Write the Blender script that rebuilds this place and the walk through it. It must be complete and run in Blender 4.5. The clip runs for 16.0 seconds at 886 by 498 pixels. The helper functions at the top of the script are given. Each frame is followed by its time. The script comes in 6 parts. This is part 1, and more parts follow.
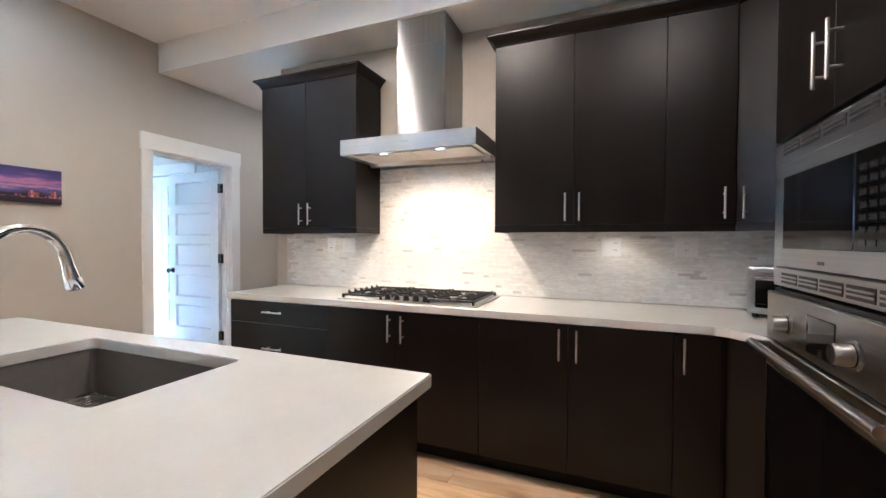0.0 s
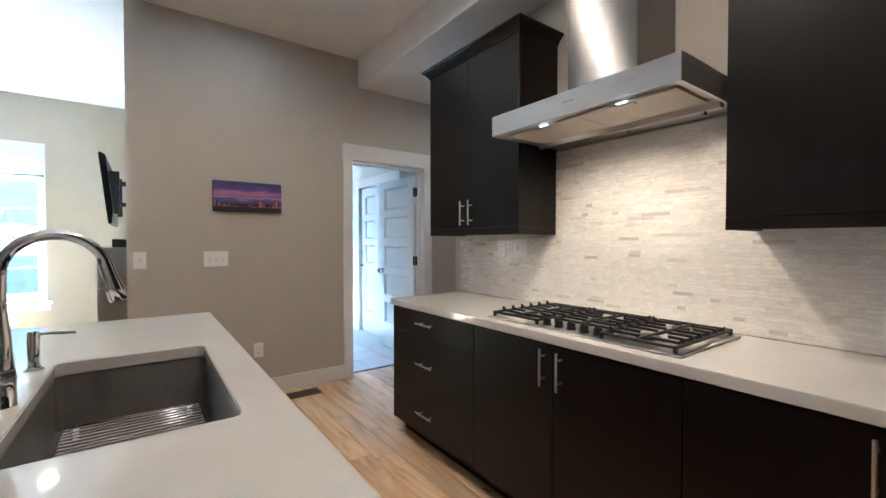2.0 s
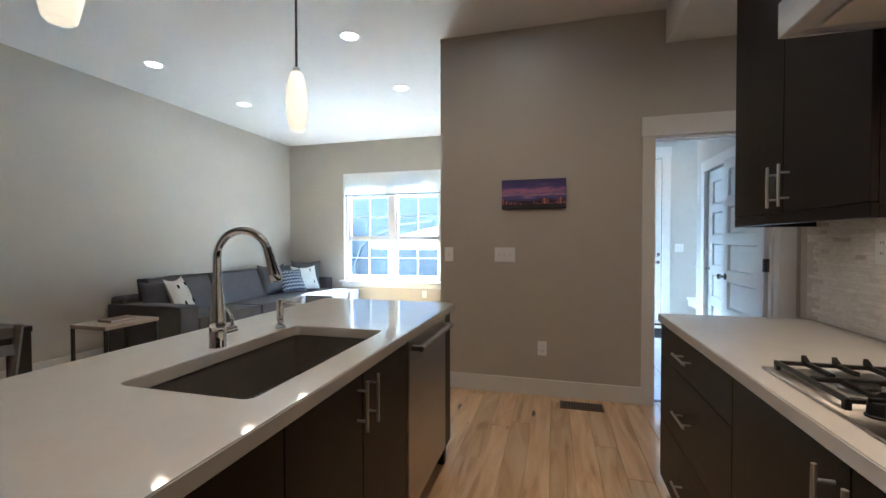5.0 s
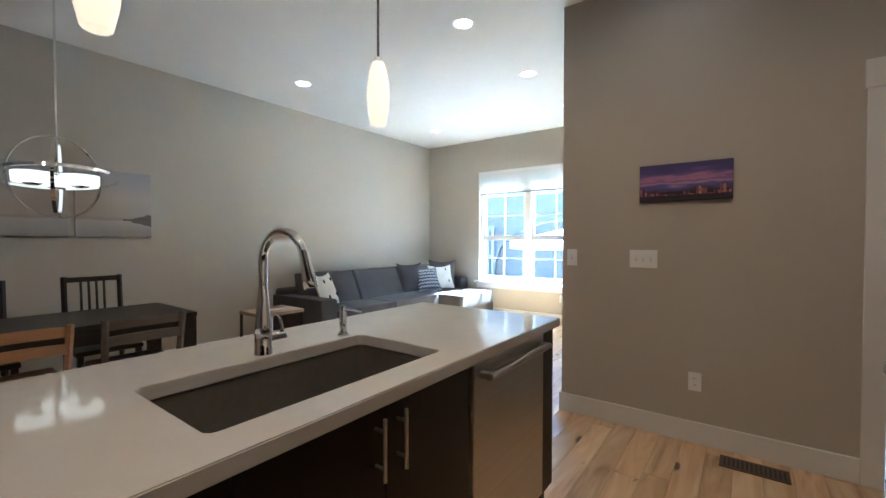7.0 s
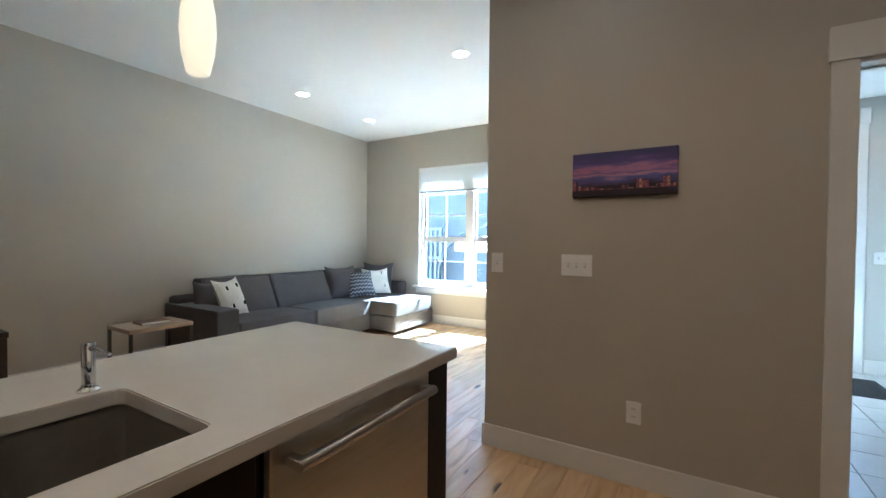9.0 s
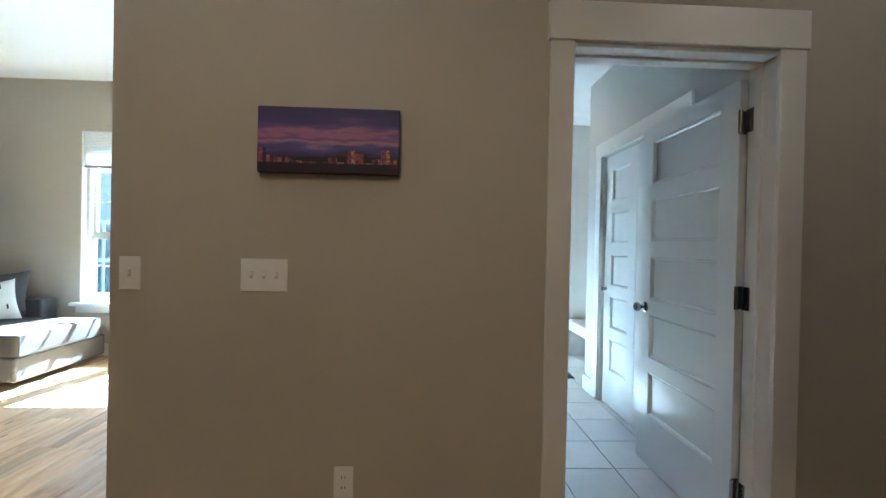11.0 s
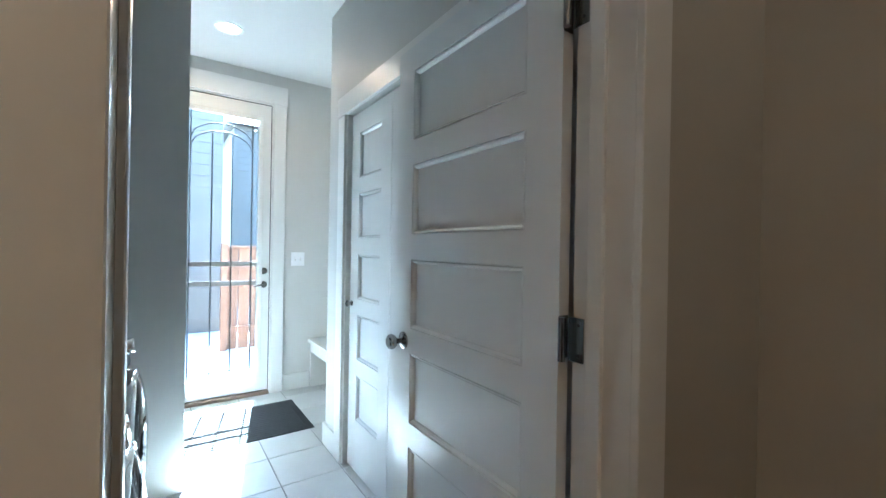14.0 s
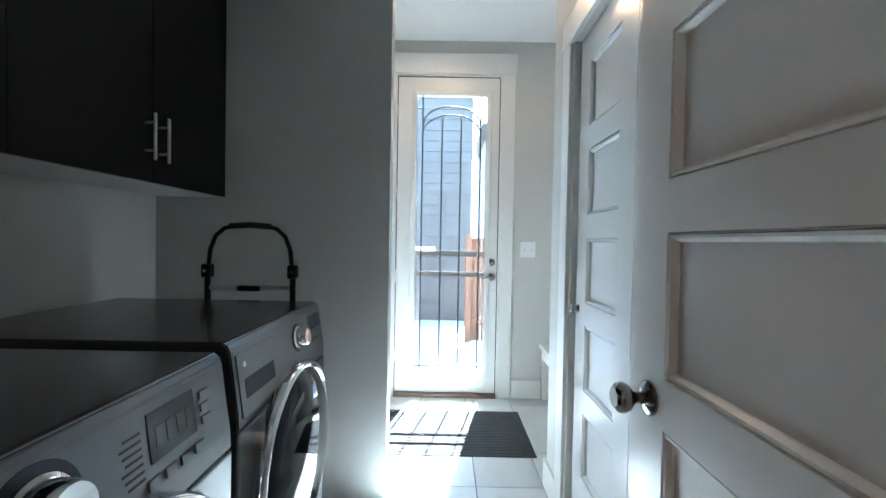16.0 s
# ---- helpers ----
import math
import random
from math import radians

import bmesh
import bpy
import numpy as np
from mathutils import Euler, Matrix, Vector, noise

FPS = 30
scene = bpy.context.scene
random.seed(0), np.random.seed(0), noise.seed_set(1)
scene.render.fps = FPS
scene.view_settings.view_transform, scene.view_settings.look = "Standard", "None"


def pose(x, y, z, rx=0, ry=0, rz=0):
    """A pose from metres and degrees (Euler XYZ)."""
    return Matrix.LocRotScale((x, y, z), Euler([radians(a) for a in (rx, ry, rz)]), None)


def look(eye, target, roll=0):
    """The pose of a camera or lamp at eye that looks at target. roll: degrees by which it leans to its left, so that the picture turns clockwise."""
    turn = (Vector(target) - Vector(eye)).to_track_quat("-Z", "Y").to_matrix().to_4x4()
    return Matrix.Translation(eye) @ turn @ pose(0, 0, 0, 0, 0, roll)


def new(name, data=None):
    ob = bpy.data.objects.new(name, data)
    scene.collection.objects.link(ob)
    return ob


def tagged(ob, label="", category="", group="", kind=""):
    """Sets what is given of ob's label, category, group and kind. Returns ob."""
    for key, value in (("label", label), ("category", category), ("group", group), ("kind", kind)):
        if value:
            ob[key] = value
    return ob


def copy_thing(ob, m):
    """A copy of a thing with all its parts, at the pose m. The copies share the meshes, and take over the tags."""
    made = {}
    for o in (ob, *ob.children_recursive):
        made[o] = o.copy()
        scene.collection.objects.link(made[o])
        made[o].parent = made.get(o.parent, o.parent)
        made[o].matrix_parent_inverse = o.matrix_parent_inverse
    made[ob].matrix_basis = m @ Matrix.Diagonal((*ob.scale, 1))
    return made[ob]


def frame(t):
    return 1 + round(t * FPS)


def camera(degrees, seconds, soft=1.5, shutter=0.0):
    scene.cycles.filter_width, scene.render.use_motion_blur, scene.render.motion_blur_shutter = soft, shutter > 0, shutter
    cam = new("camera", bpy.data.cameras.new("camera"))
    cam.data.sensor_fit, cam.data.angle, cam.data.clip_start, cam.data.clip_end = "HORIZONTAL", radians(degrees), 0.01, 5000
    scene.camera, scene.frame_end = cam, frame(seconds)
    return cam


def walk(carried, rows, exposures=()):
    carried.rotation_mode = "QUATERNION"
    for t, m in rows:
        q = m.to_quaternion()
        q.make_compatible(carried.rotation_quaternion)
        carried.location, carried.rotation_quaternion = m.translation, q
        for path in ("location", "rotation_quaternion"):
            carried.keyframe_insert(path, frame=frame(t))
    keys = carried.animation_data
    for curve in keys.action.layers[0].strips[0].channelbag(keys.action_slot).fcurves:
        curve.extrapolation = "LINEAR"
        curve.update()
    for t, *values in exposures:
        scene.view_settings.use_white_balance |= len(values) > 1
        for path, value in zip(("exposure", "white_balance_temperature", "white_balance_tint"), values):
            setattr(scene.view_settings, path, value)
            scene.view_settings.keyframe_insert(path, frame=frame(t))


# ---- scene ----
cam = camera(94.4, 16.0)
PATH = [
    (0, (-0.072, 0.218, 1.293), (-0.832, 2.068, 1.255), 0.2),
    (0.5, (-0.084, 0.411, 1.276), (-1.082, 2.144, 1.248), 0.2),
    (1, (-0.089, 0.62, 1.289), (-1.317, 2.199, 1.253), 0.2),
    (1.5, (-0.12, 0.802, 1.301), (-1.561, 2.188, 1.261), -0.0),
    (2, (-0.142, 0.994, 1.305), (-1.759, 2.17, 1.27), -0.0),
    (2.5, (-0.175, 1.139, 1.309), (-1.921, 2.114, 1.273), -0.1),
    (3, (-0.199, 1.314, 1.297), (-2.071, 2.018, 1.265), -0.2),
    (3.5, (-0.193, 1.48, 1.294), (-2.15, 1.894, 1.268), -0.1),
    (4, (-0.213, 1.636, 1.288), (-2.212, 1.705, 1.257), -0.3),
    (4.5, (-0.284, 1.764, 1.282), (-2.27, 1.532, 1.245), -0.4),
    (5, (-0.352, 1.851, 1.284), (-2.283, 1.331, 1.246), -0.1),
    (7.5, (-0.925, 2.016, 1.296), (-2.514, 0.801, 1.254), 0.0),
    (8, (-1.074, 1.992, 1.294), (-2.673, 0.791, 1.253), 0.2),
    (10.5, (-2.078, 2.011, 1.294), (-4.057, 1.723, 1.274), 1.0),
    (11, (-2.282, 2.057, 1.291), (-4.28, 2.138, 1.279), 1.2),
    (11.5, (-2.482, 2.107, 1.303), (-4.427, 2.572, 1.309), 1.2),
    (12, (-2.694, 2.166, 1.309), (-4.502, 3.02, 1.326), 1.3),
    (12.5, (-2.878, 2.268, 1.306), (-4.499, 3.439, 1.327), 1.1),
    (13, (-3.056, 2.407, 1.314), (-4.597, 3.681, 1.325), 1.0),
    (13.5, (-3.219, 2.537, 1.297), (-4.762, 3.809, 1.306), 1.2),
    (14, (-3.385, 2.646, 1.296), (-5.034, 3.778, 1.294), 1.0),
    (14.5, (-3.545, 2.763, 1.288), (-5.329, 3.668, 1.279), 1.2),
    (15, (-3.698, 2.861, 1.269), (-5.608, 3.454, 1.248), 1.1),
    (15.5, (-3.855, 2.948, 1.257), (-5.834, 3.232, 1.227), 1.1),
    (16, (-3.982, 3.02, 1.232), (-5.982, 3.01, 1.195), 1.0),
]
EXPOSURE = [(0, 6.5, 4050, -2), (1.5, 6.0, 4100, -4), (2.5, 5.35, 4200, -4), (3.5, 4.85, 4300, -4), (5, 4.9, 4450, -3), (8, 4.95, 4500, -3), (10.5, 4.55, 4450, -9), (11.5, 5.3, 4750, -8), (12.5, 5.55, 4850, -7), (13.2, 5.3, 4800, -7), (14, 4.75, 4800, -5), (16, 4.3, 5100, -2)]
walk(cam, [(t, look(eye, target, roll)) for t, eye, target, roll in PATH], EXPOSURE)

# ---- light ----
SUN_FROM = Vector((-1.0, 0.22, 1.38)).normalized()
world = bpy.data.worlds.new("sky_world")
scene.world = world
world.use_nodes = True
wt = world.node_tree
sky = wt.nodes.new("ShaderNodeTexSky")
sky.sky_type, sky.sun_disc = "NISHITA", False
sky.sun_elevation = math.asin(SUN_FROM.z)
sky.sun_rotation = math.atan2(SUN_FROM.x, SUN_FROM.y)
wt.links.new(sky.outputs[0], wt.nodes["Background"].inputs[0])
wt.nodes["Background"].inputs[1].default_value = 0.15
sun = new("sun", bpy.data.lights.new("sun", "SUN"))
sun.data.energy, sun.data.angle, sun.data.color = 5.0, radians(0.6), (1.0, 0.98, 0.93)
sun.matrix_world = look(SUN_FROM * 20, (0, 0, 0))
WARM = (1.0, 0.57, 0.29)
CAN_POWER, HOOD_POWER, UNDER_POWER = 1.45, 0.46, 0.034

# ---- materials ----


def shader(name):
    m = bpy.data.materials.new(name)
    m.use_nodes = True
    t = m.node_tree
    return m, t, t.nodes["Principled BSDF"]


def pbr(name, c1, c2=None, scale=6.0, rough=0.5, metal=0.0, bump=0.0, bump_scale=120.0, stretch=(1, 1, 1), spread=0.08, piece=0.0, coat=0.0, spec=0.5, brushed=0.0):
    """Two-scale noise between two colours, uneven gloss and a fine relief; piece: how far alike pieces differ."""
    m, t, b = shader(name)
    c2 = c2 or tuple(v * 0.86 for v in c1)
    co = t.nodes.new("ShaderNodeTexCoord")
    mp = t.nodes.new("ShaderNodeMapping")
    mp.inputs["Scale"].default_value = stretch
    t.links.new(co.outputs["Object"], mp.inputs[0])
    n1 = t.nodes.new("ShaderNodeTexNoise")
    n1.inputs["Scale"].default_value, n1.inputs["Detail"].default_value = scale, 5
    n2 = t.nodes.new("ShaderNodeTexNoise")
    n2.inputs["Scale"].default_value, n2.inputs["Detail"].default_value = scale * 9, 3
    t.links.new(mp.outputs[0], n1.inputs[0])
    t.links.new(mp.outputs[0], n2.inputs[0])
    add = t.nodes.new("ShaderNodeMath")
    add.operation = "MULTIPLY_ADD"
    t.links.new(n2.outputs[0], add.inputs[0])
    add.inputs[1].default_value = 0.4
    t.links.new(n1.outputs[0], add.inputs[2])
    rp = t.nodes.new("ShaderNodeMapRange")
    rp.inputs[1].default_value, rp.inputs[2].default_value = 0.45, 0.95
    t.links.new(add.outputs[0], rp.inputs[0])
    mix = t.nodes.new("ShaderNodeMix")
    mix.data_type = "RGBA"
    mix.inputs["A"].default_value, mix.inputs["B"].default_value = (*c1, 1), (*c2, 1)
    t.links.new(rp.outputs[0], mix.inputs["Factor"])
    out = mix.outputs["Result"]
    if piece:
        oi = t.nodes.new("ShaderNodeObjectInfo")
        hv = t.nodes.new("ShaderNodeHueSaturation")
        r2 = t.nodes.new("ShaderNodeMapRange")
        r2.inputs[3].default_value, r2.inputs[4].default_value = 1 - piece, 1 + piece
        t.links.new(oi.outputs["Random"], r2.inputs[0])
        t.links.new(r2.outputs[0], hv.inputs["Value"])
        t.links.new(out, hv.inputs["Color"])
        out = hv.outputs[0]
    t.links.new(out, b.inputs["Base Color"])
    rr = t.nodes.new("ShaderNodeMapRange")
    rr.inputs[3].default_value, rr.inputs[4].default_value = max(0.02, rough - spread), min(1, rough + spread)
    t.links.new(n1.outputs[0], rr.inputs[0])
    t.links.new(rr.outputs[0], b.inputs["Roughness"])
    b.inputs["Metallic"].default_value = metal
    if brushed:
        tg = t.nodes.new("ShaderNodeTangent")
        tg.direction_type, tg.axis = "RADIAL", "Z"
        t.links.new(tg.outputs[0], b.inputs["Tangent"])
        b.inputs["Anisotropic"].default_value = 1.0
        b.inputs["Anisotropic Rotation"].default_value = brushed - 1.0
    b.inputs["Coat Weight"].default_value = coat
    b.inputs["Specular IOR Level"].default_value = spec
    if bump:
        n3 = t.nodes.new("ShaderNodeTexNoise")
        n3.inputs["Scale"].default_value, n3.inputs["Detail"].default_value = bump_scale, 3
        t.links.new(mp.outputs[0], n3.inputs[0])
        bp = t.nodes.new("ShaderNodeBump")
        bp.inputs["Strength"].default_value, bp.inputs["Distance"].default_value = bump, 0.004
        t.links.new(n3.outputs[0], bp.inputs["Height"])
        t.links.new(bp.outputs[0], b.inputs["Normal"])
    return m


def glow(name, c, strength):
    m, t, b = shader(name)
    b.inputs["Base Color"].default_value = (0.8, 0.8, 0.78, 1)
    b.inputs["Emission Color"].default_value = (*c, 1)
    b.inputs["Emission Strength"].default_value = strength
    return m


def pane_glass(name, tint=(0.96, 0.98, 0.98)):
    m, t, b = shader(name)
    tr, gl, mx, fr = (t.nodes.new(k) for k in ("ShaderNodeBsdfTransparent", "ShaderNodeBsdfGlossy", "ShaderNodeMixShader", "ShaderNodeFresnel"))
    tr.inputs[0].default_value = (*tint, 1)
    gl.inputs["Roughness"].default_value = 0.01
    fr.inputs[0].default_value = 1.45
    t.links.new(fr.outputs[0], mx.inputs[0])
    t.links.new(tr.outputs[0], mx.inputs[1])
    t.links.new(gl.outputs[0], mx.inputs[2])
    t.links.new(mx.outputs[0], t.nodes["Material Output"].inputs[0])
    return m


def plank_wood(name):
    """Light hickory-like boards: grain along x, darker streaks, knots, each board its own tone."""
    m, t, b = shader(name)
    N, L = t.nodes.new, t.links.new
    co, oi, mp = N("ShaderNodeTexCoord"), N("ShaderNodeObjectInfo"), N("ShaderNodeMapping")
    mp.inputs["Scale"].default_value = (0.8, 5.5, 5.5)
    cmb, mul = N("ShaderNodeCombineXYZ"), N("ShaderNodeMath")
    mul.operation = "MULTIPLY"
    mul.inputs[1].default_value = 37.0
    L(oi.outputs["Random"], mul.inputs[0])
    L(mul.outputs[0], cmb.inputs[0])
    L(mul.outputs[0], cmb.inputs[1])
    va = N("ShaderNodeVectorMath")
    L(co.outputs["Object"], va.inputs[0])
    L(cmb.outputs[0], va.inputs[1])
    L(va.outputs[0], mp.inputs[0])
    grain, fine, knots = N("ShaderNodeTexNoise"), N("ShaderNodeTexNoise"), N("ShaderNodeTexNoise")
    grain.inputs["Scale"].default_value, grain.inputs["Detail"].default_value, grain.inputs["Distortion"].default_value = 1.6, 6, 1.6
    fine.inputs["Scale"].default_value, fine.inputs["Detail"].default_value = 14, 4
    knots.inputs["Scale"].default_value, knots.inputs["Detail"].default_value = 1.15, 2
    for n in (grain, fine):
        L(mp.outputs[0], n.inputs[0])
    mp2 = N("ShaderNodeMapping")
    mp2.inputs["Scale"].default_value = (2.6, 6.5, 6.5)
    L(va.outputs[0], mp2.inputs[0])
    L(mp2.outputs[0], knots.inputs[0])
    cr = N("ShaderNodeValToRGB")
    e = cr.color_ramp.elements
    e[0].position, e[0].color = 0.20, (0.32, 0.18, 0.09, 1)
    e[1].position, e[1].color = 0.68, (0.80, 0.60, 0.37, 1)
    x = e.new(0.45)
    x.color = (0.66, 0.435, 0.225, 1)
    L(grain.outputs[0], cr.inputs[0])
    kr = N("ShaderNodeValToRGB")
    kr.color_ramp.elements[0].position, kr.color_ramp.elements[0].color = 0.70, (0, 0, 0, 1)
    kr.color_ramp.elements[1].position, kr.color_ramp.elements[1].color = 0.755, (1, 1, 1, 1)
    L(knots.outputs[0], kr.inputs[0])
    mk = N("ShaderNodeMix")
    mk.data_type = "RGBA"
    mk.inputs["B"].default_value = (0.075, 0.04, 0.022, 1)
    L(kr.outputs[0], mk.inputs["Factor"])
    L(cr.outputs[0], mk.inputs["A"])
    hv, r2 = N("ShaderNodeHueSaturation"), N("ShaderNodeMapRange")
    r2.inputs[3].default_value, r2.inputs[4].default_value = 0.84, 1.10
    L(oi.outputs["Random"], r2.inputs[0])
    L(r2.outputs[0], hv.inputs["Value"])
    L(mk.outputs["Result"], hv.inputs["Color"])
    L(hv.outputs[0], b.inputs["Base Color"])
    rr = N("ShaderNodeMapRange")
    rr.inputs[3].default_value, rr.inputs[4].default_value = 0.28, 0.46
    L(fine.outputs[0], rr.inputs[0])
    L(rr.outputs[0], b.inputs["Roughness"])
    bp = N("ShaderNodeBump")
    bp.inputs["Strength"].default_value, bp.inputs["Distance"].default_value = 0.15, 0.002
    L(fine.outputs[0], bp.inputs["Height"])
    L(bp.outputs[0], b.inputs["Normal"])
    return m


def marble_strip(name):
    """Pale grey-white marble mosaic: each strip its own tone, with soft veins."""
    m, t, b = shader(name)
    N, L = t.nodes.new, t.links.new
    oi, geo, co = N("ShaderNodeObjectInfo"), N("ShaderNodeNewGeometry"), N("ShaderNodeTexCoord")
    mx = N("ShaderNodeMath")
    L(oi.outputs["Random"], mx.inputs[0])
    L(geo.outputs["Random Per Island"], mx.inputs[1])
    fr = N("ShaderNodeMath")
    fr.operation = "FRACT"
    L(mx.outputs[0], fr.inputs[0])
    cr = N("ShaderNodeValToRGB")
    e = cr.color_ramp.elements
    e[0].position, e[0].color = 0.0, (0.56, 0.525, 0.475, 1)
    e[1].position, e[1].color = 1.0, (0.86, 0.835, 0.79, 1)
    for p, c in ((0.03, (0.67, 0.64, 0.59, 1)), (0.07, (0.775, 0.75, 0.705, 1)), (0.5, (0.82, 0.798, 0.755, 1))):
        e.new(p).color = c
    L(fr.outputs[0], cr.inputs[0])
    mp = N("ShaderNodeMapping")
    mp.inputs["Scale"].default_value = (4, 4, 14)
    L(co.outputs["Object"], mp.inputs[0])
    no = N("ShaderNodeTexNoise")
    no.inputs["Scale"].default_value, no.inputs["Detail"].default_value, no.inputs["Distortion"].default_value = 3.0, 5, 2.0
    L(mp.outputs[0], no.inputs[0])
    vr = N("ShaderNodeMapRange")
    vr.inputs[1].default_value, vr.inputs[2].default_value, vr.inputs[3].default_value, vr.inputs[4].default_value = 0.35, 0.7, 0.84, 1.05
    L(no.outputs[0], vr.inputs[0])
    hv = N("ShaderNodeHueSaturation")
    L(vr.outputs[0], hv.inputs["Value"])
    L(cr.outputs[0], hv.inputs["Color"])
    L(hv.outputs[0], b.inputs["Base Color"])
    b.inputs["Roughness"].default_value = 0.30
    return m


def sunset_print(name, z0, z1, y0, y1):
    """A painted dusk skyline on canvas: blue to rose sky, dark ground, lit blocks of a city with no readable detail."""
    m, t, b = shader(name)
    N, L = t.nodes.new, t.links.new
    co, sp = N("ShaderNodeTexCoord"), N("ShaderNodeSeparateXYZ")
    L(co.outputs["Object"], sp.inputs[0])
    rz = N("ShaderNodeMapRange")
    rz.inputs[1].default_value, rz.inputs[2].default_value = z0 + 0.07, z1 + 0.07
    no = N("ShaderNodeTexNoise")
    no.inputs["Scale"].default_value, no.inputs["Detail"].default_value = 5, 4
    mp = N("ShaderNodeMapping")
    mp.inputs["Scale"].default_value = (1, 1, 5)
    L(co.outputs["Object"], mp.inputs[0])
    L(mp.outputs[0], no.inputs[0])
    ad = N("ShaderNodeMath")
    ad.operation = "MULTIPLY_ADD"
    ad.inputs[1].default_value = 0.14
    L(no.outputs[0], ad.inputs[0])
    L(sp.outputs["Z"], ad.inputs[2])
    L(ad.outputs[0], rz.inputs[0])
    cr = N("ShaderNodeValToRGB")
    e = cr.color_ramp.elements
    e[0].position, e[0].color = 0.0, (0.012, 0.009, 0.02, 1)
    e[1].position, e[1].color = 1.0, (0.045, 0.04, 0.16, 1)
    for p, c in ((0.2, (0.02, 0.012, 0.03, 1)), (0.3, (0.07, 0.05, 0.16, 1)), (0.40, (0.11, 0.10, 0.34, 1)), (0.48, (0.46, 0.22, 0.34, 1)), (0.55, (0.17, 0.10, 0.30, 1)), (0.63, (0.42, 0.17, 0.33, 1)), (0.70, (0.16, 0.09, 0.30, 1)), (0.80, (0.075, 0.05, 0.22, 1))):
        e.new(p).color = c
    L(rz.outputs[0], cr.inputs[0])
    def math_node(op, a_, b_=None, c_=None):
        n = N("ShaderNodeMath")
        n.operation = op
        for k, v in enumerate((a_, b_, c_)):
            if v is None:
                continue
            if isinstance(v, (int, float)):
                n.inputs[k].default_value = v
            else:
                L(v, n.inputs[k])
        return n.outputs[0]

    def cells(scale):
        w = N("ShaderNodeTexWhiteNoise")
        w.noise_dimensions = "1D"
        L(math_node("FLOOR", math_node("MULTIPLY", sp.outputs["Y"], scale)), w.inputs["W"])
        return w
    hz = N("ShaderNodeMapRange")
    hz.inputs[1].default_value, hz.inputs[2].default_value = z0, z1
    L(sp.outputs["Z"], hz.inputs[0])
    tall, colr = cells(31.0), cells(71.0)
    top = math_node("MULTIPLY_ADD", math_node("POWER", tall.outputs["Value"], 2.4), 0.24, 0.19)
    inside = math_node("LESS_THAN", hz.outputs[0], top)
    above = math_node("GREATER_THAN", hz.outputs[0], 0.17)
    band_out = math_node("MULTIPLY", math_node("MULTIPLY", inside, above), 0.92)
    lit = N("ShaderNodeValToRGB")
    le = lit.color_ramp.elements
    le[0].position, le[0].color = 0.25, (0.03, 0.015, 0.05, 1)
    le[1].position, le[1].color = 0.98, (0.70, 0.42, 0.16, 1)
    le.new(0.55).color = (0.26, 0.06, 0.11, 1)
    le.new(0.82).color = (0.36, 0.13, 0.10, 1)
    vo = N("ShaderNodeTexVoronoi")
    vo.inputs["Scale"].default_value = 130
    L(co.outputs["Object"], vo.inputs[0])
    sepc = N("ShaderNodeSeparateColor")
    L(vo.outputs["Color"], sepc.inputs[0])
    L(math_node("MULTIPLY_ADD", sepc.outputs[0], 0.4, math_node("MULTIPLY", colr.outputs["Value"], 0.65)), lit.inputs[0])
    mx = N("ShaderNodeMix")
    mx.data_type = "RGBA"
    L(band_out, mx.inputs["Factor"])
    L(cr.outputs[0], mx.inputs["A"])
    L(lit.outputs[0], mx.inputs["B"])
    L(mx.outputs["Result"], b.inputs["Base Color"])
    b.inputs["Roughness"].default_value = 0.55
    return m


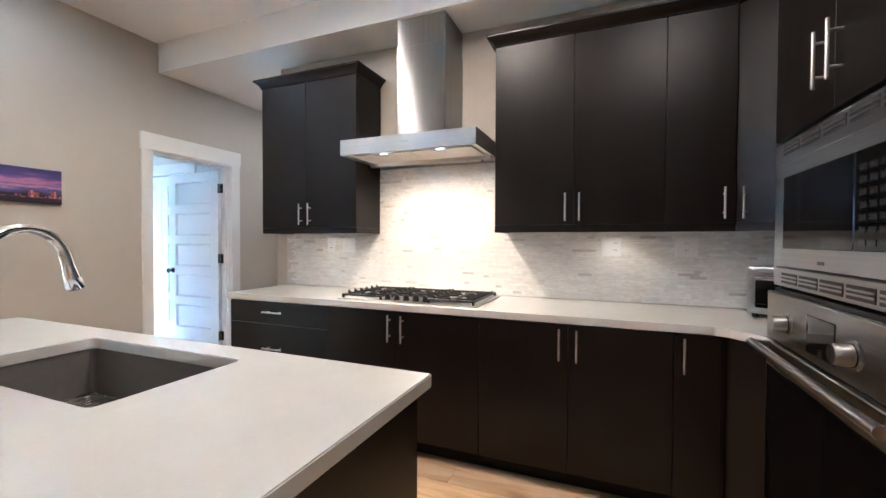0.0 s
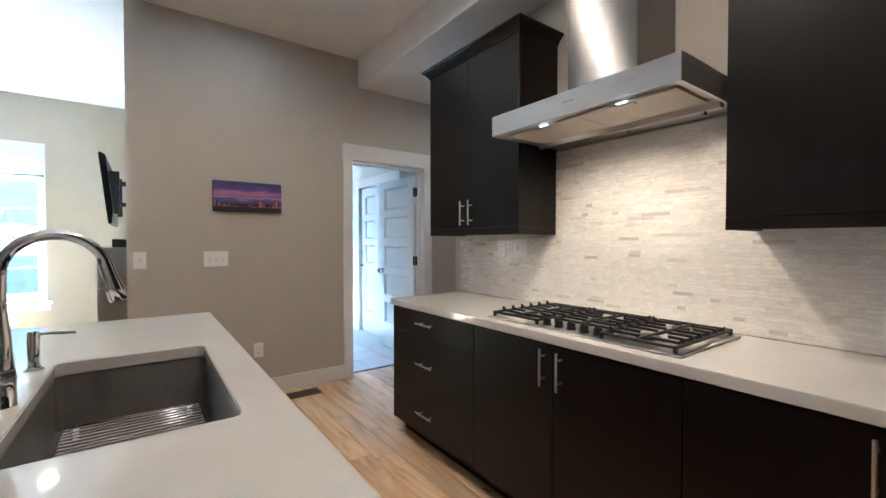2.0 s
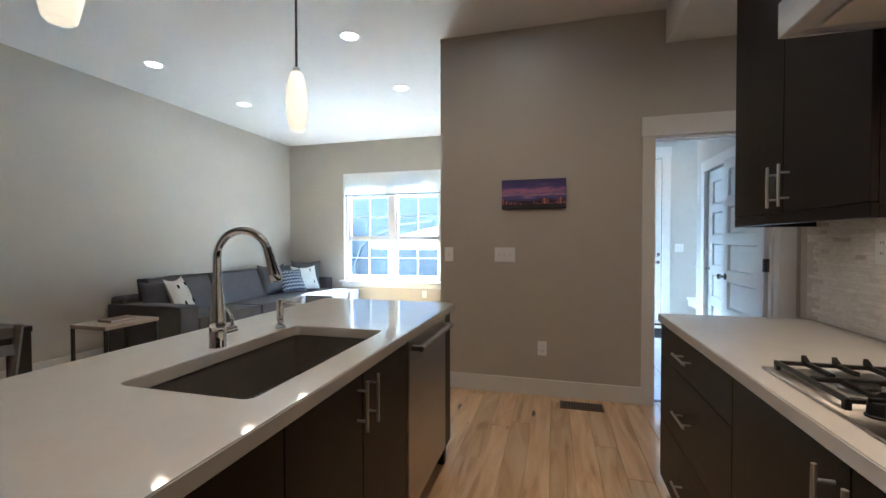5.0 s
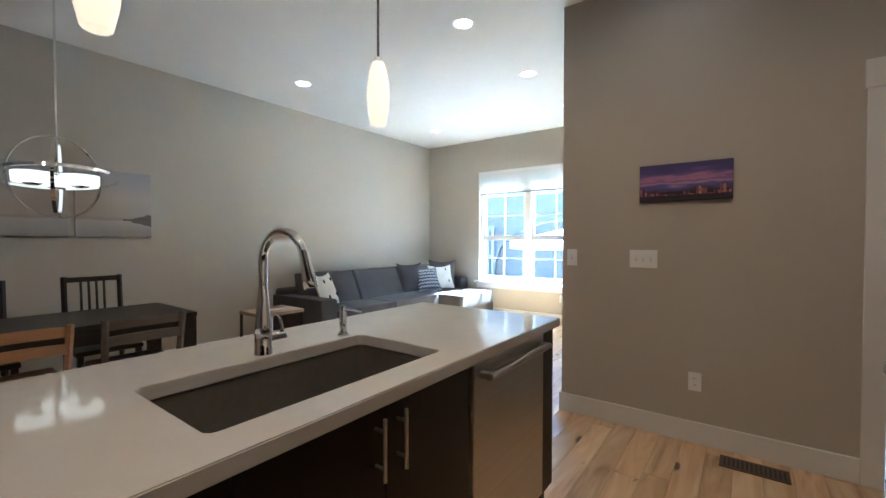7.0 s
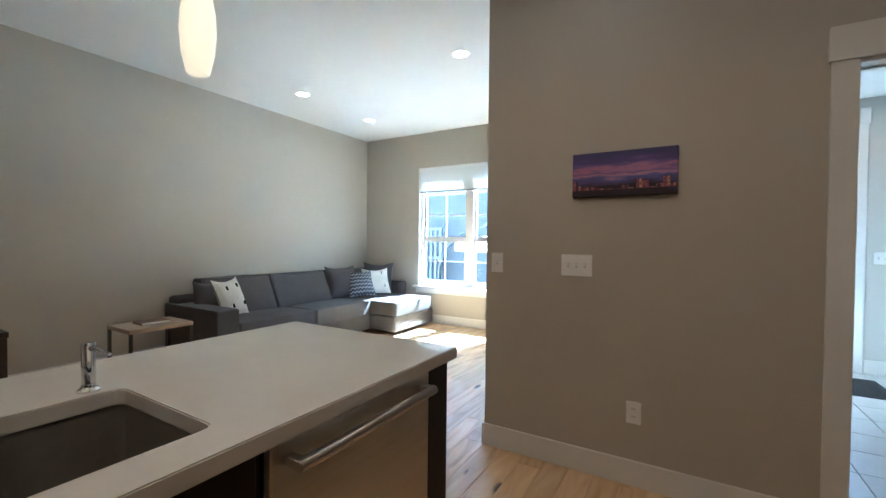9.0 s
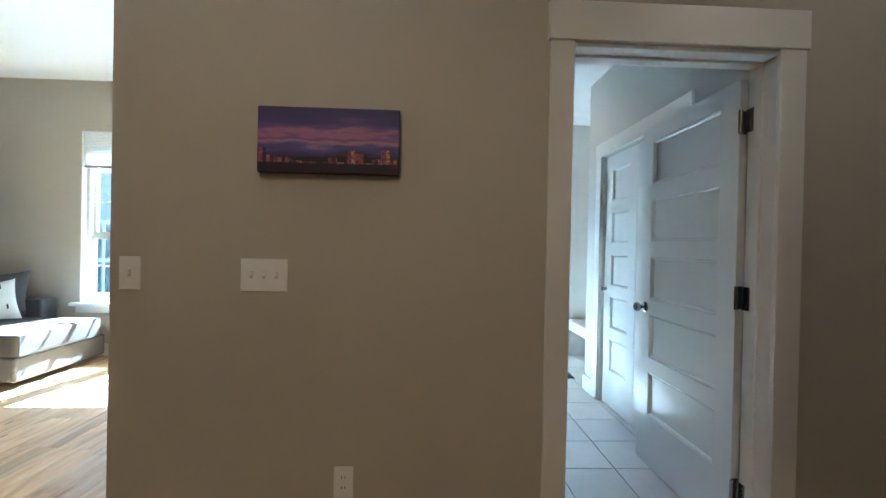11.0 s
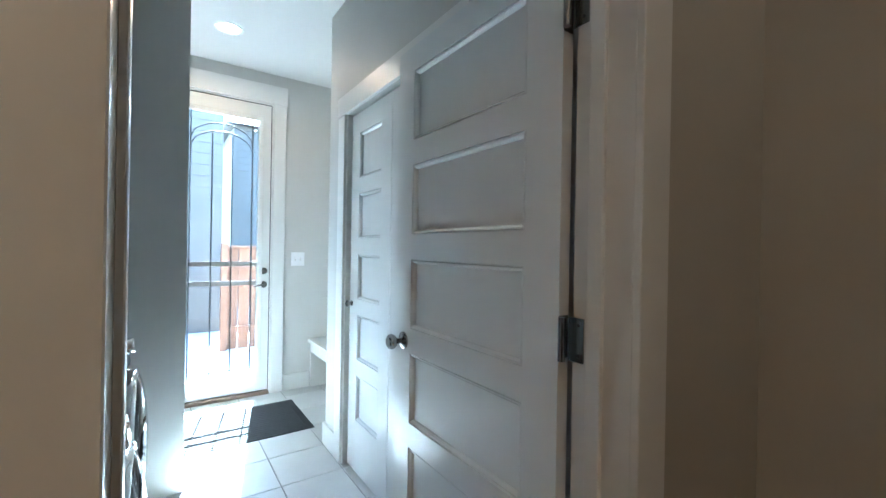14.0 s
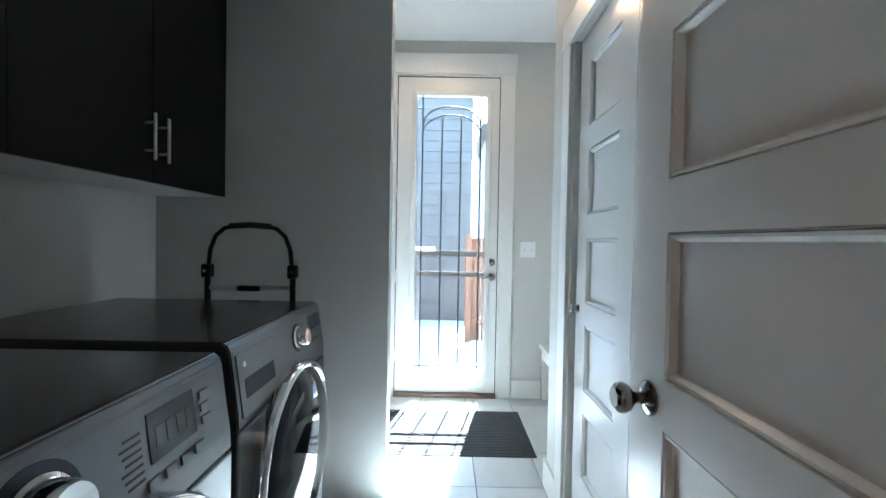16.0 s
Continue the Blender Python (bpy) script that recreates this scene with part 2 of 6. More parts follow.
def pale_landscape(name, z0, z1, shore=False):
    """A misty lake print: grey-mauve sky, cream haze, dark shore line, pale water."""
    m, t, b = shader(name)
    N, L = t.nodes.new, t.links.new
    co, sp, no, ad, rz, cr = (N(k) for k in ("ShaderNodeTexCoord", "ShaderNodeSeparateXYZ", "ShaderNodeTexNoise", "ShaderNodeMath", "ShaderNodeMapRange", "ShaderNodeValToRGB"))
    no.inputs["Scale"].default_value, no.inputs["Detail"].default_value = 6, 5
    L(co.outputs["Object"], sp.inputs[0])
    L(co.outputs["Object"], no.inputs[0])
    ad.operation = "MULTIPLY_ADD"
    ad.inputs[1].default_value = 0.05
    L(no.outputs[0], ad.inputs[0])
    L(sp.outputs["Z"], ad.inputs[2])
    rz.inputs[1].default_value, rz.inputs[2].default_value = z0 + 0.025, z1 + 0.025
    L(ad.outputs[0], rz.inputs[0])
    e = cr.color_ramp.elements
    e[0].position, e[0].color = 0.0, (0.30, 0.29, 0.28, 1)
    e[1].position, e[1].color = 1.0, (0.36, 0.36, 0.42, 1)
    for p, c in ((0.24, (0.45, 0.42, 0.40, 1)), (0.27, (0.33, 0.30, 0.28, 1)), (0.31, (0.43, 0.38, 0.33, 1)), (0.6, (0.50, 0.45, 0.38, 1)), (0.8, (0.42, 0.40, 0.42, 1))):
        e.new(p).color = c
    L(rz.outputs[0], cr.inputs[0])
    col = cr.outputs[0]
    if shore:
        # a dark rocky spit running in from one edge, with scrub above it
        def op(kind, a_, b_):
            n = N("ShaderNodeMath")
            n.operation = kind
            for k, v in enumerate((a_, b_)):
                if isinstance(v, (int, float)):
                    n.inputs[k].default_value = v
                else:
                    L(v, n.inputs[k])
            return n.outputs[0]
        rough = N("ShaderNodeTexNoise")
        rough.inputs["Scale"].default_value, rough.inputs["Detail"].default_value = 26, 4
        L(co.outputs["Object"], rough.inputs[0])
        run = op("MULTIPLY", op("SUBTRACT", -0.06, sp.outputs["X"]), 0.26)
        off = op("ABSOLUTE", op("SUBTRACT", sp.outputs["Z"], 0.165), 0)
        edge_ = op("MULTIPLY", op("SUBTRACT", rough.outputs[0], 0.5), 0.06)
        mask = op("MULTIPLY", op("LESS_THAN", op("ADD", off, edge_), run), 0.85)
        mxr = N("ShaderNodeMix")
        mxr.data_type = "RGBA"
        mxr.inputs["B"].default_value = (0.085, 0.075, 0.065, 1)
        L(mask, mxr.inputs["Factor"])
        L(col, mxr.inputs["A"])
        col = mxr.outputs["Result"]
    L(col, b.inputs["Base Color"])
    b.inputs["Roughness"].default_value = 0.6
    return m


def striped(name, c1, c2, axis_scale, rough=0.8):
    """A woven zigzag."""
    m, t, b = shader(name)
    N, L = t.nodes.new, t.links.new
    co, sp, pp, ad, fr, cr = (N(k) for k in ("ShaderNodeTexCoord", "ShaderNodeSeparateXYZ", "ShaderNodeMath", "ShaderNodeMath", "ShaderNodeMath", "ShaderNodeValToRGB"))
    L(co.outputs["Object"], sp.inputs[0])
    pp.operation, pp.inputs[1].default_value = "PINGPONG", 0.028
    L(sp.outputs["X"], pp.inputs[0])
    L(pp.outputs[0], ad.inputs[0])
    L(sp.outputs["Z"], ad.inputs[1])
    fr.operation, fr.inputs[1].default_value = "PINGPONG", 0.5 / axis_scale
    L(ad.outputs[0], fr.inputs[0])
    cr.color_ramp.interpolation = "LINEAR"
    cr.color_ramp.elements[0].position, cr.color_ramp.elements[0].color = 0.30 / axis_scale, (*c1, 1)
    cr.color_ramp.elements[1].position, cr.color_ramp.elements[1].color = 0.38 / axis_scale, (*c2, 1)
    L(fr.outputs[0], cr.inputs[0])
    L(cr.outputs[0], b.inputs["Base Color"])
    b.inputs["Roughness"].default_value = rough
    return m


M_WALL = pbr("greige_wall_paint", (0.50, 0.464, 0.398), (0.475, 0.44, 0.378), 1.3, 0.6, bump=0.12, bump_scale=260, spread=0.06)
M_LAUN = pbr("laundry_wall_paint", (0.62, 0.61, 0.575), (0.595, 0.585, 0.55), 1.3, 0.6, bump=0.12, bump_scale=260, spread=0.06)
M_CEIL = pbr("ceiling_paint", (0.80, 0.79, 0.77), (0.775, 0.765, 0.745), 1.0, 0.8, bump=0.2, bump_scale=180)
M_TRIM = pbr("white_trim_paint", (0.78, 0.77, 0.74), (0.76, 0.75, 0.72), 3, 0.30, spread=0.02, bump=0.04, bump_scale=90)
M_DOOR = pbr("white_door_paint", (0.83, 0.845, 0.84), (0.815, 0.83, 0.825), 3, 0.25, spread=0.015, bump=0.04, bump_scale=110)
M_ESP = pbr("espresso_wood", (0.0032, 0.0020, 0.0016), (0.0054, 0.0034, 0.0027), 3.0, 0.36, bump=0.08, bump_scale=50, stretch=(14, 14, 1.1), spread=0.05, spec=0.25)
M_ESPH = pbr("espresso_wood_crosswise", (0.0034, 0.0021, 0.0017), (0.0057, 0.0036, 0.0028), 3.0, 0.36, bump=0.08, bump_scale=50, stretch=(1.1, 14, 14), spread=0.05, spec=0.25)
M_KICK = pbr("dark_toe_kick", (0.006, 0.0045, 0.004), None, 4, 0.5, spec=0.2)
M_QUARTZ = pbr("white_quartz", (0.57, 0.555, 0.525), (0.54, 0.525, 0.497), 9, 0.06, spread=0.015, spec=0.55)
M_STEEL = pbr("brushed_steel", (0.56, 0.55, 0.54), (0.49, 0.48, 0.47), 4, 0.34, 1.0, bump=0.015, bump_scale=60, stretch=(0.2, 0.2, 30), spread=0.05, brushed=1.0)
M_APPL = pbr("dark_brushed_steel", (0.33, 0.315, 0.295), (0.28, 0.268, 0.25), 4, 0.30, 1.0, bump=0.015, bump_scale=60, stretch=(0.2, 0.2, 30), spread=0.05, brushed=1.0)
# Chimney steel, its colour darkened below the canopy's to hold down lamp glare.
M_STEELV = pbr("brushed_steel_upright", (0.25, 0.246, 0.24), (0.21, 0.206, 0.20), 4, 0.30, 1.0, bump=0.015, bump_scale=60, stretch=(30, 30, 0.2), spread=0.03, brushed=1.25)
M_NICKEL = pbr("satin_nickel", (0.70, 0.69, 0.67), (0.64, 0.63, 0.61), 10, 0.36, 1.0, spread=0.04)
M_KNOB = pbr("polished_dark_nickel", (0.36, 0.35, 0.34), (0.31, 0.30, 0.29), 10, 0.16, 1.0, spread=0.03)
M_CHROME = pbr("chrome", (0.80, 0.80, 0.80), (0.76, 0.76, 0.76), 8, 0.05, 1.0, spread=0.02)
M_IRON = pbr("cast_iron", (0.007, 0.0065, 0.006), (0.012, 0.011, 0.010), 30, 0.42, spec=0.35, bump=0.3, bump_scale=300)
M_BLACK = pbr("black_plastic", (0.008, 0.008, 0.0085), (0.012, 0.012, 0.0125), 12, 0.34, spec=0.2)
M_BGLASS = pbr("black_glass", (0.004, 0.004, 0.0045), (0.005, 0.005, 0.0055), 5, 0.06, spread=0.02, spec=0.35)
M_SINK = pbr("grey_composite", (0.125, 0.117, 0.105), (0.15, 0.14, 0.126), 40, 0.45, bump=0.15, bump_scale=400)
M_FILTER = pbr("hood_filter", (0.58, 0.54, 0.46), (0.52, 0.48, 0.41), 12, 0.45, 0.25, spread=0.05)
M_PLASTIC = pbr("white_plastic", (0.86, 0.86, 0.86), (0.84, 0.84, 0.84), 10, 0.35)
M_SLOT = pbr("dark_slot", (0.03, 0.03, 0.03), None, 10, 0.6)
M_PLANK = plank_wood("hickory_boards")
M_SUB = pbr("dark_joint", (0.14, 0.085, 0.048), None, 5, 0.8)
M_TILE = pbr("grey_porcelain_tile", (0.63, 0.63, 0.625), (0.57, 0.57, 0.565), 5, 0.33, bump=0.05, bump_scale=80, piece=0.04)
M_GROUT = pbr("grey_grout", (0.22, 0.22, 0.22), (0.18, 0.18, 0.18), 30, 0.9, bump=0.2)
M_MARBLE = marble_strip("marble_mosaic")
M_GROUTW = pbr("pale_grout", (0.64, 0.62, 0.58), (0.58, 0.56, 0.53), 30, 0.85)
M_SOFA = pbr("charcoal_fabric", (0.080, 0.075, 0.078), (0.105, 0.099, 0.102), 5, 0.9, bump=0.5, bump_scale=420)
M_PILW = pbr("cream_fabric", (0.62, 0.59, 0.54), (0.55, 0.52, 0.47), 8, 0.9, bump=0.4, bump_scale=300)
M_PILB = striped("navy_zigzag_fabric", (0.035, 0.045, 0.075), (0.42, 0.42, 0.42), 18)
M_DKWOOD = pbr("black_brown_wood", (0.018, 0.015, 0.013), (0.03, 0.024, 0.02), 4, 0.36, bump=0.06, stretch=(1, 12, 12))
M_GRWOOD = pbr("grey_washed_wood", (0.16, 0.14, 0.125), (0.11, 0.095, 0.085), 4, 0.5, bump=0.1, stretch=(1, 10, 10))
M_LTWOOD = pbr("light_beech_wood", (0.42, 0.25, 0.14), (0.34, 0.19, 0.10), 4, 0.45, bump=0.08, stretch=(1, 10, 10))
M_TABTOP = pbr("pale_oak_wood", (0.40, 0.31, 0.23), (0.32, 0.24, 0.17), 4, 0.5, bump=0.08, stretch=(1, 10, 10))
M_GLASS = pane_glass("window_glass")
M_MAT = pbr("charcoal_rubber_mat", (0.03, 0.03, 0.032), (0.05, 0.05, 0.053), 20, 0.85, bump=0.5, bump_scale=120)
M_WASH = pbr("graphite_enamel", (0.165, 0.165, 0.167), (0.19, 0.19, 0.192), 4, 0.30, 0.85, spread=0.04)
M_WASHT = pbr("dark_grey_enamel_top", (0.060, 0.058, 0.058), (0.070, 0.068, 0.068), 4, 0.15, 0.2, spread=0.04)
M_SIDING = pbr("blue_grey_siding", (0.086, 0.076, 0.068), (0.074, 0.065, 0.058), 2, 0.7, bump=0.15, bump_scale=80, stretch=(8, 1, 1))
M_FENCE = pbr("cedar_fence", (0.15, 0.066, 0.034), (0.10, 0.043, 0.022), 4, 0.75, bump=0.2, stretch=(8, 8, 1), piece=0.2)
M_CONC = pbr("pale_concrete", (0.40, 0.39, 0.37), (0.34, 0.33, 0.315), 3, 0.9, bump=0.2, bump_scale=90)
M_GROUND = pbr("gravel_ground", (0.27, 0.25, 0.21), (0.2, 0.18, 0.15), 1.2, 0.95, bump=0.4, bump_scale=30)
M_CANVAS = pbr("white_canopy", (0.8, 0.79, 0.76), (0.76, 0.75, 0.72), 3, 0.8)
M_DKMETAL = pbr("dark_metal", (0.05, 0.05, 0.053), (0.07, 0.07, 0.073), 10, 0.4, 0.8)
M_CAME = pbr("lead_came", (0.035, 0.034, 0.033), (0.05, 0.049, 0.048), 20, 0.45, 0.3)
M_STONE = pbr("grey_fireplace_tile", (0.33, 0.31, 0.29), (0.28, 0.26, 0.245), 5, 0.5, bump=0.1, bump_scale=120)
M_BULB = glow("lamp_glow", (1.0, 0.88, 0.74), 0.8)
M_OPAL = glow("opal_pendant_glass", (1.0, 0.66, 0.36), 0.037)
M_OPALW = glow("opal_shade_glass", (1.0, 0.80, 0.58), 0.045)
M_HOODB = glow("hood_bulb", (1.0, 0.82, 0.60), 0.10)
M_SCREEN = pbr("dark_screen", (0.008, 0.009, 0.011), (0.01, 0.011, 0.013), 3, 0.12)
M_DISPLAY = pbr("display_window", (0.03, 0.033, 0.036), None, 8, 0.15)

# ---- mesh helpers ----
BASE = {}


def bx(bm, x0, y0, z0, x1, y1, z1, bev=0.0, seg=1):
    """A box, its edges rounded by bev."""
    x0, x1, y0, y1, z0, z1 = min(x0, x1), max(x0, x1), min(y0, y1), max(y0, y1), min(z0, z1), max(z0, z1)
    vs = [bm.verts.new(p) for p in ((x0, y0, z0), (x1, y0, z0), (x1, y1, z0), (x0, y1, z0), (x0, y0, z1), (x1, y0, z1), (x1, y1, z1), (x0, y1, z1))]
    fs = [bm.faces.new([vs[i] for i in q]) for q in ((0, 3, 2, 1), (4, 5, 6, 7), (0, 1, 5, 4), (1, 2, 6, 5), (2, 3, 7, 6), (3, 0, 4, 7))]
    if bev:
        es = list({e for f in fs for e in f.edges})
        bmesh.ops.bevel(bm, geom=es, offset=bev, segments=seg, affect="EDGES", profile=0.5)
    return bm


def box(*a, **k):
    return bx(bmesh.new(), *a, **k)


def frame_axes(d):
    d = Vector(d).normalized()
    u = d.cross(Vector((0, 0, 1)) if abs(d.z) < 0.9 else Vector((1, 0, 0))).normalized()
    return d, u, d.cross(u)


def cyl(bm, p0, p1, r0, r1=None, n=16, cap=True):
    p0, p1 = Vector(p0), Vector(p1)
    r1 = r0 if r1 is None else r1
    d, u, v = frame_axes(p1 - p0)
    a = [bm.verts.new(p0 + r0 * (math.cos(i * math.tau / n) * u + math.sin(i * math.tau / n) * v)) for i in range(n)]
    b = [bm.verts.new(p1 + r1 * (math.cos(i * math.tau / n) * u + math.sin(i * math.tau / n) * v)) for i in range(n)]
    for i in range(n):
        f = bm.faces.new((a[i], a[(i + 1) % n], b[(i + 1) % n], b[i]))
        f.smooth = True
    if cap:
        bm.faces.new(a[::-1])
        bm.faces.new(b)
    return bm


def tube(bm, pts, r, n=12, closed=False, radii=None):
    """A round rod along points."""
    pts = [Vector(p) for p in pts]
    rings, last = [], None
    for i, p in enumerate(pts):
        d = (pts[(i + 1) % len(pts)] - pts[i - 1]) if closed or 0 < i < len(pts) - 1 else (pts[1] - pts[0] if i == 0 else pts[-1] - pts[-2])
        d.normalize()
        if last is None:
            _, u, _ = frame_axes(d)
        else:
            u = (last - d * last.dot(d)).normalized()
        last = u
        v = d.cross(u)
        rr = radii[i] if radii else r
        rings.append([bm.verts.new(p + rr * (math.cos(k * math.tau / n) * u + math.sin(k * math.tau / n) * v)) for k in range(n)])
    m = len(rings)
    for i in range(m if closed else m - 1):
        a, b = rings[i], rings[(i + 1) % m]
        for k in range(n):
            f = bm.faces.new((a[k], a[(k + 1) % n], b[(k + 1) % n], b[k]))
            f.smooth = True
    if not closed:
        bm.faces.new(rings[0][::-1])
        bm.faces.new(rings[-1])
    return bm


def lathe(bm, c, profile, axis=(0, 0, 1), n=24):
    """A turned body: profile of (radius, height) along axis from c."""
    c = Vector(c)
    d, u, v = frame_axes(axis)
    rings = [[bm.verts.new(c + d * h + max(r, 1e-4) * (math.cos(k * math.tau / n) * u + math.sin(k * math.tau / n) * v)) for k in range(n)] for r, h in profile]
    for a, b in zip(rings, rings[1:]):
        for k in range(n):
            f = bm.faces.new((a[k], a[(k + 1) % n], b[(k + 1) % n], b[k]))
            f.smooth = True
    bm.faces.new(rings[0][::-1])
    bm.faces.new(rings[-1])
    return bm


def prism(bm, outline, lo, hi, axis="z"):
    """An outline of (a, b) pushed along an axis. z: (x, y); y: (x, z); x: (y, z)."""
    def at(a, b, h):
        return {"z": (a, b, h), "y": (a, h, b), "x": (h, a, b)}[axis]
    a = [bm.verts.new(at(*p, lo)) for p in outline]
    b = [bm.verts.new(at(*p, hi)) for p in outline]
    n = len(outline)
    bm.faces.new(a[::-1])
    bm.faces.new(b)
    for i in range(n):
        bm.faces.new((a[i], a[(i + 1) % n], b[(i + 1) % n], b[i]))
    bmesh.ops.recalc_face_normals(bm, faces=bm.faces)
    return bm


def link_mesh(name, bm, material):
    bmesh.ops.recalc_face_normals(bm, faces=bm.faces)
    for e in bm.edges:
        if len(e.link_faces) == 2 and e.calc_face_angle(0) > 0.9:
            e.smooth = False
    me = bpy.data.meshes.new(name)
    bm.to_mesh(me)
    bm.free()
    me.materials.append(material)
    return new(name, me)


def thing(name, base, label, category, group=""):
    """An Empty at the thing's base; its parts are given in world metres."""
    ob = new(name)
    ob.location = base
    ob.empty_display_size = 0.05
    BASE[ob] = Vector(base)
    return tagged(ob, label, category, group)


def part(name, bm, material, parent, label=""):
    bmesh.ops.translate(bm, verts=bm.verts, vec=-BASE[parent])
    ob = link_mesh(name, bm, material)
    ob.parent = parent
    BASE[ob] = BASE[parent]
    return tagged(ob, label) if label else ob


def single(name, bm, material, label, category, group=""):
    """A thing of one mesh; its origin goes to its middle, at its base."""
    lo = Vector([min(v.co[i] for v in bm.verts) for i in range(3)])
    hi = Vector([max(v.co[i] for v in bm.verts) for i in range(3)])
    base = Vector(((lo.x + hi.x) / 2, (lo.y + hi.y) / 2, lo.z))
    bmesh.ops.translate(bm, verts=bm.verts, vec=-base)
    ob = link_mesh(name, bm, material)
    ob.location = base
    BASE[ob] = base
    return tagged(ob, label, category, group)


def structure(name, bm, material, label="", category=""):
    ob = link_mesh(name, bm, material)
    BASE[ob] = Vector((0, 0, 0))
    return tagged(ob, label, category, kind="structure")


# ---- the shell ----
WX, WB = -3.845, -3.985            # picture wall: kitchen face, laundry face
YB, YS = 3.035, -2.89              # backsplash wall, south wall
XW, XE = -7.0, 1.16                # window wall, east wall of the kitchen
CEIL, SOFF, LCEIL = 3.05, 2.792, 2.80
XP, YP = -5.91, 2.757              # laundry partition
YC, YL = 3.553, 1.655              # closet wall, laundry south wall
XD = -7.22                         # outer wall at the back door
DY0, DY1, DZ = 2.604, 3.425, 2.088   # doorway to the laundry

bm = bmesh.new()
bx(bm, WB, 0.89, 0, WX, DY0, 3.2)
bx(bm, WB, DY1, 0, WX, 4.2, 3.2)
bx(bm, WB, DY0, DZ, WX, DY1, 3.2)
structure("wall_picture", bm, M_WALL, "greige painted wall with a cased doorway", "wall")
bm = bmesh.new()
bx(bm, -2.775, YB, 0, XE + 0.15, 4.08, 3.2)
structure("wall_north", bm, M_WALL, "greige painted kitchen wall behind the cabinets", "wall")
structure("wall_alcove", box(WB, 4.08, 0, -2.6, 4.22, 3.2), M_WALL, "greige painted wall closing the alcove", "wall")
structure("wall_east", box(XE, 0.7, 0, XE + 0.15, YB, 3.2), M_WALL, "greige painted wall behind the ovens", "wall")
structure("wall_east_dining", box(3.2, YS, 0, 3.35, 0.85, 3.2), M_WALL, "greige painted wall of the dining end", "wall")
structure("wall_east_return", box(XE + 0.15, 0.7, 0, 3.2, 0.85, 3.2), M_WALL, "greige painted return wall", "wall")
structure("wall_south", box(XW - 0.2, YS - 0.15, 0, 3.35, YS, 3.2), M_WALL, "long greige painted wall behind sofa and dining table", "wall")
W_Y0, W_Y1, W_Z0, W_Z1 = -1.785, 0.03, 0.585, 2.49
bm = bmesh.new()
bx(bm, XW - 0.2, YS, 0, XW, W_Y0, 3.2)
bx(bm, XW - 0.2, W_Y1, 0, XW, 1.0, 3.2)
bx(bm, XW - 0.2, W_Y0, 0, XW, W_Y1, W_Z0)
bx(bm, XW - 0.2, W_Y0, W_Z1, XW, W_Y1, 3.2)
structure("wall_window", bm, M_WALL, "greige painted wall with a double window", "wall")
structure("wall_living_north", box(XW, 0.89, 0, WB, 1.0, 3.2), M_WALL, "greige painted wall behind the television", "wall")
structure("ceiling", box(XW, YS, CEIL, 3.2, 2.675, CEIL + 0.14), M_CEIL, "flat white painted ceiling", "ceiling")
structure("ceiling_soffit", box(WX, 2.675, SOFF, XE, 4.08, CEIL + 0.14), M_CEIL, "lowered white soffit over the kitchen wall", "ceiling")
# laundry
structure("wall_laundry_south", box(XP - 0.1, YL - 0.12, 0, WB, YL, 3.0), M_LAUN, "pale grey painted wall behind the machines", "wall")
structure("wall_partition", box(XP - 0.1, YL, 0, XP, YP, LCEIL), M_LAUN, "pale grey painted partition beside the dryer", "wall")
structure("wall_vestibule_south", box(XD, 2.32, 0, XP - 0.1, 2.44, LCEIL), M_LAUN, "pale grey painted wall of the entry", "wall")
CL0, CL1 = -5.742, -4.64
bm = bmesh.new()
bx(bm, -6.04, YC, 0, CL0, YC + 0.115, LCEIL)
bx(bm, CL1, YC, 0, WB, YC + 0.115, LCEIL)
bx(bm, CL0, YC, 2.083, CL1, YC + 0.115, LCEIL)
structure("wall_closet", bm, M_LAUN, "pale grey painted wall with closet opening", "wall")
structure("wall_closet_back", box(-6.04, 4.28, 0, WB, 4.4, LCEIL), M_LAUN, "pale grey closet back wall", "wall")
structure("wall_closet_side", box(-6.04, YC + 0.115, 0, -5.94, 4.28, LCEIL), M_LAUN, "pale grey wall beside the bench niche", "wall")
structure("wall_niche_north", box(XD, 4.28, 0, -6.04, 4.4, LCEIL), M_LAUN, "pale grey wall behind the bench", "wall")
B_Y0, B_Y1, B_Z1 = 2.615, 3.45, 2.54
bm = bmesh.new()
bx(bm, XD - 0.16, 2.32, 0, XD, B_Y0, LCEIL)
bx(bm, XD - 0.16, B_Y1, 0, XD, 4.4, LCEIL)
bx(bm, XD - 0.16, B_Y0, B_Z1, XD, B_Y1, LCEIL)
structure("wall_back_door", bm, M_LAUN, "pale grey outer wall with the glazed back door", "wall")
structure("ceiling_laundry", box(XD - 0.16, YL - 0.12, LCEIL, WB, 4.4, LCEIL + 0.12), M_CEIL, "white painted laundry ceiling", "ceiling")
structure("roof_slab", box(XW - 0.45, YS - 0.3, 3.25, 3.5, 4.6, 3.4), M_CEIL, "flat roof slab closing the house", "roof")


def trim(name, boxes, label, category="trim", material=None, bev=0.002):
    ob = structure(name, box(*boxes[0], bev=bev), material or M_TRIM, label, category)
    for b in boxes[1:]:
        part("board", box(*b, bev=bev), material or M_TRIM, ob)
    return ob


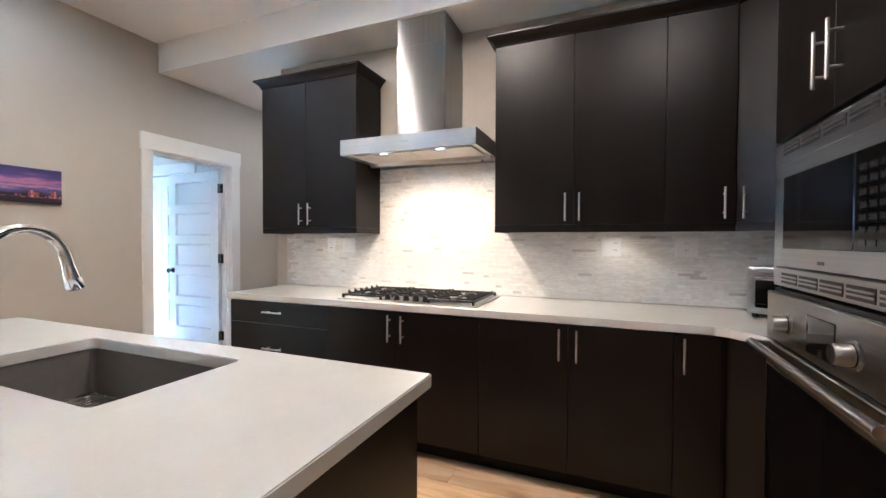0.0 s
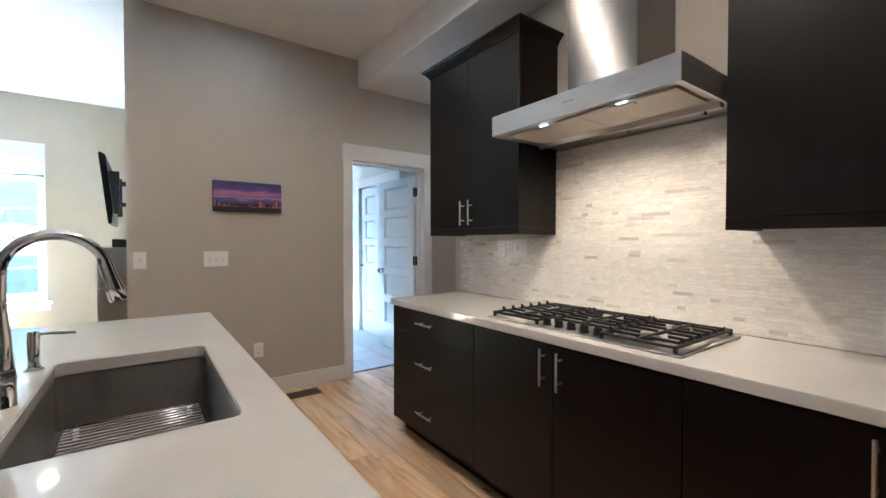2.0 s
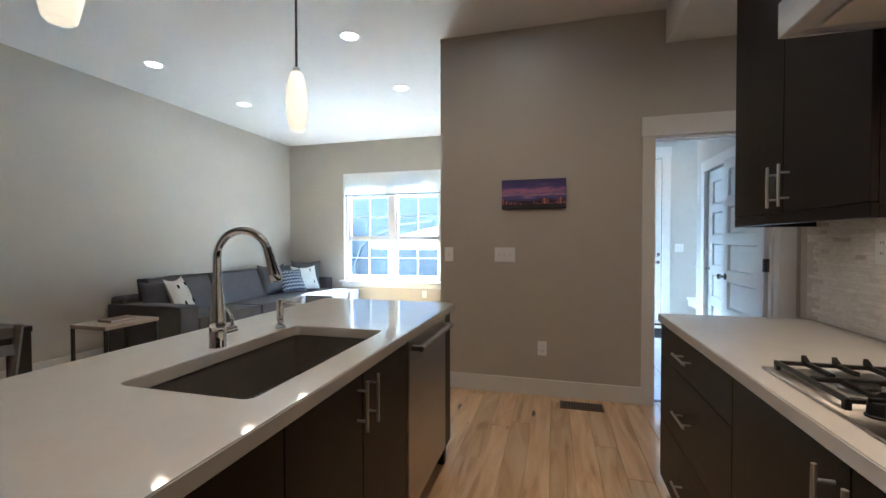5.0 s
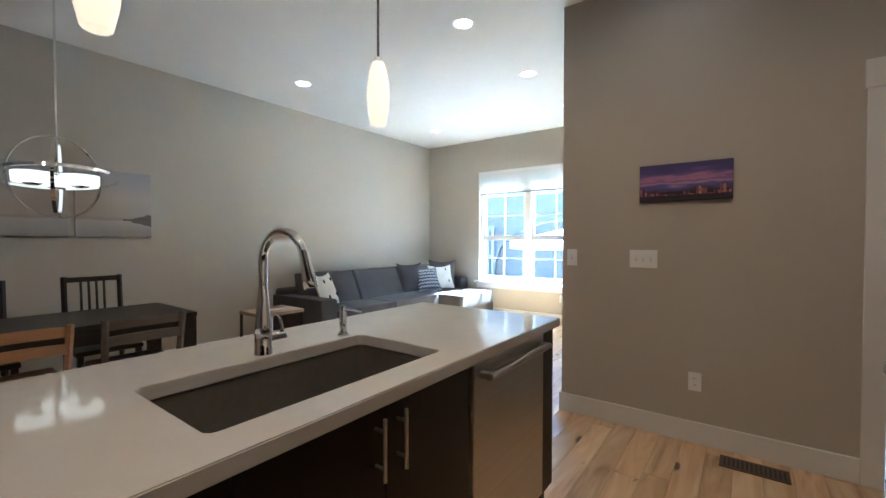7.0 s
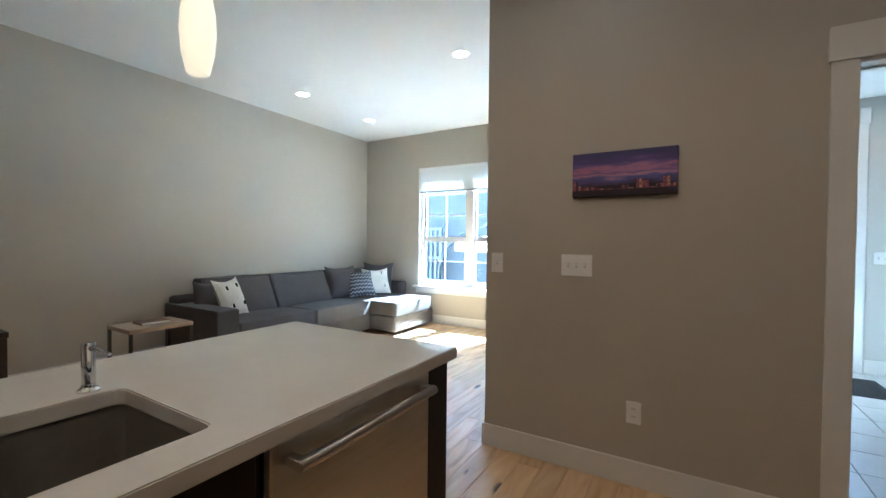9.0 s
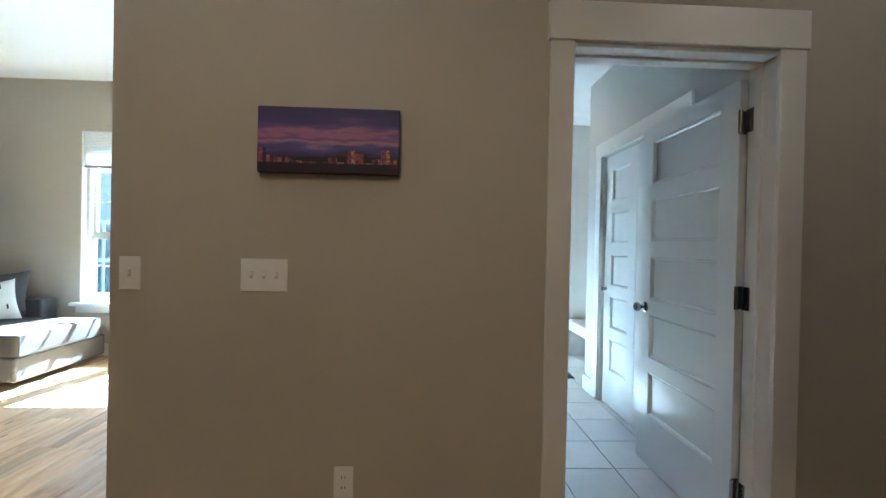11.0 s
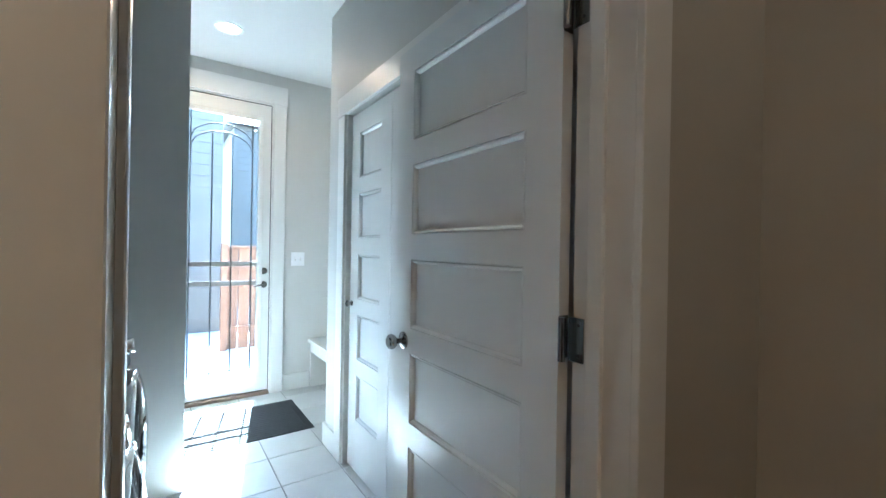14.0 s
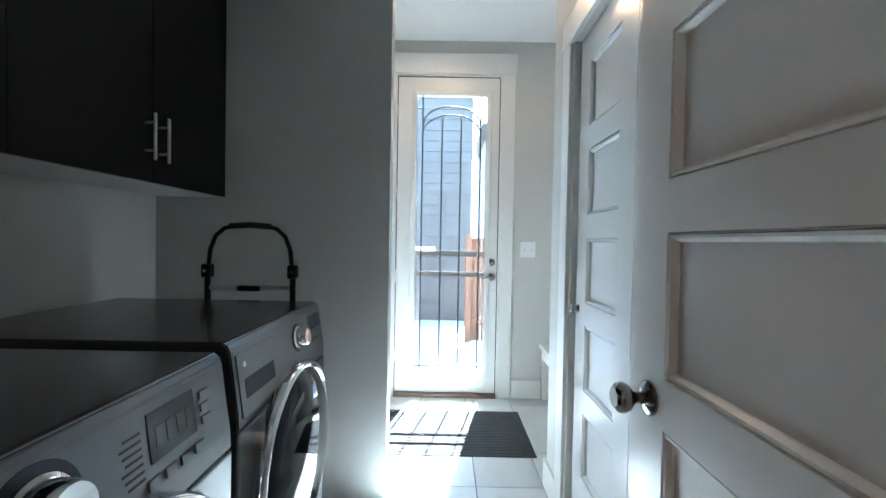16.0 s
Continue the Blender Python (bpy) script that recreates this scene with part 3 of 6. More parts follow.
PX = WX + 0.018
trim("door_casing", [
    (WX, DY0 - 0.087, 0, PX, DY0 + 0.004, DZ), (WX, DY1 - 0.004, 0, PX, DY1 + 0.10, DZ),
    (WX, DY0 - 0.097, DZ, PX + 0.008, DY1 + 0.108, DZ + 0.148)], "white painted flat door casing with tall head")
trim("door_jamb", [
    (WB - 0.002, DY0 - 0.001, 0, WX + 0.002, DY0 + 0.003, DZ), (WB - 0.002, DY1 - 0.004, 0, WX + 0.002, DY1 + 0.001, DZ),
    (WB - 0.002, DY0 + 0.003, DZ - 0.017, WX + 0.002, DY1 - 0.004, DZ + 0.001),
    (WB + 0.042, DY0 + 0.002, 0, WB + 0.078, DY0 + 0.013, DZ - 0.017), (WB + 0.042, DY1 - 0.016, 0, WB + 0.078, DY1 - 0.003, DZ - 0.017),
    (WB + 0.042, DY0 + 0.013, DZ - 0.028, WB + 0.078, DY1 - 0.016, DZ - 0.016)], "white painted door jamb with stop")
trim("door_casing_laundry", [
    (WB - 0.018, DY0 - 0.105, 0, WB, DY0 - 0.006, DZ), (WB - 0.018, DY0 - 0.11, DZ, WB, DY1 + 0.10, DZ + 0.14)], "white painted casing on the laundry side")
trim("baseboard", [(WX, 0.89, 0, WX + 0.015, DY0 - 0.088, 0.135), (WX, DY1 + 0.101, 0, WX + 0.015, 4.08, 0.135), (WX + 0.015, 4.065, 0, -2.775, 4.08, 0.135),
     (WB, 0.875, 0, WX + 0.015, 0.89, 0.135)], "white painted flat baseboard", "baseboard")
trim("baseboard_living", [(XW, YS, 0, XW + 0.015, 0.89, 0.135), (XW + 0.015, YS, 0, 3.2, YS + 0.015, 0.135), (XW + 0.015, 0.875, 0, -6.32, 0.89, 0.135), (-4.72, 0.875, 0, WB - 0.001, 0.89, 0.135)], "white painted flat baseboard", "baseboard")
trim("closet_casing", [
    (CL0 - 0.095, YC - 0.018, 0, CL0 + 0.003, YC, 2.083), (CL1 - 0.003, YC - 0.018, 0, CL1 + 0.09, YC, 2.083), (CL0 - 0.10, YC - 0.022, 2.083, CL1 + 0.10, YC, 2.20),
    (CL0 - 0.001, YC - 0.002, 0, CL0 + 0.015, YC + 0.115, 2.083)], "white painted closet casing")
trim("baseboard_laundry", [(-6.055, YC - 0.016, 0, CL0 - 0.096, YC, 0.14), (-6.055, YC, 0, -6.04, 4.28, 0.14), (XD, B_Y1 + 0.105, 0, XD + 0.015, 3.79, 0.14)], "white painted baseboard", "baseboard")
trim("back_door_casing", [
    (XD, B_Y0 - 0.10, 0, XD + 0.02, B_Y0, B_Z1), (XD, B_Y1, 0, XD + 0.02, B_Y1 + 0.10, B_Z1), (XD, B_Y0 - 0.11, B_Z1, XD + 0.026, B_Y1 + 0.11, B_Z1 + 0.155),
    (XD - 0.13, B_Y0 - 0.001, 0, XD, B_Y0 + 0.012, B_Z1), (XD - 0.13, B_Y1 - 0.012, 0, XD, B_Y1 + 0.001, B_Z1), (XD - 0.13, B_Y0 + 0.012, B_Z1 - 0.012, XD, B_Y1 - 0.012, B_Z1 + 0.001)],
    "white painted casing of the back door")
structure("floor", box(XW - 0.2, YS - 0.15, -0.16, 3.35, 4.2, -0.013), M_SUB, "dark underfloor showing in the joints of wooden boards", "floor")
structure("floor_laundry", box(XD - 0.16, YL - 0.12, -0.012, WB + 0.02, 4.4, -0.005), M_GROUT, "grey grout bed of the tiled floor", "floor")
structure("threshold", box(WB + 0.012, DY0 + 0.018, -0.012, WB + 0.05, DY1 - 0.018, 0.004, bev=0.002), M_DKMETAL, "thin dark strip between boards and tiles", "threshold")

# ---- kitchen ----
BAR = 0.0055


def bar_pull(parent, c, along, out, length=0.16):
    """A round bar on two posts. c: middle of the bar; along: its direction; out: towards the room."""
    c, a, o = Vector(c), Vector(along), Vector(out)
    bm = bmesh.new()
    cyl(bm, c - a * length / 2, c + a * length / 2, BAR, n=12)
    for s in (-1, 1):
        q = c + a * s * length * 0.3
        cyl(bm, q, q - o * 0.034, 0.0045, n=8)
    return part("handle", bm, M_NICKEL, parent, "satin nickel bar pull")


FY = 2.395                      # base cabinet carcass front
DF = 0.02                       # front thickness


def base_unit(x0, x1, fronts, label):
    """A base cabinet with dark slab fronts; fronts: (name, x0, x1, z0, z1, handle)."""
    t = thing("base_cabinet", ((x0 + x1) / 2, 2.7, 0), label, "cabinet", "base cabinets")
    bm = bmesh.new()
    bx(bm, x0, FY, 0.105, x1, 3.02, 0.873)
    part("body", bm, M_ESP, t)
    part("toe_kick", box(x0 + 0.001, 2.47, 0.0, x1 - 0.001, 3.0, 0.105), M_KICK, t, "recessed dark toe kick")
    for name, a, b, z0, z1, h in fronts:
        d = part(name, box(a + 0.0015, FY - DF, z0 + 0.0015, b - 0.0015, FY - 0.0005, z1 - 0.0015, bev=0.0015), M_ESP if name == "door" else M_ESPH, t)
        if h == "wide":
            bar_pull(d, (-2.205, FY - DF - 0.034, (z0 + z1) / 2 + (0.008 if z0 > 0.6 else -0.005)), (1, 0, 0), (0, -1, 0), 0.165)
        elif h is not None:
            bar_pull(d, (h, FY - DF - 0.034, 0.771), (0, 0, 1), (0, -1, 0))
    return t


base_unit(-2.62, -1.768, [("drawer", -2.62, -1.768, 0.716, 0.872, "wide"), ("drawer", -2.62, -1.768, 0.40, 0.716, "wide"), ("drawer", -2.62, -1.768, 0.108, 0.40, "wide")],
          "dark espresso wooden base cabinet with three drawers")
base_unit(-1.768, -0.743, [("door", -1.768, -1.257, 0.108, 0.872, -1.301), ("door", -1.257, -0.743, 0.108, 0.872, -1.213)], "dark espresso double-door cabinet under the cooktop")
base_unit(-0.743, 0.20, [("door", -0.743, -0.271, 0.108, 0.872, -0.313), ("door", -0.271, 0.20, 0.108, 0.872, -0.228)], "dark espresso double-door base cabinet")
corner = thing("base_cabinet", (0.7, 2.6, 0), "dark espresso corner base cabinet with angled front", "cabinet", "base cabinets")
part("body", prism(bmesh.new(), [(0.20, FY), (0.405, FY), (0.53, 2.27), (0.53, 2.165), (1.15, 2.165), (1.15, 3.02), (0.20, 3.02)], 0.105, 0.873), M_ESP, corner)
part("toe_kick", prism(bmesh.new(), [(0.201, 2.47), (0.44, 2.47), (0.60, 2.31), (0.60, 2.166), (1.14, 2.166), (1.14, 3.0), (0.201, 3.0)], 0, 0.105), M_KICK, corner)
d = part("door", box(0.2015, FY - DF, 0.1095, 0.385, FY - 0.0005, 0.8705, bev=0.0015), M_ESP, corner)
bar_pull(d, (0.239, FY - DF - 0.034, 0.774), (0, 0, 1), (0, -1, 0))

bm = bmesh.new()
prism(bm, [(-2.656, 2.368), (0.36, 2.368), (0.405, 2.34), (0.47, 2.262), (0.497, 2.20), (0.497, 2.1465), (1.155, 2.1465), (1.155, 3.022), (-2.656, 3.022)], 0.875, 0.915)
bmesh.ops.bevel(bm, geom=[e for e in bm.edges], offset=0.003, segments=2, affect="EDGES")
single("countertop", bm, M_QUARTZ, "white quartz countertop running along the kitchen wall", "countertop")


def crown(bm, x0, x1, y_front, y_back, z0, left, right):
    """A flared crown moulding round a cabinet top, as stacked steps."""
    levels = ((0.004, 0.0), (0.006, 0.008), (0.012, 0.018), (0.024, 0.032), (0.040, 0.046), (0.047, 0.049), (0.047, 0.062))
    rings = [[bm.verts.new(q) for q in ((x0 - o * left, y_front - o, z0 + h), (x1 + o * right, y_front - o, z0 + h), (x1 + o * right, y_back, z0 + h), (x0 - o * left, y_back, z0 + h))] for o, h in levels]
    for p, q in zip(rings, rings[1:]):
        for k in range(4):
            bm.faces.new((p[k], p[(k + 1) % 4], q[(k + 1) % 4], q[k]))
    bm.faces.new(rings[0][::-1])
    bm.faces.new(rings[-1])
    return bm


UF = 2.70                       # wall cabinet door face
UZ0, UZ1 = 1.348, 2.487


def wall_unit(x0, x1, doors, label, left=0, right=0, fill=True):
    t = thing("wall_cabinet", ((x0 + x1) / 2, 2.86, UZ0), label, "cabinet", "wall cabinets")
    part("body", box(x0, UF + DF, UZ0 + 0.04, x1, YB - 0.004, UZ1), M_ESP, t)
    part("light_rail", box(x0, UF + 0.001, UZ0, x1, UF + 0.021, UZ0 + 0.043, bev=0.002), M_ESPH, t)
    if left:
        part("side_rail", box(x0, UF + 0.021, UZ0, x0 + 0.019, YB - 0.004, UZ0 + 0.0395), M_ESPH, t)
    if right:
        part("side_rail", box(x1 - 0.019, UF + 0.021, UZ0, x1, YB - 0.004, UZ0 + 0.0395), M_ESPH, t)
    part("crown", crown(bmesh.new(), x0, x1, UF, YB - 0.004, UZ1, left, right), M_ESPH, t, "dark stained crown moulding")
    for a, b, h in doors:
        d = part("door", box(a + 0.0015, UF, UZ0 + 0.045, b - 0.0015, UF + DF - 0.0005, UZ1 - 0.002, bev=0.0015), M_ESP, t)
        bar_pull(d, (h, UF - 0.034, 1.492), (0, 0, 1), (0, -1, 0))
    return t


wall_unit(-2.648, -1.762, [(-2.648, -2.215, -2.255), (-2.215, -1.762, -2.172)], "dark espresso double-door wall cabinet with crown moulding", 1, 1)
wall_unit(-0.746, 0.191, [(-0.746, -0.276, -0.322), (-0.276, 0.191, -0.245)], "dark espresso double-door wall cabinet beside the hood", 1, 0)
wall_unit(0.191, 0.508, [(0.191, 0.508, 0.454)], "dark espresso single-door wall cabinet", 0, 0)
t = thing("wall_cabinet", (0.85, 2.75, UZ0), "dark espresso diagonal corner wall cabinet", "cabinet", "wall cabinets")
part("body", prism(bmesh.new(), [(0.509, 2.716), (0.835, 2.39), (1.155, 2.39), (1.155, YB - 0.004), (0.509, YB - 0.004)], UZ0 + 0.04, UZ1), M_ESP, t)
part("crown", prism(bmesh.new(), [(0.509, 2.66), (0.80, 2.365), (1.155, 2.365), (1.155, YB - 0.004), (0.509, YB - 0.004)], UZ1, UZ1 + 0.062), M_ESPH, t)
part("light_rail", prism(bmesh.new(), [(0.509, 2.702), (0.821, 2.39), (0.835, 2.404), (0.523, 2.716)], UZ0, UZ0 + 0.0395), M_ESPH, t)
d = part("door", prism(bmesh.new(), [(0.5105, 2.699), (0.820, 2.3895), (0.833, 2.4025), (0.5235, 2.712)], UZ0 + 0.045, UZ1 - 0.002), M_ESP, t)
bar_pull(d, (0.525, 2.636, 1.49), (0, 0, 1), (-0.7071, -0.7071, 0))

# range hood
HX0, HX1, HY = -1.724, -0.793, 2.459
t = thing("range_hood", (-1.258, 2.75, 1.835), "brushed stainless steel chimney range hood over the cooktop", "range hood")
bm = bmesh.new()
bx(bm, HX0, HY, 1.85, HX1, HY + 0.012, 1.95, bev=0.002)
bx(bm, HX0, HY + 0.012, 1.85, HX0 + 0.012, YB - 0.012, 1.95)
bx(bm, HX1 - 0.012, HY + 0.012, 1.85, HX1, YB - 0.012, 1.95)
bx(bm, HX0 + 0.012, HY + 0.012, 1.938, HX1 - 0.012, YB - 0.012, 1.95)
part("canopy", bm, M_STEEL, t)
bm = bmesh.new()
prism(bm, [(HY + 0.012, 1.852), (HY + 0.07, 1.864), (2.79, 1.864), (2.812, 1.830), (2.838, 1.830), (2.85, 1.852), (YB - 0.012, 1.856), (YB - 0.012, 1.866), (2.846, 1.874), (HY + 0.07, 1.874), (HY + 0.012, 1.862)], HX0 + 0.012, HX1 - 0.012, "x")
part("underside", bm, M_STEEL, t)
for x0, x1 in ((HX0 + 0.05, -1.2595), (-1.2565, HX1 - 0.05)):
    f = part("filter", box(x0, HY + 0.078, 1.853, x1, 2.80, 1.8635, bev=0.002), M_FILTER, t, "pale mesh grease filter")
    part("latch", box((x0 + x1) / 2 - 0.04, HY + 0.085, 1.849, (x0 + x1) / 2 + 0.04, HY + 0.112, 1.8535, bev=0.001), M_STEEL, f)
for x in (-1.43, -1.04):
    part("lamp", box(x - 0.022, HY + 0.048, 1.848, x + 0.022, HY + 0.062, 1.853, bev=0.002), M_HOODB, t, "small lit rectangular lamp")
    sp = new("hood_spot", bpy.data.lights.new("hood_spot", "SPOT"))
    sp.data.energy, sp.data.color, sp.data.spot_size, sp.data.spot_blend, sp.data.shadow_soft_size = HOOD_POWER, WARM, radians(140), 0.9, 0.012
    sp.matrix_world = look((x, HY + 0.055, 1.826), (x, HY + 0.36, 0.9))
for x in (-1.19, -0.87):
    part("hook", lathe(bmesh.new(), (x, 2.825, 1.812), [(0.012, 0), (0.014, 0.01), (0.012, 0.026)], n=14), M_CHROME, t)
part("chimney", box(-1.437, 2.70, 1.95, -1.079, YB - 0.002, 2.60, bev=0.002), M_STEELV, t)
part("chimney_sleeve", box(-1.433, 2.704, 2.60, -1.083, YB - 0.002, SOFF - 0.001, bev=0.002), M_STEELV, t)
for i in range(4):
    part("button", box(-1.275 + i * 0.014, HY - 0.0012, 1.903, -1.268 + i * 0.014, HY + 0.001, 1.906), M_DISPLAY, t)

# cooktop
CX0, CX1, CY0, CY1 = -1.727, -0.772, 2.43, 2.955
t = thing("gas_cooktop", (-1.25, 2.69, 0.915), "five-burner stainless gas cooktop with black cast-iron grates", "cooktop")
part("tray", box(CX0, CY0, 0.9155, CX1, CY1, 0.923, bev=0.003), M_STEEL, t)
for cx, cy, r in ((-1.55, 2.56, 0.035), (-1.55, 2.83, 0.045), (-1.25, 2.74, 0.06), (-0.95, 2.56, 0.045), (-0.95, 2.83, 0.035)):
    b = part("burner", lathe(bmesh.new(), (cx, cy, 0.923), [(r * 1.25, 0), (r * 1.2, 0.008), (r * 0.9, 0.012)]), M_STEEL, t)
    part("burner_cap", lathe(bmesh.new(), (cx, cy, 0.935), [(r, 0), (r, 0.006), (r * 0.85, 0.010)]), M_IRON, b, "black burner cap")
GX = (CX0 + 0.02, -1.405, -1.095, CX1 - 0.02)
for i in range(3):
    a, b = GX[i] + 0.004, GX[i + 1] - 0.004
    y0 = CY0 + 0.02 if i != 1 else CY0 + 0.13
    y1 = CY1 - 0.02
    bm = bmesh.new()
    zz0, zz1 = 0.938, 0.949
    for y in (y0, y1 - 0.012):
        bx(bm, a, y, zz0, b, y + 0.012, zz1, bev=0.002)
    for x in (a, b - 0.012):
        bx(bm, x, y0 + 0.012, zz0, x + 0.012, y1 - 0.012, zz1, bev=0.002)
    for x in (a + 0.001, b - 0.013):
        for yy in (y0 + 0.001, y1 - 0.013):
            bx(bm, x, yy, 0.9232, x + 0.012, yy + 0.012, zz0 + 0.001)
    g = part("grate", bm, M_IRON, t, "black cast-iron grate")
    nb = 6 if i != 1 else 5
    for k in range(1, nb + 1):
        y = y0 + (y1 - y0) * k / (nb + 1)
        for xa, xb, s_ in ((a + 0.004, (a + b) / 2 - 0.02, -1), ((a + b) / 2 + 0.02, b - 0.004, 1)):
            if k in (2, nb - 1):
                xa, xb = (xa, xb - 0.035) if s_ < 0 else (xa + 0.035, xb)
            end = xa if s_ < 0 else xb
            bm = prism(bmesh.new(), [(xa, zz0 + 0.004), (xb, zz0 + 0.004), (xb, zz1 + (0.018 if s_ > 0 else 0.004)), (xb - (0.020 if s_ > 0 else 0), zz1 + 0.003), (xa + (0.020 if s_ < 0 else 0), zz1 + 0.004), (xa, zz1 + (0.018 if s_ < 0 else 0.004))], y - 0.0056, y + 0.0056, "y")
            part("finger", bm, M_IRON, g)
    part("cross_bar", box((a + b) / 2 - 0.005, y0 + 0.012, zz0, (a + b) / 2 + 0.005, y1 - 0.012, zz1 + 0.002, bev=0.002), M_IRON, g)
for i in range(5):
    k = part("knob", lathe(bmesh.new(), (-1.385 + i * 0.066, CY0 + 0.062, 0.923), [(0.021, 0), (0.021, 0.004), (0.018, 0.006), (0.017, 0.028), (0.014, 0.031)]), M_BLACK, t, "black control knob")
    part("grip", box(-1.385 + i * 0.066 - 0.004, CY0 + 0.046, 0.951, -1.385 + i * 0.066 + 0.004, CY0 + 0.078, 0.962, bev=0.002), M_BLACK, k)

# oven tower
TX, TY0, TY1 = 0.50, 1.262, 2.142
t = thing("oven_tower", (0.83, (TY0 + TY1) / 2, 0), "tall dark espresso cabinet housing the built-in ovens", "cabinet")
bm = bmesh.new()
bx(bm, TX + 0.02, TY0, 0.1, XE - 0.002, TY0 + 0.02, 2.487)
bx(bm, TX + 0.02, TY1 - 0.02, 0.1, XE - 0.002, TY1, 2.487)
bx(bm, XE - 0.03, TY0 + 0.02, 0.1, XE - 0.002, TY1 - 0.02, 2.487)
bx(bm, TX + 0.02, TY0 + 0.02, 1.652, XE - 0.03, TY1 - 0.02, 2.487)
bx(bm, TX + 0.02, TY0 + 0.02, 0.1, XE - 0.03, TY1 - 0.02, 0.30)
part("body", bm, M_ESP, t)
part("toe_kick", box(0.58, TY0 + 0.002, 0, 1.1, TY1 - 0.002, 0.1), M_KICK, t)
part("drawer", box(TX, TY0 + 0.002, 0.108, TX + 0.0195, TY1 - 0.002, 0.30, bev=0.0015), M_ESPH, t)
part("crown", crown(bmesh.new(), TX, XE - 0.004, TY0 - 0.001, TY1 - 0.01, 2.487, 1, 0), M_ESPH, t)
ym = (TY0 + TY1) / 2
for a, b, h in ((TY0, ym, ym - 0.042), (ym, TY1, ym + 0.042)):
    d = part("door", box(TX, a + 0.0015, 1.668, TX + 0.0195, b - 0.0015, 2.485, bev=0.0015), M_ESP, t)
    bar_pull(d, (TX - 0.034, h, 1.822), (0, 0, 1), (-1, 0, 0), 0.165)


def vents(parent, z0, z1):
    for k in range(5):
        ya = TY1 - 0.222 - k * 0.147
        part("vent", box(TX - 0.0035, ya, z0, TX + 0.004, ya + 0.132, z1), M_SLOT, parent, "dark louvred air slot")
        for j in range(2):
            zz = z0 + (z1 - z0) * (j + 1) / 3
            part("louvre", box(TX - 0.006, ya, zz - 0.0028, TX - 0.0037, ya + 0.132, zz + 0.0028), M_APPL, parent)


mw = thing("microwave_oven", (0.7, ym, 1.14), "stainless built-in microwave oven with dark glass door", "microwave")
part("trim_frame", box(TX - 0.002, TY0 + 0.012, 1.135, TX + 0.40, TY1 - 0.012, 1.650, bev=0.003), M_APPL, mw)
vents(mw, 1.602, 1.638)
vents(mw, 1.148, 1.185)
d = part("door", box(TX - 0.022, TY0 + 0.085, 1.208, TX - 0.0025, TY1 - 0.10, 1.565, bev=0.004), M_APPL, mw)
part("window", box(TX - 0.025, TY0 + 0.27, 1.272, TX - 0.0215, TY1 - 0.165, 1.515, bev=0.002), M_BGLASS, d, "dark glass window")
part("control_panel", box(TX - 0.025, TY0 + 0.115, 1.272, TX - 0.0215, TY0 + 0.265, 1.515, bev=0.002), M_BGLASS, mw, "black control panel with rows of keys")
for r in range(7):
    for c in range(3):
        part("key", box(TX - 0.0265, TY0 + 0.13 + c * 0.042, 1.285 + r * 0.03, TX - 0.0245, TY0 + 0.158 + c * 0.042, 1.30 + r * 0.03), M_DISPLAY, mw)
ov = thing("wall_oven", (0.7, ym, 0.31), "stainless built-in wall oven with black glass door", "oven")
part("body", box(TX, TY0 + 0.022, 0.302, TX + 0.5, TY1 - 0.022, 1.125), M_BLACK, ov)
part("seam", box(TX - 0.0235, TY0 + 0.088, 1.2035, TX - 0.002, TY1 - 0.103, 1.2075), M_BLACK, mw)
part("maker_plate", box(TX - 0.0235, ym - 0.02, 1.228, TX - 0.0215, ym + 0.02, 1.238), M_DKMETAL, d)
p = part("control_panel", box(TX - 0.02, TY0 + 0.012, 0.938, TX - 0.0005, TY1 - 0.012, 1.112, bev=0.003), M_APPL, ov)
part("display", box(TX - 0.0225, ym - 0.085, 0.962, TX - 0.0195, ym + 0.085, 1.075, bev=0.001), M_BGLASS, p, "dark glass display")
for y in (1.515, 1.925):
    k = part("knob", lathe(bmesh.new(), (TX - 0.02, y, 1.018), [(0.036, 0), (0.036, 0.006), (0.028, 0.008), (0.027, 0.044), (0.024, 0.048)], axis=(-1, 0, 0)), M_APPL, p, "round steel knob")
    part("ring", lathe(bmesh.new(), (TX - 0.027, y, 1.018), [(0.0295, 0), (0.0295, 0.004)], axis=(-1, 0, 0)), M_BLACK, k)
d = part("door", box(TX - 0.022, TY0 + 0.015, 0.31, TX - 0.0005, TY1 - 0.015, 0.925, bev=0.004), M_APPL, ov)
part("window", box(TX - 0.026, TY0 + 0.035, 0.325, TX - 0.0215, TY1 - 0.035, 0.84, bev=0.002), M_BGLASS, d, "black glass oven door")
bm = tube(bmesh.new(), [(TX - 0.075, TY0 + 0.03, 0.915), (TX - 0.075, TY1 - 0.03, 0.915)], 0.0145)
for y in (TY0 + 0.045, TY1 - 0.045):
    bx(bm, TX - 0.075, y - 0.012, 0.905, TX - 0.018, y + 0.012, 0.925, bev=0.003)
part("handle", bm, M_APPL, d, "thick steel tube handle")

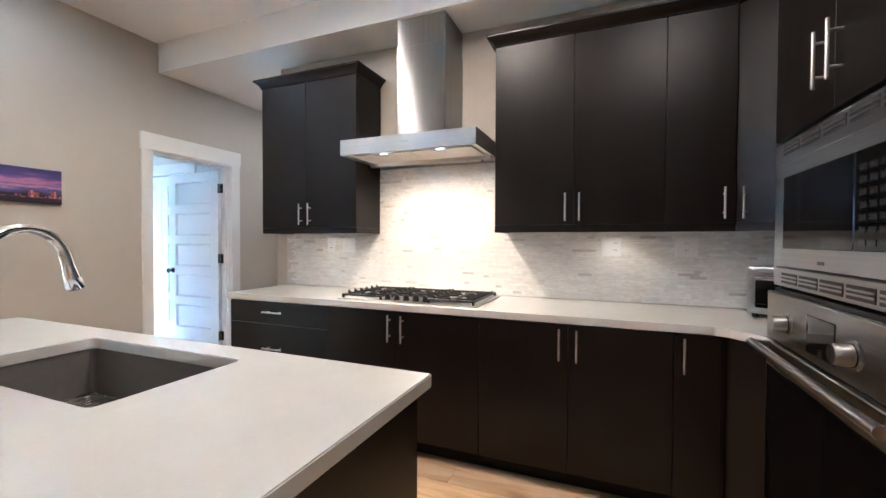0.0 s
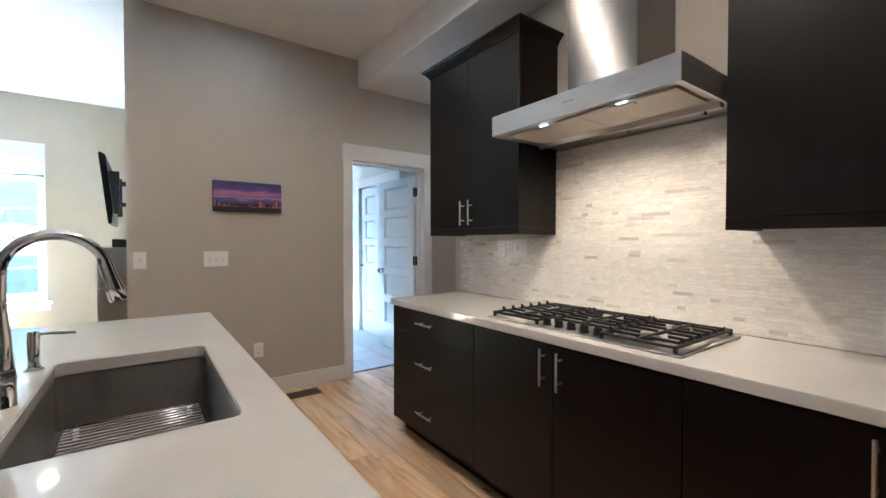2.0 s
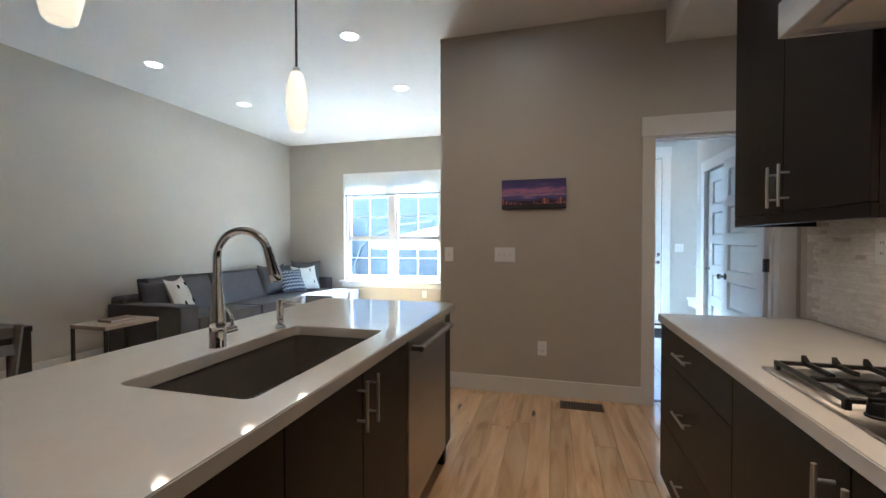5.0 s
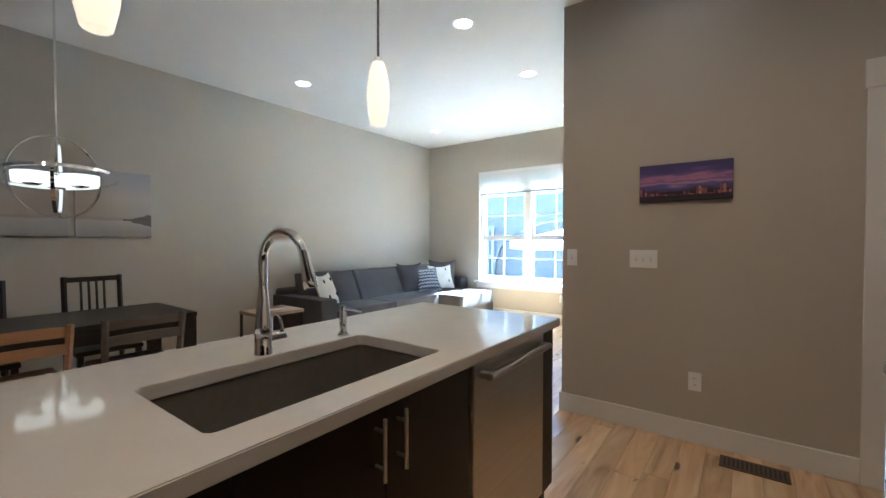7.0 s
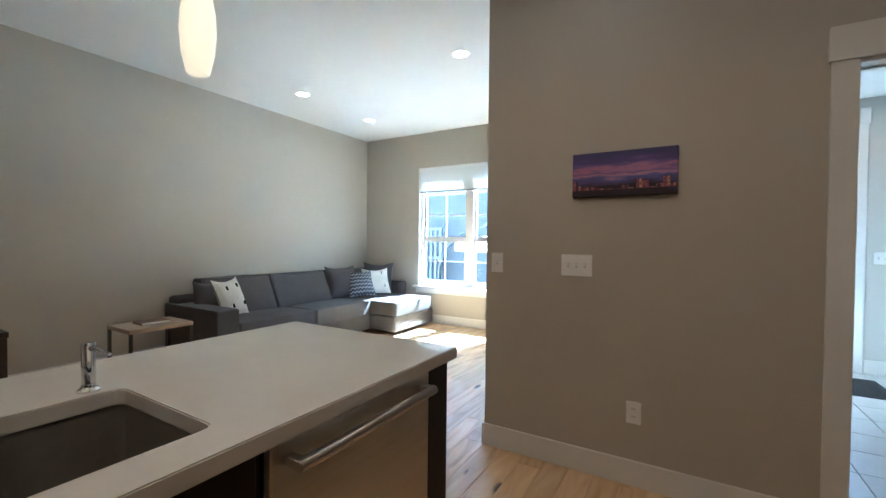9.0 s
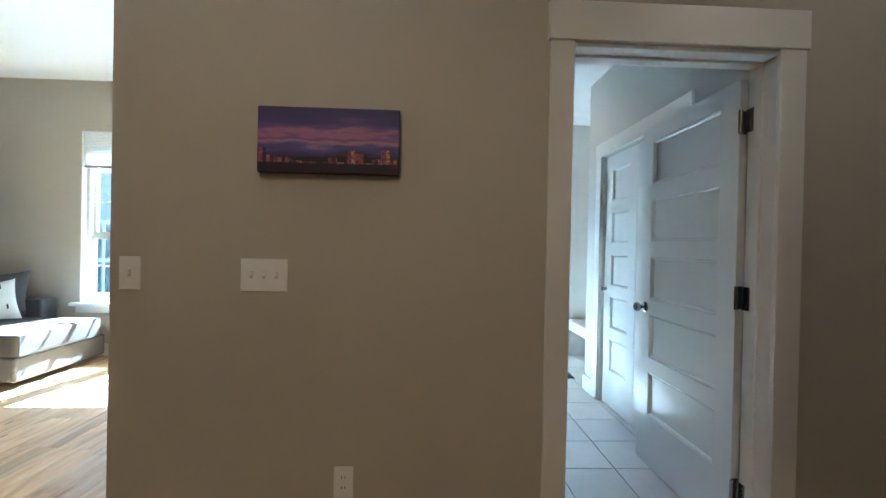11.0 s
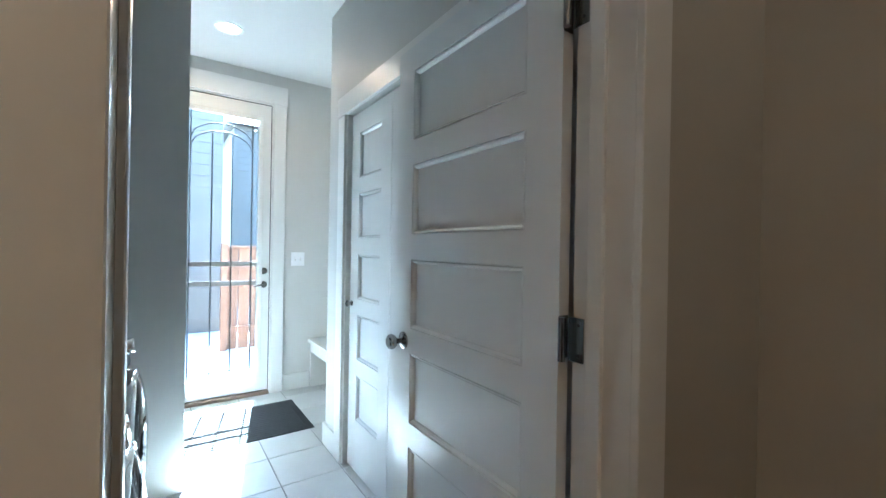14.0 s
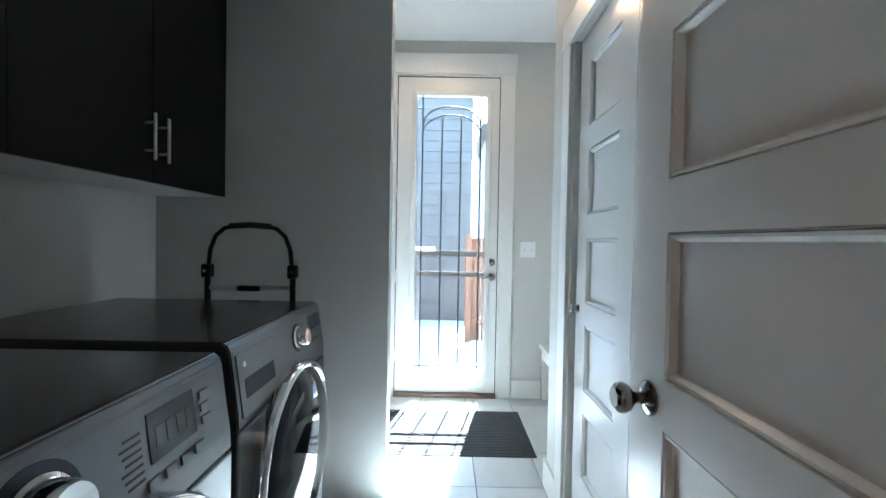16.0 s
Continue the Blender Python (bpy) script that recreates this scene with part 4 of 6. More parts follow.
# toaster oven in the corner
t = thing("toaster_oven", (0.76, 2.70, 0.915), "silver countertop toaster oven with dark glass door", "toaster oven")
part("body", box(0.55, 2.60, 0.935, 0.98, 2.88, 1.17, bev=0.008, seg=2), M_STEEL, t)
d = part("door", box(0.562, 2.588, 0.95, 0.862, 2.599, 1.145, bev=0.003), M_STEEL, t)
part("window", box(0.585, 2.5855, 0.968, 0.838, 2.5885, 1.105, bev=0.001), M_BGLASS, d, "dark glass window")
part("handle", cyl(bmesh.new(), (0.59, 2.575, 1.122), (0.84, 2.575, 1.122), 0.007), M_CHROME, t)
part("rack", box(0.58, 2.585, 0.985, 0.85, 2.5885, 0.99), M_CHROME, t)
for x in (0.58, 0.95):
    for y in (2.63, 2.85):
        part("foot", cyl(bmesh.new(), (x, y, 0.9155), (x, y, 0.9355), 0.014, n=12), M_BLACK, t)

toaster = t
toaster.matrix_basis = pose(0.80, 2.735, 0.915, 0, 0, -24)


def wall_plate(name, c, w, h, normal, holes, label, cat):
    """A switch or socket plate. normal: x, -y or y."""
    x, y, z = c
    n = Vector(normal)
    s = n.cross(Vector((0, 0, 1)))
    th = thing(name, c, label, cat)

    def slab(a0, a1, b0, b1, d0, d1, bev=0.0):
        p, q = Vector(c) + s * a0 + n * d0, Vector(c) + s * a1 + n * d1
        return box(p.x, p.y, z + b0, q.x, q.y, z + b1, bev=bev)
    part("plate", slab(-w / 2, w / 2, -h / 2, h / 2, 0.0, 0.006, 0.0015), M_PLASTIC, th)
    for kind, a in holes:
        if kind == "toggle":
            # Grey patch behind the toggle stands in for its shadow on the plate.
            part("surround", slab(a - 0.006, a + 0.006, -0.013, 0.013, 0.0058, 0.0066), M_GROUTW, th)
            part("toggle", slab(a - 0.0045, a + 0.0045, -0.002, 0.010, 0.006, 0.019, 0.001), M_PLASTIC, th)
        elif kind == "rocker":
            part("rocker", slab(a - 0.016, a + 0.016, -0.033, 0.033, 0.0058, 0.0085, 0.001), M_PLASTIC, th)
        else:
            for b in (-0.02, 0.02):
                o = part("socket", slab(a - 0.0165, a + 0.0165, b - 0.014, b + 0.014, 0.0058, 0.0080, 0.001), M_PLASTIC, th)
                for e in (-0.006, 0.006):
                    part("slot", slab(a + e - 0.0012, a + e + 0.0012, b - 0.004, b + 0.006, 0.0072, 0.0084), M_SLOT, o)
    return th


wall_plate("light_switch", (WX, 1.453, 1.17), 0.172, 0.122, (1, 0, 0), [("toggle", -0.046), ("toggle", 0), ("toggle", 0.046)], "white triple toggle switch plate on the wall", "switch")
wall_plate("light_switch", (WX, 0.965, 1.17), 0.076, 0.122, (1, 0, 0), [("toggle", 0)], "white single toggle switch plate on the wall", "switch")
wall_plate("wall_outlet", (WX, 1.762, 0.392), 0.073, 0.118, (1, 0, 0), [("socket", 0)], "white duplex outlet above the baseboard", "outlet")
wall_plate("wall_outlet", (-3.40, 4.08, 0.45), 0.073, 0.118, (0, -1, 0), [("socket", 0)], "white duplex outlet in the alcove", "outlet")
YT = YB - 0.0125
wall_plate("wall_outlet", (-2.224, YT, 1.255), 0.073, 0.118, (0, -1, 0), [("socket", 0)], "white outlet on the marble backsplash", "outlet")
wall_plate("light_switch", (-2.05, YT, 1.262), 0.118, 0.118, (0, -1, 0), [("rocker", -0.025), ("toggle", 0.025)], "white double switch on the marble backsplash", "switch")
wall_plate("wall_outlet", (-0.073, YT, 1.262), 0.118, 0.118, (0, -1, 0), [("socket", -0.024), ("rocker", 0.024)], "white outlet and switch on the backsplash", "outlet")
wall_plate("wall_outlet", (0.34, YT, 1.262), 0.118, 0.118, (0, -1, 0), [("socket", 0)], "white outlet on the backsplash near the corner", "outlet")
for x in (-2.2, -0.03):
    lp = new("under_cabinet_light", bpy.data.lights.new("under_cabinet_light", "SPOT"))
    lp.data.energy, lp.data.color, lp.data.spot_size, lp.data.spot_blend, lp.data.shadow_soft_size = UNDER_POWER * (0.7 if x < -1 else 1), (1.0, 0.60, 0.32), radians(168), 1.0, 0.03
    lp.matrix_world = look((x, 2.86, 1.345), (x, 2.90, 0.9))
    tagged(single("puck_light", lathe(bmesh.new(), (x, 2.95, 1.362), [(0.03, 0), (0.03, 0.024)]), M_NICKEL, "small round under-cabinet light", "lamp"), group="puck lights")

# island
IX0, IX1, IY0, IY1 = -2.744, -0.543, 0.415, 1.284
SX0, SX1, SY0, SY1 = -1.918, -1.152, 0.762, 1.169
bm = bmesh.new()
Z0, Z1 = 0.875, 0.915
ov_, iv_ = [(IX0, IY0), (IX1, IY0), (IX1, IY1), (IX0, IY1)], []
R = 0.022
for cx, cy, a0 in ((SX0 + R, SY0 + R, 180), (SX1 - R, SY0 + R, 270), (SX1 - R, SY1 - R, 0), (SX0 + R, SY1 - R, 90)):
    iv_ += [(cx + R * math.cos(radians(a0 + k * 18)), cy + R * math.sin(radians(a0 + k * 18))) for k in range(6)]
for z, flip in ((Z1, False), (Z0, True)):
    o = [bm.verts.new((*p, z)) for p in ov_]
    i = [bm.verts.new((*p, z)) for p in iv_]
    for q in range(4):
        ring = i[q * 6:q * 6 + 6]
        nxt = i[(q * 6 + 6) % 24]
        for k in range(5):
            bm.faces.new((o[q], ring[k + 1], ring[k]))
        bm.faces.new((o[q], o[(q + 1) % 4], nxt, ring[5]))
    if not flip:
        top_o, top_i = o, i
for q in range(4):
    bm.faces.new((top_o[q], o[q], o[(q + 1) % 4], top_o[(q + 1) % 4]))
for q in range(24):
    f = bm.faces.new((top_i[q], top_i[(q + 1) % 24], i[(q + 1) % 24], i[q]))
bmesh.ops.recalc_face_normals(bm, faces=bm.faces)
edge = [e for e in bm.edges if len(e.link_faces) == 2 and e.calc_face_angle() > 1.0]
bmesh.ops.bevel(bm, geom=edge, offset=0.003, segments=2, affect="EDGES")
single("island_countertop", bm, M_QUARTZ, "white quartz island countertop with sink cut-out", "countertop")

IF = 1.238                      # island carcass front
t = thing("island_cabinet", (-1.3, 0.85, 0), "dark espresso kitchen island cabinet with doors", "cabinet")
part("end_panel", box(-0.605, IY0 + 0.03, 0.10, -0.575, IF + 0.018, 0.874, bev=0.001), M_ESP, t)
part("back_panel", box(-2.72, IY0 + 0.03, 0.10, -0.606, IY0 + 0.05, 0.874), M_ESP, t)
part("floor_panel", box(-1.956, IY0 + 0.051, 0.10, -0.606, IF - 0.019, 0.12), M_ESP, t)
part("face_frame", box(-1.956, IF - 0.018, 0.12, -0.606, IF, 0.874), M_ESP, t)
part("divider", box(-1.975, IY0 + 0.051, 0.10, -1.957, IF, 0.874), M_ESP, t)
part("end_panel", box(-2.72, IY0 + 0.051, 0.10, -2.60, IF + 0.018, 0.874, bev=0.001), M_ESP, t)
part("toe_kick", box(-2.70, IY0 + 0.05, 0, -0.60, IF - 0.06, 0.10), M_KICK, t)
for a, b, h in ((-1.955, -1.555, -1.598), (-1.555, -1.155, -1.518), (-1.155, -0.61, None)):
    d = part("door", box(a + 0.0015, IF + 0.0005, 0.108, b - 0.0015, IF + 0.02, 0.871, bev=0.0015), M_ESP, t)
    if h:
        bar_pull(d, (h, IF + 0.054, 0.768), (0, 0, 1), (0, 1, 0))
t = thing("dishwasher", (-2.287, 0.95, 0.0), "stainless steel dishwasher built into the island", "dishwasher")
part("tub", box(-2.585, 0.62, 0.10, -1.99, IF - 0.005, 0.865), M_BLACK, t)
d = part("door", box(-2.59, IF - 0.004, 0.11, -1.985, IF + 0.024, 0.868, bev=0.004), M_STEEL, t)
bm = tube(bmesh.new(), [(-2.555, IF + 0.066, 0.822), (-2.02, IF + 0.066, 0.822)], 0.014)
for x in (-2.545, -2.03):
    bx(bm, x - 0.012, IF + 0.02, 0.810, x + 0.012, IF + 0.074, 0.834, bev=0.003)
part("handle", bm, M_STEEL, d, "thick steel bar handle")
part("kick_plate", box(-2.59, IF - 0.06, 0.002, -1.985, IF - 0.04, 0.105), M_BLACK, t)
part("foot", box(-2.64, IF - 0.05, 0.0, -2.60, IF + 0.012, 0.09, bev=0.003), M_BLACK, t)

t = thing("sink", (-1.535, 0.965, 0.64), "deep grey composite undermount sink", "sink")
bm = bmesh.new()


def rounded_ring(o, z):
    out = []
    for k, (px, py) in enumerate(iv_):
        out.append(bm.verts.new((px + o * (-1 if px < -1.535 else 1), py + o * (-1 if py < 0.965 else 1), z)))
    return out


rings = [rounded_ring(o, z) for o, z in ((-0.02, 0.667), (0.022, 0.667), (0.026, 0.685), (0.026, 0.8745), (0.005, 0.8745), (0.004, 0.697), (-0.006, 0.681))]
for p, q in zip(rings, rings[1:]):
    for k in range(24):
        bm.faces.new((p[k], p[(k + 1) % 24], q[(k + 1) % 24], q[k]))
bm.faces.new(rings[0])
bm.faces.new(rings[-1])
part("bowl", bm, M_SINK, t)
part("drain", lathe(bmesh.new(), (-1.535, 0.93, 0.680), [(0.045, 0), (0.045, 0.003), (0.03, 0.001)]), M_CHROME, t)
g = thing("sink_grid", (-1.535, 0.965, 0.681), "chrome wire rack on the sink floor", "rack")
ga, gb, gc, ge = SX0 + 0.02, SX1 - 0.02, SY0 + 0.02, SY1 - 0.02
part("rim", tube(bmesh.new(), [(ga, gc, 0.71), (gb, gc, 0.71), (gb, ge, 0.71), (ga, ge, 0.71)], 0.0048, n=8, closed=True), M_CHROME, g)
for k in range(1, 28):
    x = ga + (gb - ga) * k / 28
    part("wire", cyl(bmesh.new(), (x, gc, 0.712), (x, ge, 0.712), 0.0032, n=8), M_CHROME, g)
for x in (ga + 0.03, gb - 0.03):
    for y in (gc + 0.03, ge - 0.03):
        part("foot", cyl(bmesh.new(), (x, y, 0.6812), (x, y, 0.708), 0.008, n=10), M_PLASTIC, g)

FX, FYB = -1.53, 0.716
t = thing("faucet", (FX, FYB, 0.915), "chrome gooseneck kitchen faucet with pull-down spray head", "faucet")
part("body", lathe(bmesh.new(), (FX, FYB, 0.9155), [(0.0295, 0), (0.0295, 0.003), (0.0280, 0.005), (0.0275, 0.070), (0.0262, 0.071), (0.0262, 0.073), (0.0270, 0.074)] + [(0.0270 - 0.0128 * k / 10, 0.074 + 0.0155 * k) for k in range(1, 11)]), M_CHROME, t)
r = 0.098
arc = [(FX, FYB, 1.10), (FX, FYB, 1.16), (FX, FYB, 1.20)]
arc += [(FX - 0.012 * (1 - math.cos(a)), FYB + r - r * math.cos(a), 1.225 + r * math.sin(a)) for a in [math.pi * k / 18 for k in range(17)]]
part("neck", tube(bmesh.new(), arc, 0.0138, n=16), M_CHROME, t)
p0, p1 = Vector(arc[-1]), Vector((FX - 0.03, FYB + 2 * r + 0.028, 1.135))
dd = (p1 - p0).normalized()
h = part("spray_head", lathe(bmesh.new(), p0 - dd * 0.005, [(0.0145, 0), (0.016, 0.02), (0.0165, 0.05), (0.021, 0.085), (0.0225, 0.118), (0.019, 0.122)], axis=dd), M_CHROME, t)
part("spray_button", box(FX - 0.045, p0.y + 0.012, 1.165, FX - 0.030, p0.y + 0.030, 1.20, bev=0.003), M_BLACK, h, "black spray button")
lv = part("lever_hub", cyl(bmesh.new(), (FX - 0.015, FYB, 0.962), (FX - 0.078, FYB, 0.962), 0.016), M_CHROME, t)
part("lever", tube(bmesh.new(), [(FX - 0.066, FYB, 0.965), (FX - 0.072, FYB - 0.004, 0.995), (FX - 0.068, FYB - 0.012, 1.025), (FX - 0.056, FYB - 0.02, 1.046)], 0.006, radii=[0.008, 0.006, 0.005, 0.0045]), M_CHROME, lv)
t = thing("soap_dispenser", (-1.865, 0.720, 0.915), "chrome soap dispenser beside the sink", "soap dispenser")
part("body", lathe(bmesh.new(), (-1.865, 0.72, 0.9155), [(0.024, 0), (0.024, 0.004), (0.0155, 0.010), (0.0145, 0.02), (0.0145, 0.115), (0.013, 0.12)]), M_CHROME, t)
part("spout", tube(bmesh.new(), [(-1.865, 0.72, 1.022), (-1.869, 0.76, 1.024), (-1.874, 0.815, 1.018)], 0.005, radii=[0.007, 0.006, 0.004]), M_CHROME, t)

# lamps


def pendant(x, y):
    t = thing("pendant_lamp", (x, y, 1.847), "slim opal glass pendant lamp on a dark rod", "lamp", "pendant lamps")
    part("shade", lathe(bmesh.new(), (x, y, 1.849), [(0.030, 0), (0.036, 0.006), (0.050, 0.07), (0.0555, 0.14), (0.053, 0.20), (0.043, 0.26), (0.030, 0.30), (0.022, 0.305)], n=28), M_OPAL, t, "tapered opal glass shade")
    part("socket", cyl(bmesh.new(), (x, y, 2.154), (x, y, 2.175), 0.018), M_NICKEL, t)
    part("rod", cyl(bmesh.new(), (x, y, 2.17), (x, y, CEIL - 0.02), 0.006, n=10), M_DKMETAL, t)
    part("canopy", lathe(bmesh.new(), (x, y, CEIL - 0.022), [(0.03, 0), (0.06, 0.012), (0.06, 0.0215)]), M_NICKEL, t)


pendant(-2.21, 0.572)
pendant(-1.125, 0.624)


def can_light(x, y, z, power, lit=True):
    t = thing("recessed_light", (x, y, z - 0.006), "round white recessed ceiling light, switched on", "lamp", "recessed lights")
    bm = bmesh.new()
    n = 28
    rings = [[bm.verts.new((x + rr * math.cos(k * math.tau / n), y + rr * math.sin(k * math.tau / n), zz)) for k in range(n)] for rr, zz in ((0.092, z - 0.001), (0.090, z - 0.006), (0.070, z - 0.004), (0.068, z - 0.001))]
    for r0, r1 in zip(rings, rings[1:]):
        for k in range(n):
            bm.faces.new((r0[k], r0[(k + 1) % n], r1[(k + 1) % n], r1[k]))
    part("trim_ring", bm, M_PLASTIC, t)
    part("lens", lathe(bmesh.new(), (x, y, z - 0.0035), [(0.067, 0), (0.067, 0.002)], n=28), M_BULB, t, "glowing lens")
    lp = new("can_lamp", bpy.data.lights.new("can_lamp", "SPOT"))
    lp.data.energy, lp.data.color, lp.data.spot_size, lp.data.spot_blend, lp.data.shadow_soft_size = power, WARM, radians(170), 0.5, 0.072
    lp.location = (x, y, z - 0.012)


# The can at (0.3, 1.2) is unseen, added to light the oven end.
for x, y, k in ((-3.283, 1.60, 0.07), (-0.85, 1.60, 1.45), (-2.05, 1.60, 1.0), (0.3, 1.2, 0.75)):
    can_light(x, y, CEIL, CAN_POWER * k)
for x in (-3.585, -4.825, -6.035):
    can_light(x, 0.15, CEIL, CAN_POWER * 0.14)
    can_light(x, -2.0, CEIL, CAN_POWER * 0.14)
can_light(-3.02, 3.70, SOFF, CAN_POWER * 0.13)
can_light(-6.587, 3.015, LCEIL, CAN_POWER * 0.6)

# picture, register
t = thing("canvas_picture", (WX + 0.018, 1.689, 1.546), "wide canvas print of a city skyline at purple dusk", "picture")
cv = part("canvas", box(WX + 0.001, 1.431, 1.552, WX + 0.035, 1.948, 1.793, bev=0.003), sunset_print("dusk_print", 0.0, 0.247, 0, 1), t)
t = thing("floor_register", (-3.68, 2.06, 0.0), "brown metal floor register set in the boards", "vent")
part("frame", box(-3.755, 1.905, 0.0005, -3.605, 2.225, 0.005, bev=0.0015), pbr("bronze_metal", (0.10, 0.065, 0.045), (0.13, 0.085, 0.06), 20, 0.45, 0.4), t)
for k in range(14):
    y = 1.925 + k * 0.021
    part("slot", box(-3.735, y, 0.0035, -3.625, y + 0.011, 0.0056), M_SLOT, t)

# ---- laundry ----


def panel_door(parent, x0, x1, y, z0, z1, px0, px1, rows, depth, front=-1, material=None):
    """A five-panel door leaf in the xz plane: stiles and rails round sunk panels with a moulded edge. y: the visible face."""
    material = material or M_DOOR
    yb = y - front * depth
    part("stile", box(x0, y, z0, px0, yb, z1), material, parent)
    part("stile", box(px1, y, z0, x1, yb, z1), material, parent)
    zs = [z0] + [v for r in rows for v in r] + [z1]
    for a, b in zip(zs[::2], zs[1::2]):
        part("rail", box(px0, y, a, px1, yb, b), material, parent)
    for a, b in rows:
        bm = bmesh.new()
        lev = ((0.0, 0.0), (0.0008, 0.0065), (0.0030, 0.0068), (0.0045, 0.0020), (0.0095, 0.0024), (0.0150, 0.0100), (0.0160, 0.0145), (0.0178, 0.0145))
        rings = []
        for o, dep in lev:
            rings.append([bm.verts.new((px0 + o, y - front * dep, a + o)), bm.verts.new((px1 - o, y - front * dep, a + o)), bm.verts.new((px1 - o, y - front * dep, b - o)), bm.verts.new((px0 + o, y - front * dep, b - o))])
        for p, q in zip(rings, rings[1:]):
            for k in range(4):
                bm.faces.new((p[k], p[(k + 1) % 4], q[(k + 1) % 4], q[k]))
        bm.faces.new(rings[-1])
        part("panel", bm, material, parent)


ROWS = [(0.305, 0.562), (0.652, 0.908), (0.999, 1.254), (1.346, 1.602), (1.693, 1.95)]


def door_knob(parent, c, out, label="round satin nickel knob"):
    c = Vector(c)
    k = part("knob", lathe(bmesh.new(), c, [(0.032, 0), (0.032, 0.005), (0.026, 0.009), (0.011, 0.012), (0.010, 0.026), (0.013, 0.032), (0.024, 0.040), (0.0285, 0.050), (0.027, 0.060), (0.018, 0.067)], axis=out), M_KNOB, parent, label)
    return k


DYF = 3.405
t = thing("door_laundry", (-4.39, DYF + 0.017, 0.01), "white five-panel interior door standing open", "door")
tagged(t, kind="structure")
panel_door(t, -4.806, -4.014, DYF, 0.010, 2.042, -4.695, -4.128, ROWS, 0.035)
door_knob(t, (-4.742, DYF, 0.948), (0, -1, 0))
door_knob(t, (-4.742, DYF + 0.035, 0.948), (0, 1, 0))
part("latch_plate", box(-4.809, DYF + 0.006, 0.92, -4.8055, DYF + 0.029, 0.976), M_NICKEL, t)
for z in (0.255, 1.095, 1.855):
    bm = bmesh.new()
    cyl(bm, (-3.998, DYF - 0.008, z - 0.05), (-3.998, DYF - 0.008, z + 0.05), 0.0085, n=12)
    bx(bm, -4.0145, DYF + 0.001, z - 0.05, -4.0115, DYF + 0.032, z + 0.05, bev=0.0005)
    bx(bm, -3.996, DY1 - 0.0075, z - 0.05, -3.955, DY1 - 0.0035, z + 0.05, bev=0.0005)
    hg = part("hinge", bm, M_KNOB, t, "satin nickel butt hinge")
    for dz in (-0.034, 0.034):
        part("screw", lathe(bmesh.new(), (-3.968, DY1 - 0.0075, z + dz), [(0.0045, 0), (0.004, 0.001)], axis=(0, -1, 0), n=8), M_DKMETAL, hg)

for i, (a, b) in enumerate(((CL0 + 0.034, -5.197), (-5.193, CL1 - 0.003))):
    t = thing("door_closet", ((a + b) / 2, YC + 0.04, 0.012), "white five-panel closet door leaf, closed", "door", "closet door leaves")
    tagged(t, kind="structure")
    panel_door(t, a, b, YC + 0.022, 0.014, 2.068, a + 0.112, b - 0.112, ROWS, 0.033)
    if i == 0:
        part("knob", lathe(bmesh.new(), (a + 0.03, YC + 0.022, 0.965), [(0.017, 0), (0.010, 0.006), (0.010, 0.012), (0.020, 0.022), (0.019, 0.031), (0.010, 0.036)], axis=(0, -1, 0)), M_KNOB, t, "small dark nickel knob")
        part("pivot", box(b - 0.03, YC + 0.02, 0.001, b - 0.004, YC + 0.05, 0.014), M_PLASTIC, t)

# back door
t = thing("door_back", (XD - 0.03, 3.03, 0.02), "white back door with tall leaded glass pane", "door")
tagged(t, kind="structure")
dx0, dx1 = XD - 0.062, XD - 0.018
y0, y1, z0, z1 = B_Y0 + 0.018, B_Y1 - 0.018, 0.03, B_Z1 - 0.018
gy0, gy1, gz0, gz1 = 2.772, 3.342, 0.175, 2.385
bm = bmesh.new()
bx(bm, dx0, y0, z0, dx1, gy0, z1, bev=0.001)
bx(bm, dx0, gy1, z0, dx1, y1, z1, bev=0.001)
bx(bm, dx0, gy0, z0, dx1, gy1, gz0)
bx(bm, dx0, gy0, gz1, dx1, gy1, z1)
leaf = part("slab", bm, M_TRIM, t)
bm = bmesh.new()
for a in ((gy0 - 0.03, gz0 - 0.03, gy0 + 0.008, gz1 + 0.03), (gy1 - 0.008, gz0 - 0.03, gy1 + 0.03, gz1 + 0.03), (gy0 + 0.008, gz0 - 0.03, gy1 - 0.008, gz0 + 0.008), (gy0 + 0.008, gz1 - 0.008, gy1 - 0.008, gz1 + 0.03)):
    bx(bm, dx1 + 0.0005, a[0], a[1], dx1 + 0.014, a[2], a[3], bev=0.004)
part("glazing_bead", bm, M_TRIM, t)
# Black strips put in as the shade of the gap between leaf and jamb.
for a in ((B_Y0 + 0.0125, z0, y0 - 0.0002, z1), (y1 + 0.0002, z0, B_Y1 - 0.0125, z1), (y0, z1 + 0.0002, y1, B_Z1 - 0.0125)):
    part("weather_seal", box(dx0, a[0], a[1], dx1 + 0.002, a[2], a[3]), M_BLACK, t, "dark strip standing in for the shaded gap round the door")
for a in ((gy0 + 0.0085, gz0 + 0.0085, gy0 + 0.0145, gz1 - 0.0085), (gy1 - 0.0145, gz0 + 0.0085, gy1 - 0.0085, gz1 - 0.0085)):
    part("spacer", box(dx1 - 0.012, a[0], a[1], dx1 + 0.004, a[2], a[3]), M_STEEL, t, "grey glazing spacer")
pn = part("pane", box(XD - 0.043, gy0, gz0, XD - 0.038, gy1, gz1), M_GLASS, t, "clear leaded glass")
pn.visible_shadow = False
XC = XD - 0.0355


def came(pts, w=0.0058):
    part("came", tube(bmesh.new(), [(XC, *p) for p in pts], w, n=8), M_CAME, pn, "dark lead came")


